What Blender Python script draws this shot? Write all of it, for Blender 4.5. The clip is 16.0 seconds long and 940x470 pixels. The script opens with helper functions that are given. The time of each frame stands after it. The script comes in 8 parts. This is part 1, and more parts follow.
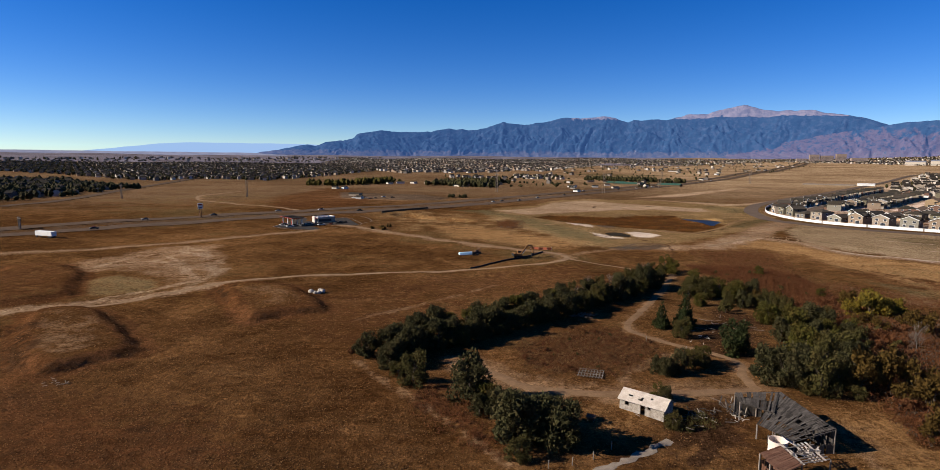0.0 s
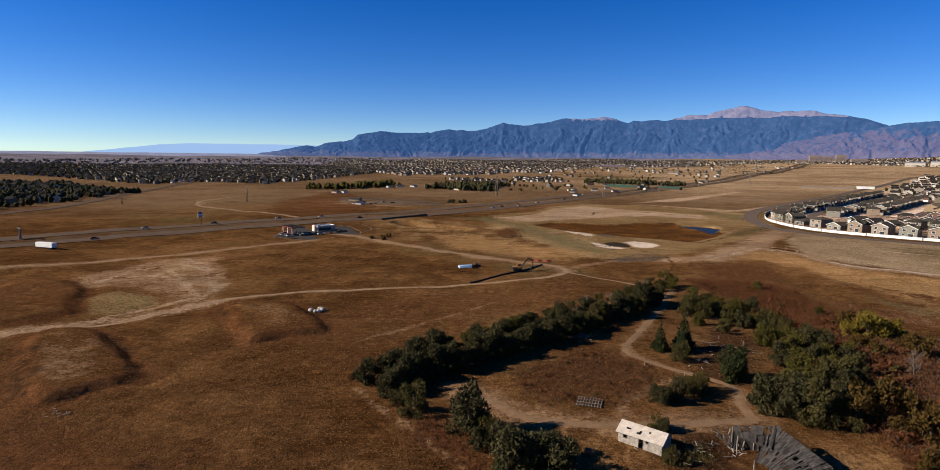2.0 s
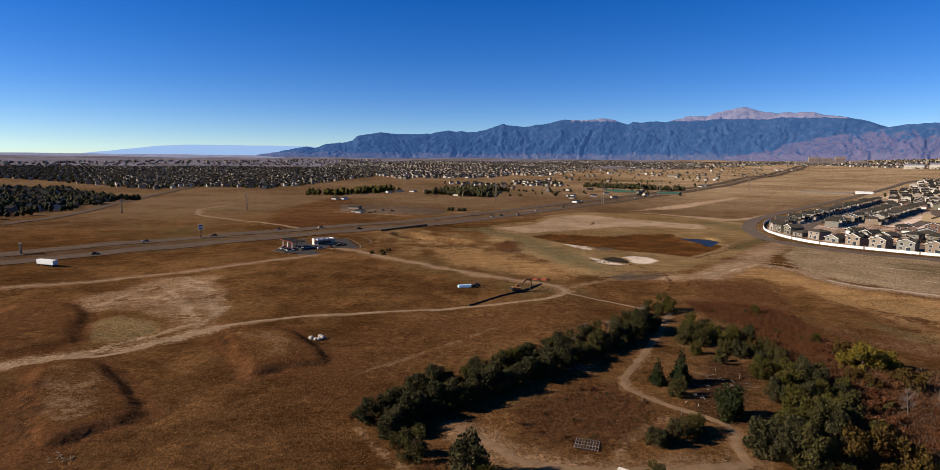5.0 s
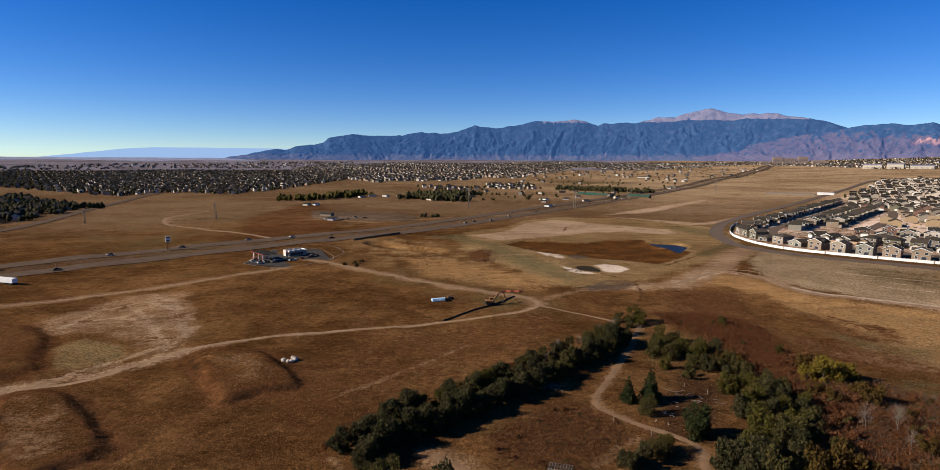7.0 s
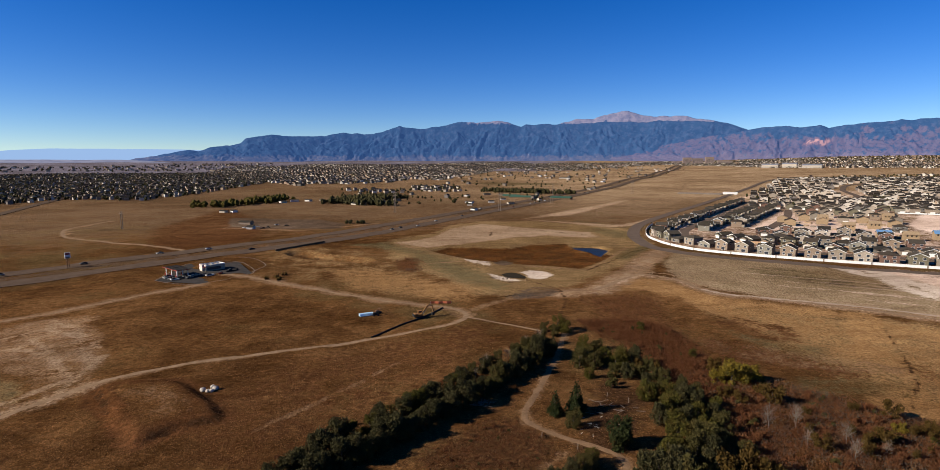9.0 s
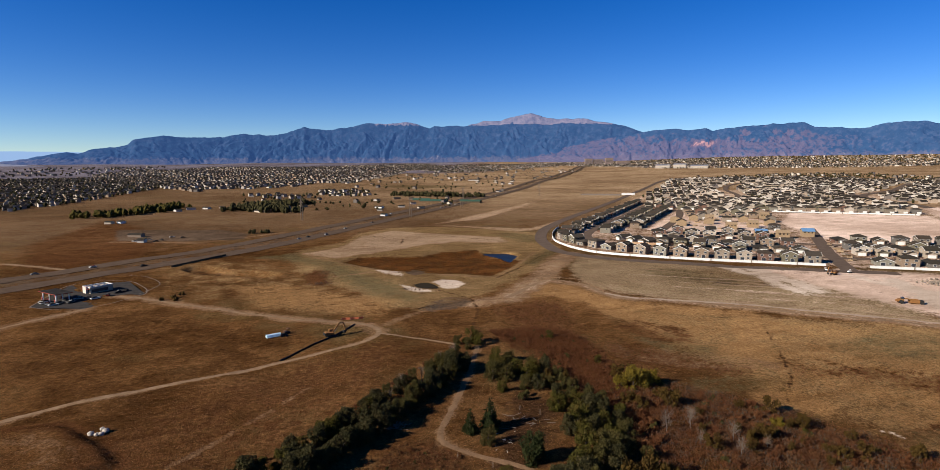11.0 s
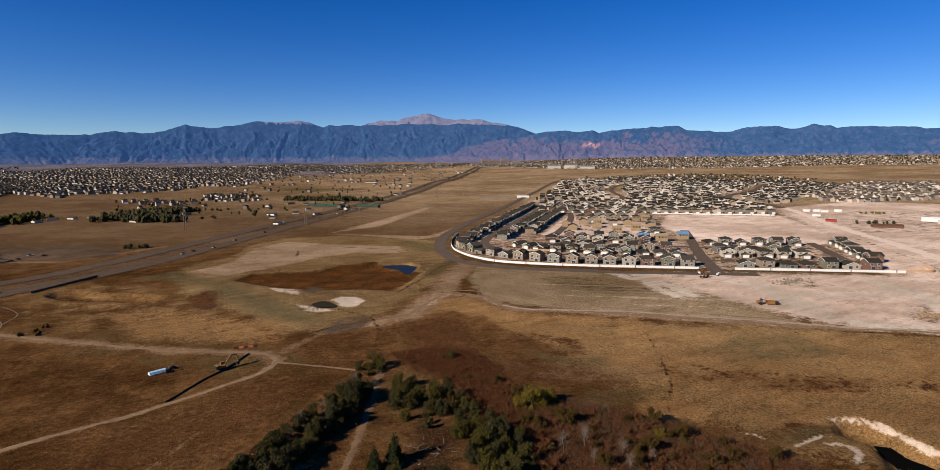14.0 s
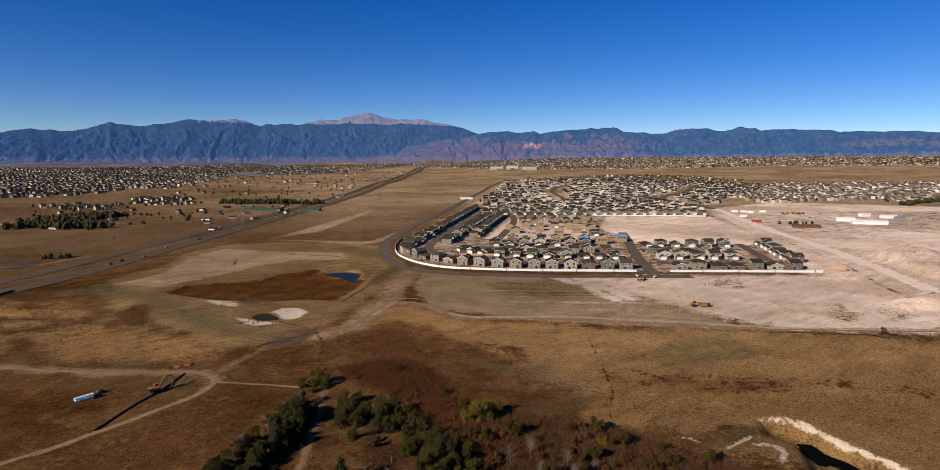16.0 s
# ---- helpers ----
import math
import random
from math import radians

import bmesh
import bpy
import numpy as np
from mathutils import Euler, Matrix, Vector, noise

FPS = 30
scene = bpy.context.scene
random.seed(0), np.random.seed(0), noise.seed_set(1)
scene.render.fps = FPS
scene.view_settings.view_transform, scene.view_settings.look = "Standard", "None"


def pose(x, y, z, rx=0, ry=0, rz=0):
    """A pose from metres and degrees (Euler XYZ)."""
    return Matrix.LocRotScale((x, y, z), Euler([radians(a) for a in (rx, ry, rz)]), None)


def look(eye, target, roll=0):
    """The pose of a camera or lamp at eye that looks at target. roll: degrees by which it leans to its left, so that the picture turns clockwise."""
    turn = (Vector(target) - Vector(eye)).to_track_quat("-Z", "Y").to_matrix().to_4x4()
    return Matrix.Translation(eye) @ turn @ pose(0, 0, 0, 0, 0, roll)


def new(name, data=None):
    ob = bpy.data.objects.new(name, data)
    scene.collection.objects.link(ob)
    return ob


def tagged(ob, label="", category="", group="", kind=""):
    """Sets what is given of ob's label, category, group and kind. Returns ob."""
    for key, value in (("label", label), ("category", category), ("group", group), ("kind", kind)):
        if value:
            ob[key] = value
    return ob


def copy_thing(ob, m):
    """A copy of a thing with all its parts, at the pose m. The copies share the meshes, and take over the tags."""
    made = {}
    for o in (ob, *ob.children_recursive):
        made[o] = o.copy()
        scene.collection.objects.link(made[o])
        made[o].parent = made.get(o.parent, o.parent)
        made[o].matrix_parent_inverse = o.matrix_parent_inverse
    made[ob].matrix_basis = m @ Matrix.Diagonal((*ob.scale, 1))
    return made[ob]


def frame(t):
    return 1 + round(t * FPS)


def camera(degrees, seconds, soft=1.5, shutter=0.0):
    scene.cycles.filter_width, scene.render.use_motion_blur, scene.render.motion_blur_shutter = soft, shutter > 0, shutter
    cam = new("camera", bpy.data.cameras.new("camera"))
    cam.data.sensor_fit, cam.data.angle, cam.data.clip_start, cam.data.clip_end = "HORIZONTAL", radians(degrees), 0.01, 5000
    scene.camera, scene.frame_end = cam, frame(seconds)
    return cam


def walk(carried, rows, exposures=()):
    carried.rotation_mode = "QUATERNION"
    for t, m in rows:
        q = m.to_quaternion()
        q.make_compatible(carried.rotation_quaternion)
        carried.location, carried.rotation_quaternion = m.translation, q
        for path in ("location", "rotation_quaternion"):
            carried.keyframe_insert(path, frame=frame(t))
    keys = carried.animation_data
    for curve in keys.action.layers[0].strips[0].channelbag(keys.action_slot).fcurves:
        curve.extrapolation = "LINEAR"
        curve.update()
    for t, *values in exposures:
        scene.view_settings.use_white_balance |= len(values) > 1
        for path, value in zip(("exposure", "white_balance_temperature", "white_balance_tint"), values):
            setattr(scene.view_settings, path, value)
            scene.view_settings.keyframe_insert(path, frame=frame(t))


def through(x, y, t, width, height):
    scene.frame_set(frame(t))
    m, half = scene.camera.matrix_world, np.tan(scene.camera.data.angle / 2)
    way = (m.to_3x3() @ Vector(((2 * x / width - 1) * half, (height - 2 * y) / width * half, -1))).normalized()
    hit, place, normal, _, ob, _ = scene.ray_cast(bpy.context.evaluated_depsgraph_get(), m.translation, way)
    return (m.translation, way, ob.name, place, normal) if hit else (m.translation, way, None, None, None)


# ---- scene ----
cam = camera(79.16, 16.0, soft=0.6)

# seconds, east, north, height, pitch, heading to the right, lean
PATH = [
    (0.0, 0.00, 0.00, 40.00, -7.431, 0.000, 0.478),
    (0.5, 0.05, 0.08, 41.39, -7.418, 0.000, 0.465),
    (1.0, 0.13, 0.12, 42.77, -7.428, 0.009, 0.453),
    (1.5, 0.13, 0.19, 44.18, -7.426, 0.002, 0.459),
    (2.0, 0.12, 0.22, 45.59, -7.423, 0.003, 0.451),
    (2.5, 0.10, 0.22, 47.00, -7.428, -0.011, 0.445),
    (3.0, 0.08, 0.21, 48.45, -7.426, -0.001, 0.430),
    (3.5, 0.03, 0.19, 49.93, -7.408, -0.017, 0.436),
    (4.0, -0.02, 0.15, 51.35, -7.438, -0.031, 0.459),
    (6.5, 0.47, -0.18, 58.47, -7.324, 1.166, 0.230),
    (7.0, 0.42, -0.14, 59.81, -7.314, 2.715, 0.155),
    (7.5, 0.37, -0.07, 61.10, -7.294, 3.905, 0.122),
    (8.0, 0.33, -0.00, 62.39, -7.298, 5.403, 0.087),
    (8.5, 0.31, 0.08, 63.75, -7.287, 7.671, -0.015),
    (9.0, 0.30, 0.14, 65.15, -7.298, 10.151, -0.086),
    (11.5, 0.46, 0.30, 72.07, -7.260, 21.196, -0.360),
    (12.0, 0.50, 0.35, 73.54, -7.289, 23.211, -0.342),
    (12.5, 0.46, 0.41, 75.11, -7.296, 25.163, -0.441),
    (13.0, 0.38, 0.42, 76.76, -7.334, 26.619, -0.310),
    (13.5, 0.31, 0.36, 78.43, -7.369, 27.932, -0.338),
    (14.0, 0.24, 0.31, 80.09, -7.405, 29.378, -0.310),
    (14.5, 0.13, 0.34, 81.65, -7.416, 31.161, -0.312),
    (15.0, 0.05, 0.43, 83.02, -7.405, 33.086, -0.251),
    (15.5, -0.06, 0.52, 84.16, -7.442, 34.313, -0.243),
    (16.0, -0.21, 0.55, 85.14, -7.470, 35.087, -0.188),
]
walk(cam, [(t, pose(x, y, z, 90 + p, 0, -h) @ pose(0, 0, 0, 0, 0, r)) for t, x, y, z, p, h, r in PATH],
     exposures=[(0.0, 0.98), (8.0, 0.92), (12.0, 0.85), (16.0, 0.6)])

# ---- light ----
SUN_HEIGHT, SUN_SIDE = 27.5, -96.0
world = bpy.data.worlds.new("sky")
scene.world = world
world.use_nodes = True
sky = world.node_tree.nodes.new("ShaderNodeTexSky")
sky.sky_type, sky.sun_disc = "NISHITA", False
sky.sun_elevation, sky.sun_rotation = radians(SUN_HEIGHT), radians(SUN_SIDE)
sky.altitude, sky.air_density, sky.dust_density, sky.ozone_density = 2600, 1.0, 0.1, 4.0
back = world.node_tree.nodes["Background"]
back.inputs["Strength"].default_value = 0.063
deep = world.node_tree.nodes.new("ShaderNodeHueSaturation")
deep.inputs["Saturation"].default_value, deep.inputs["Hue"].default_value = 1.34, 0.517
world.node_tree.links.new(sky.outputs["Color"], deep.inputs["Color"])
world.node_tree.links.new(deep.outputs["Color"], back.inputs["Color"])
sun = new("sun", bpy.data.lights.new("sun", "SUN"))
sun.data.energy, sun.data.angle, sun.data.color = 5.0, radians(0.5), (1.0, 0.93, 0.82)
_s = Vector((math.sin(radians(SUN_SIDE)) * math.cos(radians(SUN_HEIGHT)),
             math.cos(radians(SUN_SIDE)) * math.cos(radians(SUN_HEIGHT)), math.sin(radians(SUN_HEIGHT))))
sun.matrix_basis = look(_s * 500, (0, 0, 0))

# ---- materials ----


DEPTH = 0.78  # all paints are a little deeper than the swatches below


class Nodes:
    """A short way to write a node material."""

    def __init__(self, name):
        self.m = bpy.data.materials.new(name)
        self.m.use_nodes = True
        self.t = self.m.node_tree
        self.p = self.t.nodes["Principled BSDF"]
        self.co = self.t.nodes.new("ShaderNodeTexCoord").outputs["Object"]

    def put(self, kind, **sets):
        n = self.t.nodes.new(kind)
        for k, v in sets.items():
            n.inputs[k.replace("_", " ")].default_value = v
        return n

    def link(self, a, b):
        self.t.links.new(a, b)

    def noise(self, scale, detail=4.0, rough=0.6, co=None):
        n = self.put("ShaderNodeTexNoise", Scale=scale, Detail=detail, Roughness=rough)
        self.link(co or self.co, n.inputs["Vector"])
        return n.outputs["Fac"]

    def ramp(self, fac, lo, hi):
        n = self.put("ShaderNodeMapRange", From_Min=lo, From_Max=hi)
        n.interpolation_type = "SMOOTHSTEP"
        self.link(fac, n.inputs["Value"])
        return n.outputs["Result"]

    def math(self, op, a, b=0.5):
        n = self.t.nodes.new("ShaderNodeMath")
        n.operation = op
        for i, v in enumerate((a, b)):
            if isinstance(v, (int, float)):
                n.inputs[i].default_value = v
            else:
                self.link(v, n.inputs[i])
        return n.outputs[0]

    def mix(self, fac, a, b, kind="MIX"):
        n = self.t.nodes.new("ShaderNodeMix")
        n.data_type, n.blend_type = "RGBA", kind
        for i, v in ((0, fac), (6, a), (7, b)):
            if isinstance(v, (int, float)):
                n.inputs[i].default_value = v
            elif isinstance(v, tuple):
                n.inputs[i].default_value = (*v[:3], 1.0)
            else:
                self.link(v, n.inputs[i])
        return n.outputs[2]

    def attr(self, name):
        n = self.t.nodes.new("ShaderNodeAttribute")
        n.attribute_name = name
        return n.outputs["Fac"]

    def bump(self, fac, strength, distance):
        n = self.put("ShaderNodeBump", Distance=distance)
        if isinstance(strength, (int, float)):
            n.inputs["Strength"].default_value = strength
        else:
            self.link(strength, n.inputs["Strength"])
        self.link(fac, n.inputs["Height"])
        self.link(n.outputs["Normal"], self.p.inputs["Normal"])

    def done(self, colour, rough=0.85, metal=0.0, spec=0.3):
        if isinstance(colour, tuple):
            self.p.inputs["Base Color"].default_value = (*(DEPTH * c for c in colour[:3]), 1)
        else:
            self.link(self.mix(1.0, colour, (DEPTH, DEPTH, DEPTH), "MULTIPLY"), self.p.inputs["Base Color"])
        self.p.inputs["Roughness"].default_value = rough
        self.p.inputs["Metallic"].default_value = metal
        self.p.inputs["Specular IOR Level"].default_value = spec
        return self.m


def surf(name, c1, c2, scale=1.0, rough=0.85, metal=0.0, bump=0.3, dist=0.02, vary=0.0, spec=0.08, stretch=None):
    """Two colours mixed by coarse and fine noise, fine relief, and brightness that varies from object to object."""
    n = Nodes(name)
    co = n.co
    if stretch:
        s = n.put("ShaderNodeMapping", Scale=stretch)
        n.link(co, s.inputs["Vector"])
        co = s.outputs["Vector"]
    coarse, fine = n.noise(scale, 5, 0.65, co), n.noise(scale * 7, 4, 0.7, co)
    f = n.ramp(n.math("ADD", n.math("MULTIPLY", coarse, 0.6), n.math("MULTIPLY", fine, 0.4)), 0.36, 0.64)
    col = n.mix(f, c1, c2)
    if vary:
        o = n.t.nodes.new("ShaderNodeObjectInfo")
        n.link(o.outputs["Random"], (k := n.put("ShaderNodeHueSaturation")).inputs["Value"])
        n.link(col, k.inputs["Color"])
        r = n.put("ShaderNodeMapRange", To_Min=1 - vary, To_Max=1 + vary)
        n.link(o.outputs["Random"], r.inputs["Value"])
        n.link(r.outputs["Result"], k.inputs["Value"])
        col = k.outputs["Color"]
    if bump:
        n.bump(fine, bump, dist)
    return n.done(col, rough, metal, spec)


def palette(name, colours, rough=0.8, island=False, grain=1.5):
    """One of several paints, picked by the object's (or the island's) random number."""
    n = Nodes(name)
    if island:
        r = n.t.nodes.new("ShaderNodeNewGeometry").outputs["Random Per Island"]
    else:
        r = n.t.nodes.new("ShaderNodeObjectInfo").outputs["Random"]
    ramp = n.t.nodes.new("ShaderNodeValToRGB")
    ramp.color_ramp.interpolation = "CONSTANT"
    el = ramp.color_ramp.elements
    while len(el) < len(colours):
        el.new(0.5)
    for i, c in enumerate(colours):
        el[i].position = i / len(colours)
        el[i].color = (*c, 1)
    n.link(r, ramp.inputs["Fac"])
    g = n.noise(grain, 5, 0.7)
    n.bump(g, 0.2, 0.02)
    return n.done(n.mix(n.ramp(g, 0.3, 0.7), ramp.outputs["Color"], n.mix(1.0, ramp.outputs["Color"], (0.72, 0.7, 0.68), "MULTIPLY")), rough, 0.0, 0.4 if rough < 0.5 else 0.05)


def leaves(name, c1, c2, c3, through=0.18):
    n = Nodes(name)
    r = n.t.nodes.new("ShaderNodeNewGeometry").outputs["Random Per Island"]
    o = n.t.nodes.new("ShaderNodeObjectInfo").outputs["Random"]
    col = n.mix(r, c1, c2)
    col = n.mix(n.math("MULTIPLY", n.ramp(n.noise(0.45, 3), 0.4, 0.7), n.math("ADD", o, 0.3)), col, c3)
    m = n.done(col, 0.85, 0.0, 0.04)
    tr = n.t.nodes.new("ShaderNodeBsdfTranslucent")
    n.link(col, tr.inputs["Color"])
    mx = n.t.nodes.new("ShaderNodeMixShader")
    mx.inputs[0].default_value = through
    n.link(n.p.outputs[0], mx.inputs[1])
    n.link(tr.outputs[0], mx.inputs[2])
    n.link(mx.outputs[0], n.t.nodes["Material Output"].inputs["Surface"])
    return m


def ground_material():
    n = Nodes("dry_grassland")
    big, mid, clump, grit = n.noise(0.012, 5), n.noise(0.07, 5, 0.65), n.noise(0.55, 5, 0.7), n.noise(3.2, 3, 0.7)
    straw, brown, ochre = (0.175, 0.09, 0.036), (0.084, 0.041, 0.016), (0.134, 0.064, 0.025)
    sw = n.put("ShaderNodeMapping", Scale=(0.35, 1.6, 1.0), Rotation=(0.0, 0.0, 0.5))
    n.link(n.co, sw.inputs["Vector"])
    streak, patch = n.noise(0.09, 6, 0.72, sw.outputs["Vector"]), n.noise(0.2, 6, 0.75)
    col = n.mix(n.ramp(n.math("ADD", n.math("MULTIPLY", big, 0.5), n.math("MULTIPLY", mid, 0.5)), 0.42, 0.58), brown, straw)
    col = n.mix(n.ramp(streak, 0.4, 0.75), col, ochre)
    col = n.mix(n.ramp(patch, 0.52, 0.7), col, n.mix(1.0, col, (0.55, 0.5, 0.46), "MULTIPLY"))
    col = n.mix(n.ramp(patch, 0.3, 0.46), n.mix(1.0, col, (1.4, 1.42, 1.45), "MULTIPLY"), col)
    col = n.mix(n.ramp(clump, 0.42, 0.64), col, n.mix(1.0, col, (0.62, 0.58, 0.54), "MULTIPLY"))
    col = n.mix(n.ramp(n.noise(0.006, 6, 0.7), 0.5, 0.62), col, n.mix(n.ramp(mid, 0.4, 0.6), (0.13, 0.082, 0.034), (0.085, 0.052, 0.022)))
    lump = n.noise(1.5, 5, 0.75)
    col = n.mix(n.ramp(lump, 0.52, 0.7), col, n.mix(1.0, col, (0.58, 0.55, 0.52), "MULTIPLY"))
    col = n.mix(n.ramp(lump, 0.34, 0.46), n.mix(1.0, col, (1.6, 1.6, 1.6), "MULTIPLY"), col)
    col = n.mix(n.ramp(grit, 0.5, 0.72), col, n.mix(1.0, col, (1.75, 1.7, 1.62), "MULTIPLY"))
    huge = n.noise(0.0045, 7, 0.68)
    edge = n.math("ADD", n.math("MULTIPLY", n.math("SUBTRACT", mid, 0.5), 1.3), n.math("MULTIPLY", n.math("SUBTRACT", clump, 0.5), 1.2))
    edge = n.math("ADD", edge, n.math("MULTIPLY", n.math("SUBTRACT", patch, 0.5), 1.5))

    def cover(name, c1, c2, soft=0.22, crisp=1.0):
        nonlocal col
        a = n.attr(name)
        f = n.ramp(n.math("ADD", a, n.math("MULTIPLY", edge, n.ramp(a, 0.02, 0.3))), 0.5 - crisp * soft, 0.5 + crisp * soft)
        c = n.mix(n.ramp(n.math("ADD", n.math("MULTIPLY", mid, 0.5), n.math("MULTIPLY", clump, 0.5)), 0.4, 0.62), c1, c2)
        c = n.mix(n.ramp(n.math("ADD", n.math("MULTIPLY", streak, 0.6), n.math("MULTIPLY", big, 0.4)), 0.46, 0.66), c, n.mix(1.0, c, (0.68, 0.64, 0.6), "MULTIPLY"))
        c = n.mix(n.ramp(grit, 0.45, 0.75), c, n.mix(1.0, c, (0.72, 0.7, 0.68), "MULTIPLY"))
        c = n.mix(n.ramp(patch, 0.56, 0.74), c, n.mix(1.0, c, (0.7, 0.67, 0.63), "MULTIPLY"))
        col = n.mix(f, col, c)

    # dun and pale follow distance: haze put into the far fields' own tan
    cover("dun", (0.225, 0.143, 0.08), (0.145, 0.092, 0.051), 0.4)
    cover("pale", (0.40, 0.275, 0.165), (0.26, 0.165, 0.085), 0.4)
    cover("green", (0.3, 0.215, 0.12), (0.39, 0.28, 0.17), 0.35)
    cover("olive", (0.22, 0.139, 0.062), (0.29, 0.186, 0.086), 0.35)
    cover("gold", (0.4, 0.228, 0.095), (0.285, 0.157, 0.064), 0.4)
    cover("russet", (0.155, 0.068, 0.0285), (0.086, 0.04, 0.0172), 0.3, 0.65)
    cover("rust", (0.17, 0.068, 0.022), (0.07, 0.034, 0.015), 0.3, 0.6)
    cover("sward", (0.115, 0.09, 0.041), (0.16, 0.118, 0.057), 0.35)
    cover("bare", (0.33, 0.205, 0.115), (0.23, 0.135, 0.07), 0.3)
    cover("clay", (0.46, 0.32, 0.205), (0.35, 0.238, 0.148), 0.3)
    cover("tan", (0.95, 0.71, 0.55), (0.66, 0.48, 0.36), 0.3)
    cover("grey", (0.17, 0.117, 0.078), (0.11, 0.075, 0.05), 0.3)
    # grey-violet of the far ring: distance haze put into the ground colour
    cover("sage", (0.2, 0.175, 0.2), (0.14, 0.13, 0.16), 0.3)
    cover("sand", (0.80, 0.65, 0.51), (0.66, 0.52, 0.4), 0.28, 0.8)
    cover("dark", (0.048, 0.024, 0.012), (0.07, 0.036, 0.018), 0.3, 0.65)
    col = n.mix(n.ramp(huge, 0.38, 0.62), n.mix(1.0, col, (0.72, 0.68, 0.64), "MULTIPLY"), n.mix(1.0, col, (1.15, 1.15, 1.15), "MULTIPLY"))
    smooth = n.math("MULTIPLY", n.ramp(n.math("MAXIMUM", n.attr("tan"), n.attr("sand")), 0.25, 0.55), 0.7)
    dusty = col
    tuft, speck = n.noise(1.1, 6, 0.8), n.noise(2.6, 3, 0.8)
    col = n.mix(n.ramp(tuft, 0.4, 0.6), n.mix(1.0, col, (0.7, 0.67, 0.63), "MULTIPLY"), n.mix(1.0, col, (1.36, 1.36, 1.34), "MULTIPLY"))
    col = n.mix(n.ramp(speck, 0.42, 0.6), n.mix(1.0, col, (0.84, 0.83, 0.81), "MULTIPLY"), n.mix(1.0, col, (1.2, 1.2, 1.2), "MULTIPLY"))
    col = n.mix(smooth, col, dusty)
    n.bump(n.math("ADD", n.math("MULTIPLY", clump, 0.5), n.math("ADD", n.math("MULTIPLY", tuft, 0.5), n.math("MULTIPLY", grit, 0.15))), n.math("SUBTRACT", 1.0, smooth), 0.6)
    return n.done(col, 1.0, 0.0, 0.0)


def mountain_material():
    n = Nodes("hazy_forested_mountain")
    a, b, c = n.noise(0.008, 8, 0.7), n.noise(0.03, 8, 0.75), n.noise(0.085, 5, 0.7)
    # forest colours with the blue haze of distance mixed in
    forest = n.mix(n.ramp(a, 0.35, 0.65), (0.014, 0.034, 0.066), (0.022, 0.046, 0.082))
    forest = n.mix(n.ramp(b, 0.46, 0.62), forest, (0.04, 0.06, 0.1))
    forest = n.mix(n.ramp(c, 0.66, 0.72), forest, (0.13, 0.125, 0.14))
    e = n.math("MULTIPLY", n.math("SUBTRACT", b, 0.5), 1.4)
    # foothill tone: violet haze at the mountains' foot, put into the base colour
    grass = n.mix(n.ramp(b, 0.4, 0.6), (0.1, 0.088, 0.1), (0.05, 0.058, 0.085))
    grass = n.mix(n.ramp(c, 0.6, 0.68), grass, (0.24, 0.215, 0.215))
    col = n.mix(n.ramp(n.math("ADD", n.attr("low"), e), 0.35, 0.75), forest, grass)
    red = n.mix(n.ramp(b, 0.38, 0.62), (0.21, 0.108, 0.096), (0.075, 0.06, 0.078))
    red = n.mix(n.ramp(n.attr("red"), 0.72, 0.95), red, (0.36, 0.185, 0.15))
    col = n.mix(n.ramp(n.math("ADD", n.attr("red"), e), 0.3, 0.62), col, red)
    rock = n.mix(n.ramp(b, 0.35, 0.65), (0.225, 0.187, 0.205), (0.12, 0.11, 0.14))
    col = n.mix(n.ramp(n.math("ADD", n.attr("rock"), e), 0.38, 0.62), col, rock)
    n.bump(n.math("ADD", n.math("MULTIPLY", b, 0.7), n.math("MULTIPLY", c, 0.3)), 0.45, 12.0)
    # blue haze of the air, put into the slopes as emission
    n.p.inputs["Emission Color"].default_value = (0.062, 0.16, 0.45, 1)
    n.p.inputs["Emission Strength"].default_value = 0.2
    return n.done(col, 1.0, 0.0, 0.0)


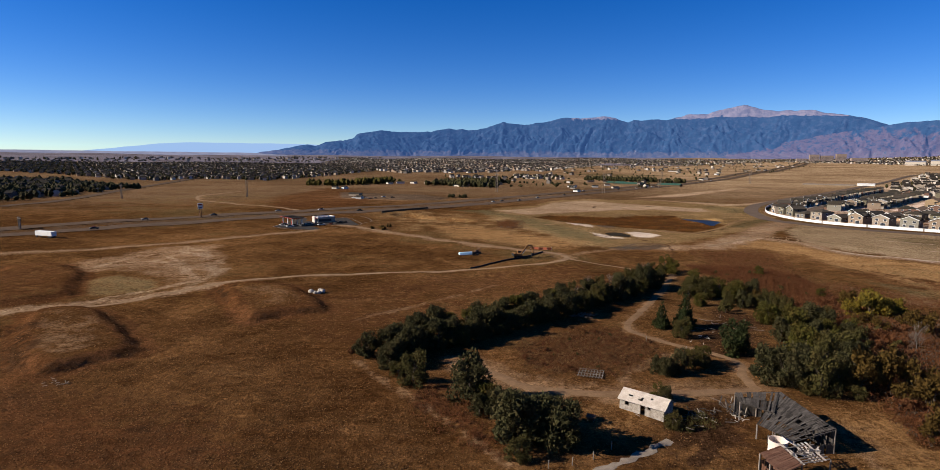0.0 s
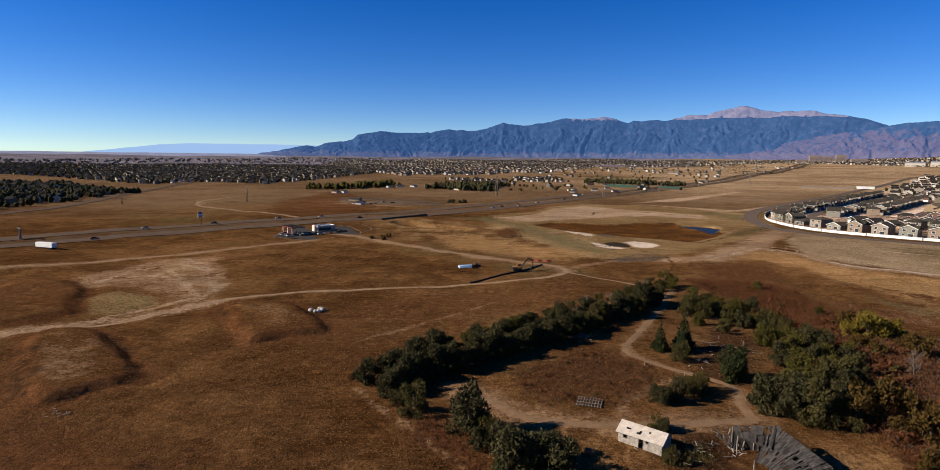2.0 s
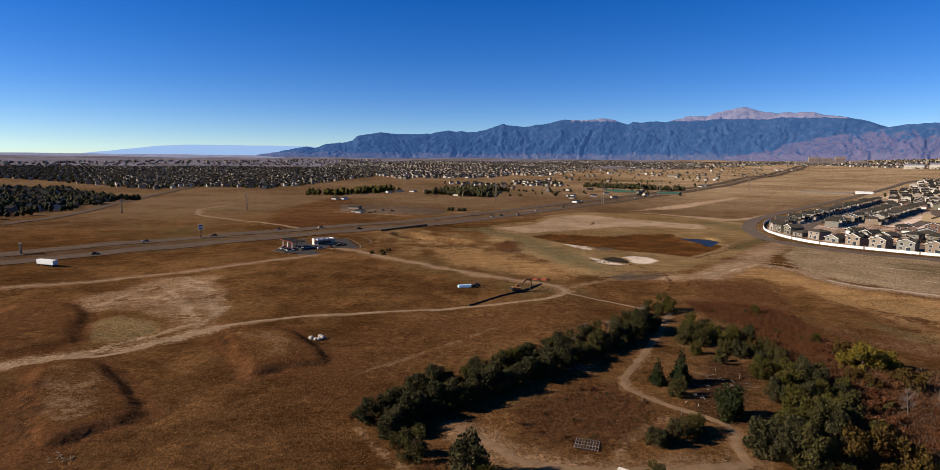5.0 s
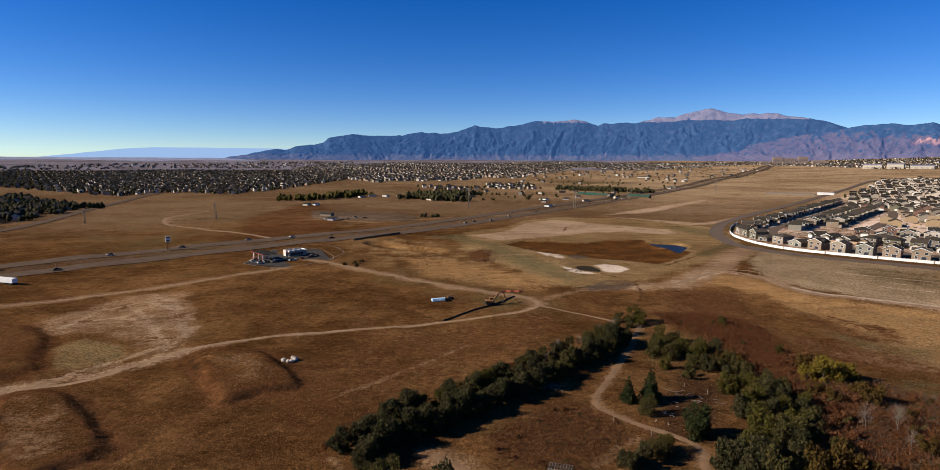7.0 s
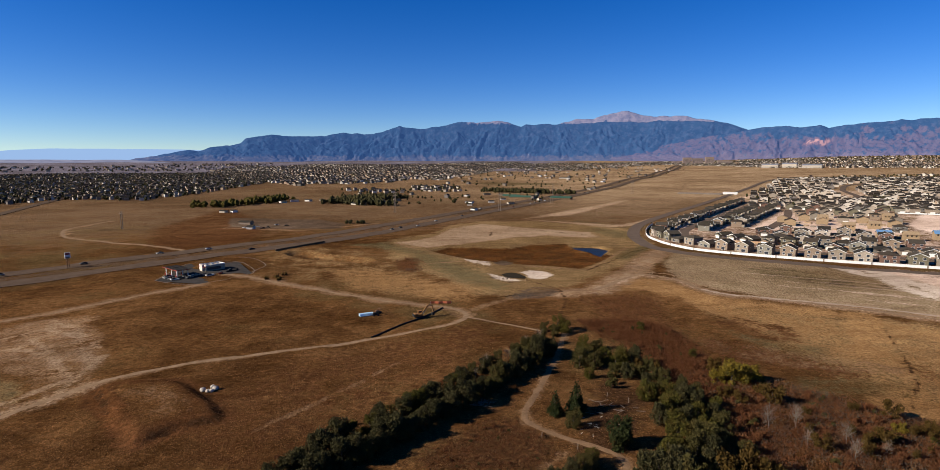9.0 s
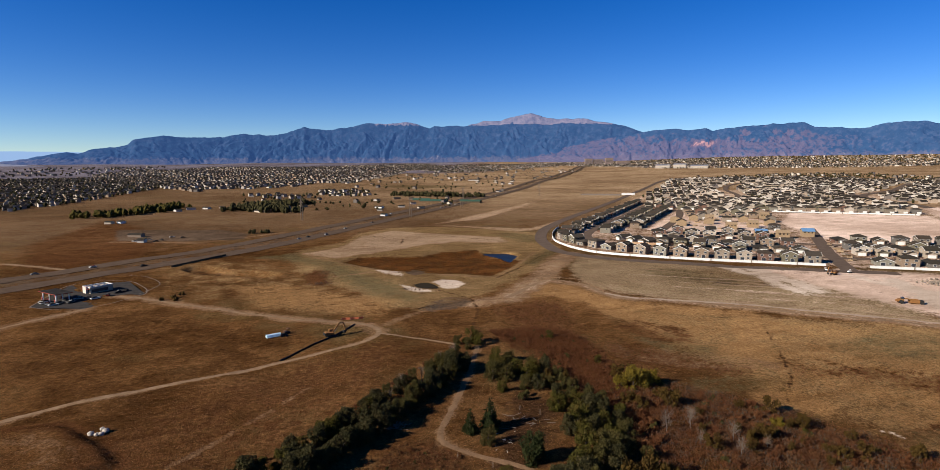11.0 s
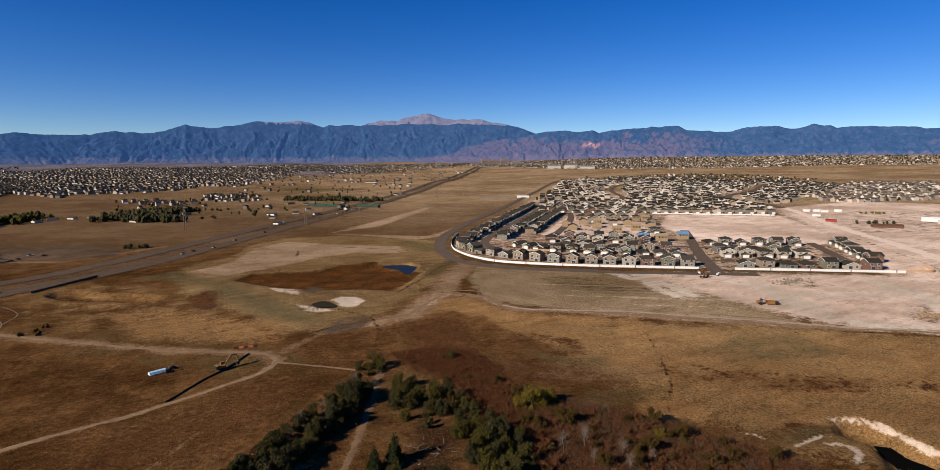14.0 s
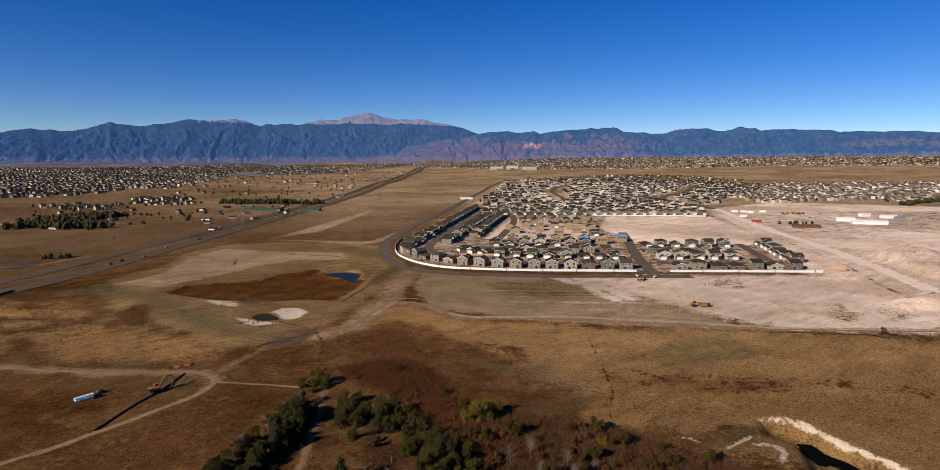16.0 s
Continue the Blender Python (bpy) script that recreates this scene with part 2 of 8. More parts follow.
M = dict(
    ground=ground_material(),
    mountain=mountain_material(),
    track=surf("packed_dirt", (0.30, 0.195, 0.115), (0.21, 0.13, 0.07), 0.35, 0.95, bump=0.5, dist=0.06, spec=0.0),
    farmtrack=surf("farm_dirt", (0.225, 0.135, 0.074), (0.15, 0.087, 0.046), 0.35, 0.95, bump=0.5, dist=0.06, spec=0.0),
    tanroad=surf("graded_earth", (0.85, 0.64, 0.49), (0.72, 0.53, 0.4), 0.2, 0.95, bump=0.3, dist=0.05, spec=0.0),
    claytrack=surf("wheel_track", (0.46, 0.335, 0.235), (0.34, 0.242, 0.165), 0.3, 0.95, bump=0.3, dist=0.05, spec=0.0),
    bridgewall=surf("stained_concrete", (0.15, 0.1, 0.06), (0.1, 0.066, 0.04), 0.5, 0.95, spec=0.0),
    barnwood=surf("dark_grey_boards", (0.082, 0.069, 0.059), (0.04, 0.034, 0.029), 1.2, 0.9, bump=0.6, vary=0.45, spec=0.05),
    asphalt=surf("worn_asphalt", (0.09, 0.061, 0.042), (0.12, 0.082, 0.056), 0.15, 0.95, bump=0.2, spec=0.0),
    fresh=surf("new_asphalt", (0.11, 0.078, 0.058), (0.14, 0.1, 0.075), 0.15, 0.95, bump=0.2, spec=0.0),
    forecourt=surf("dark_asphalt", (0.045, 0.04, 0.036), (0.07, 0.06, 0.052), 0.3, 0.95, bump=0.2, spec=0.0),
    concrete=surf("pale_concrete", (0.28, 0.22, 0.165), (0.17, 0.13, 0.095), 0.7, 0.9),
    palestone=surf("pale_stone", (0.5, 0.43, 0.35), (0.36, 0.3, 0.235), 0.9, 0.9, spec=0.1),
    white=surf("white_paint", (0.78, 0.75, 0.7), (0.66, 0.62, 0.56), 0.5, 0.7),
    water=None,
    oldwood=surf("weathered_grey_boards", (0.25, 0.205, 0.165), (0.15, 0.118, 0.09), 1.2, 0.9, bump=0.6, stretch=(1, 6, 1), vary=0.3),
    palewood=surf("bleached_boards", (0.5, 0.42, 0.345), (0.34, 0.28, 0.225), 1.1, 0.9, bump=0.6, vary=0.15),
    greywash=surf("worn_whitewash", (0.42, 0.36, 0.3), (0.2, 0.165, 0.13), 1.6, 0.9, bump=0.5),
    rust=surf("rusted_sheet", (0.115, 0.052, 0.031), (0.18, 0.095, 0.06), 0.8, 0.8, 0.2, bump=0.4, vary=0.15),
    bark=surf("bark", (0.11, 0.08, 0.055), (0.06, 0.045, 0.03), 3.0, 0.95, bump=0.8, dist=0.05),
    greybark=surf("grey_dead_wood", (0.2, 0.155, 0.12), (0.12, 0.09, 0.068), 3.0, 0.95, bump=0.5, spec=0.05),
    # near-black for insides: their shade is put into the colour
    dark=surf("dark_inside", (0.02, 0.017, 0.014), (0.03, 0.025, 0.02), 1.0, 0.9, bump=0),
    steel=surf("galvanised_steel", (0.42, 0.42, 0.43), (0.3, 0.3, 0.31), 1.5, 0.5, 0.6, bump=0.1),
    cream=surf("cream_paint", (0.72, 0.6, 0.5), (0.62, 0.5, 0.4), 0.8, 0.6, bump=0.1),
    tyre=surf("black_rubber", (0.02, 0.02, 0.02), (0.035, 0.033, 0.03), 3, 0.8, bump=0.1),
    yellow=surf("machine_yellow", (0.3, 0.14, 0.045), (0.2, 0.095, 0.035), 1.5, 0.6, bump=0.1),
    orange=surf("orange_netting", (0.5, 0.14, 0.06), (0.36, 0.1, 0.05), 2.0, 0.7, bump=0.2),
    blue=surf("pale_blue_pipe", (0.72, 0.86, 0.9), (0.5, 0.74, 0.82), 0.8, 0.35, bump=0.05, spec=0.5),
    black=surf("black_pipe", (0.012, 0.012, 0.012), (0.02, 0.018, 0.016), 1.0, 0.5, bump=0.1),
    red=surf("red_paint", (0.32, 0.05, 0.035), (0.24, 0.04, 0.03), 1.0, 0.5, bump=0.05),
    green_roof=surf("green_sheet_roof", (0.03, 0.075, 0.05), (0.045, 0.095, 0.065), 0.6, 0.6),
    brown_block=surf("brown_panels", (0.2, 0.145, 0.12), (0.27, 0.2, 0.165), 0.05, 0.9),
    tarp=surf("blue_tarpaulin", (0.1, 0.2, 0.35), (0.14, 0.26, 0.42), 0.7, 0.6),
    timber=surf("raw_timber", (0.36, 0.25, 0.145), (0.26, 0.18, 0.105), 1.0, 0.85),
    fence=surf("cedar_fence", (0.52, 0.33, 0.19), (0.42, 0.26, 0.15), 1.0, 0.85),
    leaf_dark=leaves("dark_green_leaves", (0.034, 0.031, 0.012), (0.06, 0.053, 0.021), (0.085, 0.064, 0.026)),
    leaf_olive=leaves("olive_leaves", (0.0492, 0.0467, 0.0092), (0.0820, 0.0689, 0.0135), (0.0861, 0.0574, 0.0142)),
    leaf_grey=leaves("grey_green_leaves", (0.0525, 0.0453, 0.0131), (0.0754, 0.0623, 0.0197), (0.0689, 0.0472, 0.0144)),
    leaf_yellow=leaves("yellow_leaves", (0.15, 0.104, 0.014), (0.215, 0.145, 0.019), (0.085, 0.068, 0.015)),
    leaf_amber=leaves("amber_leaves", (0.0697, 0.0410, 0.0098), (0.0918, 0.0541, 0.0131), (0.0508, 0.0279, 0.0082)),
    leaf_russet=leaves("russet_twigs", (0.16, 0.06, 0.024), (0.095, 0.035, 0.0145), (0.175, 0.086, 0.035), 0.35),
    needle=leaves("spruce_needles", (0.018, 0.024, 0.008), (0.032, 0.038, 0.013), (0.04, 0.042, 0.013)),
    grass=leaves("straw_blades", (0.26, 0.145, 0.062), (0.15, 0.077, 0.031), (0.12, 0.06, 0.024), 0.5),
    city_leaf=leaves("town_tree_leaves", (0.028, 0.03, 0.012), (0.05, 0.043, 0.016), (0.08, 0.053, 0.019)),
    siding=palette("house_siding", [(0.311, 0.248, 0.186), (0.223, 0.184, 0.143), (0.188, 0.162, 0.108), (0.427, 0.349, 0.268), (0.190, 0.108, 0.078), (0.278, 0.228, 0.175), (0.165, 0.148, 0.127), (0.293, 0.214, 0.150), (0.527, 0.444, 0.357), (0.262, 0.237, 0.187)]),
    shingle=palette("roof_shingle", [(0.0519, 0.0425, 0.0311), (0.0389, 0.0342, 0.028), (0.0651, 0.0498, 0.0363), (0.0467, 0.0394, 0.0285), (0.0725, 0.0587, 0.0446)], 0.95),
    far_wall=palette("town_walls", [(0.417, 0.347, 0.273), (0.268, 0.213, 0.164), (0.596, 0.517, 0.427), (0.328, 0.233, 0.159), (0.179, 0.149, 0.124)], island=True),
    estate_wall=palette("estate_walls", [(0.5331, 0.4441, 0.3550), (0.3196, 0.2660, 0.2086), (0.6747, 0.6039, 0.5148), (0.4270, 0.3282, 0.2403), (0.2135, 0.1781, 0.1513), (0.5868, 0.5148, 0.4270)], island=True),
    far_roof=palette("town_roofs", [(0.0378, 0.0307, 0.0231), (0.0252, 0.0214, 0.0181), (0.0525, 0.0412, 0.0315), (0.0315, 0.0239, 0.0176)], 0.95, island=True),
    tan_roof=palette("brown_roofs", [(0.13, 0.095, 0.068), (0.09, 0.066, 0.05), (0.17, 0.125, 0.09)], 0.95, island=True),
    shed_paint=palette("shed_paint", [(0.72, 0.66, 0.58), (0.5, 0.42, 0.33), (0.66, 0.6, 0.52), (0.3, 0.23, 0.17), (0.78, 0.74, 0.68)]),
    car_paint=palette("car_paint", [(0.4, 0.38, 0.34), (0.03, 0.03, 0.033), (0.1, 0.098, 0.095), (0.16, 0.03, 0.025), (0.05, 0.045, 0.04), (0.62, 0.6, 0.56), (0.03, 0.028, 0.026)], 0.6),
)


def water_material(name, colour, gloss=0.03):
    n = Nodes(name)
    n.bump(n.noise(0.6, 3), 0.05, 0.05)
    return n.done(colour, 0.4, 0.0, gloss)


def glass_material():
    n = Nodes("window_glass")
    return n.done(n.mix(n.noise(0.8), (0.02, 0.024, 0.03), (0.05, 0.055, 0.065)), 0.08, 0.0, 0.6)


M["water"], M["black_water"], M["glass"] = water_material("pond_water", (0.012, 0.02, 0.036)), water_material("peat_water", (0.004, 0.004, 0.004), 0.0), glass_material()
M["mud_water"] = water_material("muddy_water", (0.035, 0.028, 0.02), 0.0)

# ---- geometry helpers ----


def mesh_of(name, verts, faces, mats=(), smooth=False, index=None):
    me = bpy.data.meshes.new(name)
    me.from_pydata([tuple(v) for v in verts], [], [tuple(f) for f in faces])
    for m in mats:
        me.materials.append(m)
    if index is not None:
        me.polygons.foreach_set("material_index", np.array(index, np.int32))
    if smooth:
        me.polygons.foreach_set("use_smooth", np.ones(len(me.polygons), bool))
    me.update()
    return me


def part(name, bm, material, parent=None, label=""):
    """Links a bmesh (or a mesh) as one object under a thing or a part."""
    if isinstance(bm, bmesh.types.BMesh):
        me = bpy.data.meshes.new(name)
        bm.to_mesh(me)
        bm.free()
    else:
        me = bm
    if material and not me.materials:
        me.materials.append(material)
    ob = new(name, me)
    if parent:
        ob.parent = parent
    if label:
        ob["label"] = label
    return ob


def thing(name, label, category, group="", m=None, kind=""):
    ob = new(name)
    ob.empty_display_size = 0.3
    if m:
        ob.matrix_basis = m
    return tagged(ob, label, category, group, kind)


def box(bm, x0, x1, y0, y1, z0, z1, m=None):
    vs = [bm.verts.new(v) for v in ((x0, y0, z0), (x1, y0, z0), (x1, y1, z0), (x0, y1, z0), (x0, y0, z1), (x1, y0, z1), (x1, y1, z1), (x0, y1, z1))]
    if m:
        for v in vs:
            v.co = m @ v.co
    for f in ((3, 2, 1, 0), (4, 5, 6, 7), (0, 1, 5, 4), (1, 2, 6, 5), (2, 3, 7, 6), (3, 0, 4, 7)):
        bm.faces.new([vs[i] for i in f])
    return vs


def boxes(*args, bevel=0.0, m=None):
    bm = bmesh.new()
    for a in args:
        box(bm, *a, m=m)
    if bevel:
        bmesh.ops.bevel(bm, geom=bm.edges[:], offset=bevel, segments=1, affect="EDGES")
    return bm


def tube(bm, path, radii, sides=8, cap=True):
    rings = []
    for i, p in enumerate(path):
        p = Vector(p)
        d = Vector(path[min(i + 1, len(path) - 1)]) - Vector(path[max(i - 1, 0)])
        q = d.to_track_quat("Z", "Y")
        r = radii[i] if isinstance(radii, (list, tuple)) else radii
        rings.append([bm.verts.new(p + q @ Vector((r * math.cos(2 * math.pi * k / sides), r * math.sin(2 * math.pi * k / sides), 0))) for k in range(sides)])
    for a, b in zip(rings, rings[1:]):
        for k in range(sides):
            bm.faces.new((a[k], a[(k + 1) % sides], b[(k + 1) % sides], b[k]))
    if cap:
        bm.faces.new(rings[0][::-1])
        bm.faces.new(rings[-1])
    return bm


def smooth_line(pts, step=3.0):
    """A rounded line through the points, with steps of about that length."""
    pts = [Vector((*p[:2], 0)) for p in pts]
    ext = [2 * pts[0] - pts[1], *pts, 2 * pts[-1] - pts[-2]]
    out = []
    for a, b, c, d in zip(ext, ext[1:], ext[2:], ext[3:]):
        n = max(1, int((c - b).length / step))
        for i in range(n):
            t = i / n
            out.append(0.5 * ((2 * b) + (c - a) * t + (2 * a - 5 * b + 4 * c - d) * t * t + (3 * b - a - 3 * c + d) * t ** 3))
    out.append(pts[-1])
    return out


def near_line(x, y, pts):
    """Distance of the points x, y to a line."""
    best = np.full(x.shape, 1e9)
    for (ax, ay), (bx, by) in zip(pts, pts[1:]):
        dx, dy = bx - ax, by - ay
        t = np.clip(((x - ax) * dx + (y - ay) * dy) / (dx * dx + dy * dy + 1e-9), 0, 1)
        best = np.minimum(best, np.hypot(x - ax - t * dx, y - ay - t * dy))
    return best


def inside(x, y, poly):
    """Distance into a polygon: positive inside, negative outside."""
    d = near_line(x, y, list(poly) + [poly[0]])
    odd = np.zeros(x.shape, bool)
    for (ax, ay), (bx, by) in zip(poly, list(poly[1:]) + [poly[0]]):
        odd ^= ((ay > y) != (by > y)) & (x < (bx - ax) * (y - ay) / (by - ay + 1e-12) + ax)
    return np.where(odd, d, -d)


def step(v, lo, hi):
    t = np.clip((v - lo) / (hi - lo), 0, 1)
    return t * t * (3 - 2 * t)


# ---- plan of the place ----
# the housing estate's own axes: s along its boundary wall, d into the estate
ES_O, ES_S, ES_D = Vector((291.4, 322.5)), Vector((0.797, -0.604)), Vector((0.604, 0.797))


def estate(s, d):
    p = ES_O + s * ES_S + d * ES_D
    return (p.x, p.y)


HIGHWAY = [(-420, 130), (-330, 222), (-249, 300), (-188, 362), (-120, 425), (-44, 490), (8, 548), (91, 660), (240, 860), (430, 1110), (895, 1760), (1500, 2620), (2100, 3480)]
RING = [estate(3, 1513), estate(-65, 995), estate(-110, 573), estate(-135, 342), estate(-146, 215), estate(-145, 140), estate(-134, 76), estate(-114, 26), estate(-94, 4), estate(-64, -10), estate(0, -17), estate(76, -17), estate(110, -18)]
WALL = [estate(-136, 185), estate(-133, 130), estate(-124, 82), estate(-112, 54), estate(-97, 32), estate(-76, 14), estate(-46, 6), estate(-9, 2), estate(40, 1), estate(76, 0)]
WALL_B = [estate(99, 0), estate(160, 0), estate(219, 0)]
DIRT_A = [(-193.7, 231.1), (-167.1, 247.0), (-138.7, 268.9), (-108.2, 304.7), (-90.3, 322.0)]
DIRT_B = [(-150, 127), (-121.4, 143.0), (-110.5, 149.5), (-98.2, 155.8), (-82.3, 176.5), (-58.3, 191.6), (-18.2, 202.9), (15.2, 213.8), (33.4, 221.0), (40.1, 232.4), (36.9, 244.5), (20.9, 257.1), (4.6, 267.3), (-26.6, 297.6), (-65.0, 332.5), (-82.5, 346.9)]
DIRT_C = [(40.2, 229.1), (51.5, 221.0), (65.6, 207.3)]
DIRT_D = [(38.7, 232.4), (48.1, 245.6), (63.9, 259.3), (79.0, 264.3), (98.2, 268.1)]
CREEK_TRACK = [(77.0, 210.5), (67.9, 190.7), (58.3, 170.9), (43.9, 145.3), (39.3, 137.4), (39.0, 131.4), (43.1, 124.7), (47.9, 119.4), (52.5, 114.9), (54.7, 110.3), (52.3, 104.1), (51.6, 97.5)]
FARM_TRACK = [(-2.1, 111.0), (3.2, 106.1), (8.6, 99.6), (15.7, 96.2), (24.8, 94.6), (35.4, 95.0), (45.4, 96.3), (51.6, 97.5)]
FARM_TRACK_B = [(26.4, 96.4), (29.9, 103.6), (35.9, 110.2), (42.7, 115.8)]
EDGE_PATH = [(-22.3, 109.9), (-14.3, 98.3), (-2.9, 84.1), (6.3, 71.0)]
RIGHT_TRACK = [(113.8, 269.6), (152.7, 301.7), (168.6, 284.8), (169.5, 249.6), (195.1, 232.7), (266.5, 158.4), (309.3, 120.0), (348.6, 90.5)]
CITY_ROAD = [(-380.1, 458.2), (-387.1, 552.0), (-443.0, 745.2), (-504.8, 991.0), (-537.6, 1151.1)]
LOOP_TRACK = [(-136.4, 453.7), (-191.5, 497.5), (-245.7, 535.7), (-271.6, 566.4), (-292.0, 623.1), (-282.5, 697.4)]
BARE_SPOT = [(-152.1, 212.4), (-144.7, 244.8), (-135.8, 263.2), (-114.5, 260.6), (-92.1, 215.2), (-82.5, 184.7), (-90.4, 173.6), (-106.2, 189.6), (-124.2, 198.3), (-137.2, 195.6)]
MOUND_A = [(-89.1, 106.9), (-101.9, 124.3), (-112.9, 142.1), (-108.7, 147.0), (-96.9, 145.0), (-80.8, 128.5), (-68.9, 115.2), (-74.4, 107.3), (-78.5, 101.5)]
MOUND_B = [(-78.2, 172.4), (-72.6, 176.0), (-57.1, 174.9), (-45.8, 161.2), (-37.4, 146.9), (-45.9, 144.8), (-55.0, 137.8), (-65.0, 152.3)]
MOUND_C = [(-159.2, 179.8), (-168.2, 205.5), (-163.3, 210.6), (-149.8, 207.6), (-133.1, 192.6), (-117.4, 164.6), (-121.7, 155.7), (-132.5, 148.8)]
POND = [(156.8, 420.9), (168.0, 418.5), (176.4, 413.8), (180.1, 399.6), (175.0, 393.0), (173.0, 388.0), (162.0, 376.8), (160.5, 384.0), (160.1, 392.2), (155.2, 412.2)]
POND_B = [(69.3, 324.5), (77.2, 314.2), (83.5, 297.4), (79.1, 290.3), (71.3, 296.6), (67.0, 313.6)]
MARSH = [(46.8, 414.9), (62.2, 435.6), (108.0, 419.9), (126.9, 436.2), (157.3, 434.1), (155.8, 412.9), (160.2, 388.4), (169.1, 373.8), (150.6, 350.7), (129.8, 331.0), (112.9, 344.8), (100.5, 350.4), (72.1, 372.6), (57.3, 395.0)]
WASH = [(83.5, 560.1), (119.9, 590.0), (160.6, 541.6), (204.1, 500.9), (196.7, 461.7), (185.5, 462.5), (156.8, 483.4), (123.2, 476.4), (102.4, 460.0), (71.1, 446.7), (43.8, 437.1), (20.6, 465.8), (53.4, 489.8), (72.9, 533.8)]
SAND_A = [(88.3, 324.2), (96.6, 331.4), (105.2, 325.2), (105.8, 311.6), (99.7, 303.6), (93.7, 300.6), (89.7, 303.4), (89.2, 312.6)]
SAND_B = [(68.6, 323.0), (73.1, 318.3), (85.3, 299.5), (74.7, 300.3), (69.2, 308.4)]
SAND_C = [(63.5, 376.8), (79.5, 361.6), (75.5, 341.6), (69.6, 352.6), (63.5, 364.0)]
GREENWAY = [(17.6, 485.5), (28.5, 496.5), (56.5, 515.2), (87.7, 586.3), (122.8, 617.5), (180.6, 607.1), (234.4, 545.7), (252.6, 506.9), (224.2, 416.3), (192.2, 369.3), (138.6, 309.8), (103.5, 279.6), (85.7, 269.8), (65.9, 263.0), (49.5, 274.8), (43.0, 305.3), (23.7, 355.4), (13.0, 391.8)]
HAUL = [(96.0, 267.2), (115.0, 271.4), (133.0, 290.4), (151.3, 309.7), (183.3, 352.6), (212.7, 395.0), (218.8, 375.4), (181.2, 332.9), (164.9, 307.3), (146.6, 298.7), (127.0, 273.7), (102.3, 262.7)]
MOWN = [(184.8, 330.3), (220.2, 383.4), (277.6, 307.2), (313.1, 248.8), (289.1, 179.4), (272.5, 155.4), (200.0, 221.1), (166.1, 276.2)]
GRADED = [(291.3, 302.6), (339.7, 270.2), (463.7, 182.8), (561.9, 149.9), (900, 150), (700, -60), (344.9, 89.5), (289.2, 139.5), (283.1, 168.5), (287.4, 205.9)]
GRADED_B = [estate(200, -2), estate(262, 250), estate(330, 560), (1127.8, 570.2), (1193.0, 459.0), (1236.5, 338.0), (1330.0, 255.1), (900, -100), (700, -60), estate(230, -60)]
HAUL_ROAD = [(946.4, 614.8), (874.4, 524.0), (719.0, 378.4), (614.7, 270.8), (534.2, 193.4), (470.4, 137.0), (408.1, 90.5)]
STOCK_A = [(578.3, 209.8), (640.2, 207.7), (653.7, 175.5), (560, 130), (520, 100), (492.5, 130.6), (521.3, 164.0)]
STOCK_B = [(391.5, 130.7), (434.3, 132.3), (448.1, 118.3), (420, 85), (394.6, 103.3), (376.2, 116.6)]
DITCH = [(620.7, 305.1), (547.4, 232.4), (507.4, 196.1), (456.3, 156.9), (414.7, 123.0)]
YARD = [(812.6, 462.7), (955.5, 472.5), (1147.9, 313.2), (864.4, 215.8), (736.3, 262.8), (677.3, 333.4)]
YARD_ROAD = [(285.2, 152.9), (356.2, 139.1), (333.2, 118.4), (349.8, 90.9)]
VACANT = [estate(110, 150), estate(100, 290), estate(140, 440), estate(290, 420), estate(262, 210), estate(225, 140)]
BUILDING_SITE = [estate(-44, 182), estate(-22, 330), estate(0, 420), estate(60, 335), estate(88, 330), estate(86, 180)]
ESTATE = [estate(-128, 80), estate(-90, 18), estate(0, -2), estate(222, -2), estate(340, 560), estate(420, 1000), estate(-30, 1000), estate(-92, 573), estate(-130, 200)]
STRIP_A = [(171.6, 631.0), (409.8, 893.3), (466.5, 938.8), (251.4, 671.3)]
STRIP_B = [(174.3, 629.0), (260.1, 554.2), (390.3, 676.9), (266.3, 538.3), (236.9, 533.4)]
RUSSET = [(83.5, 218.3), (102.1, 215.2), (111.6, 202.4), (114.6, 190.2), (109.2, 170.3), (104.5, 155.3), (98.8, 143.2), (107.6, 134.7), (103.0, 121.9), (89.2, 121.8), (89.2, 137.1), (90.6, 152.0), (92.4, 169.8), (90.8, 183.5), (85.6, 200.3)]
RIGHT_FIELD = [(152.4, 241.8), (285.1, 137.4), (347.0, 61.3), (330, -60), (190, 0), (179.1, 52.3), (150.5, 80.3), (150.2, 112.9), (143.3, 148.3), (143.2, 197.5)]
GREEN_PATCH = [(-127.0, 181.0), (-121.0, 193.1), (-104.9, 185.7), (-95.2, 170.1), (-106.4, 163.5), (-114.6, 164.7)]
SWIRLS = ([(-135.7, 204.6), (-137.6, 232.5), (-126.1, 244.1), (-107.0, 228.1), (-90.6, 197.6)], [(-124.0, 230.2), (-103.6, 204.9), (-88.6, 182.6), (-87.1, 167.2)], [(-107.8, 157.6), (-98.6, 171.6), (-88.8, 186.3), (-89.8, 205.5)], [(-129.4, 256.1), (-115.2, 243.0), (-95.7, 215.0)], [(-133.3, 213.3), (-123.9, 218.9), (-107.9, 208.3), (-95.0, 190.0)])
WIDE_TRACK = [(-129.4, 141.6), (-122.3, 144.2), (-112.3, 152.0), (-100.3, 159.3), (-89.3, 167.9), (-82.3, 176.5)]
MUD = [(75.9, 319.3), (83.9, 322.6), (87.4, 314.0), (86.8, 305.5), (77.5, 310.8)]
WET = [(80.5, 362.8), (88.3, 373.3), (94.9, 364.8), (92.3, 351.5), (83.9, 346.5), (79.6, 351.6)]
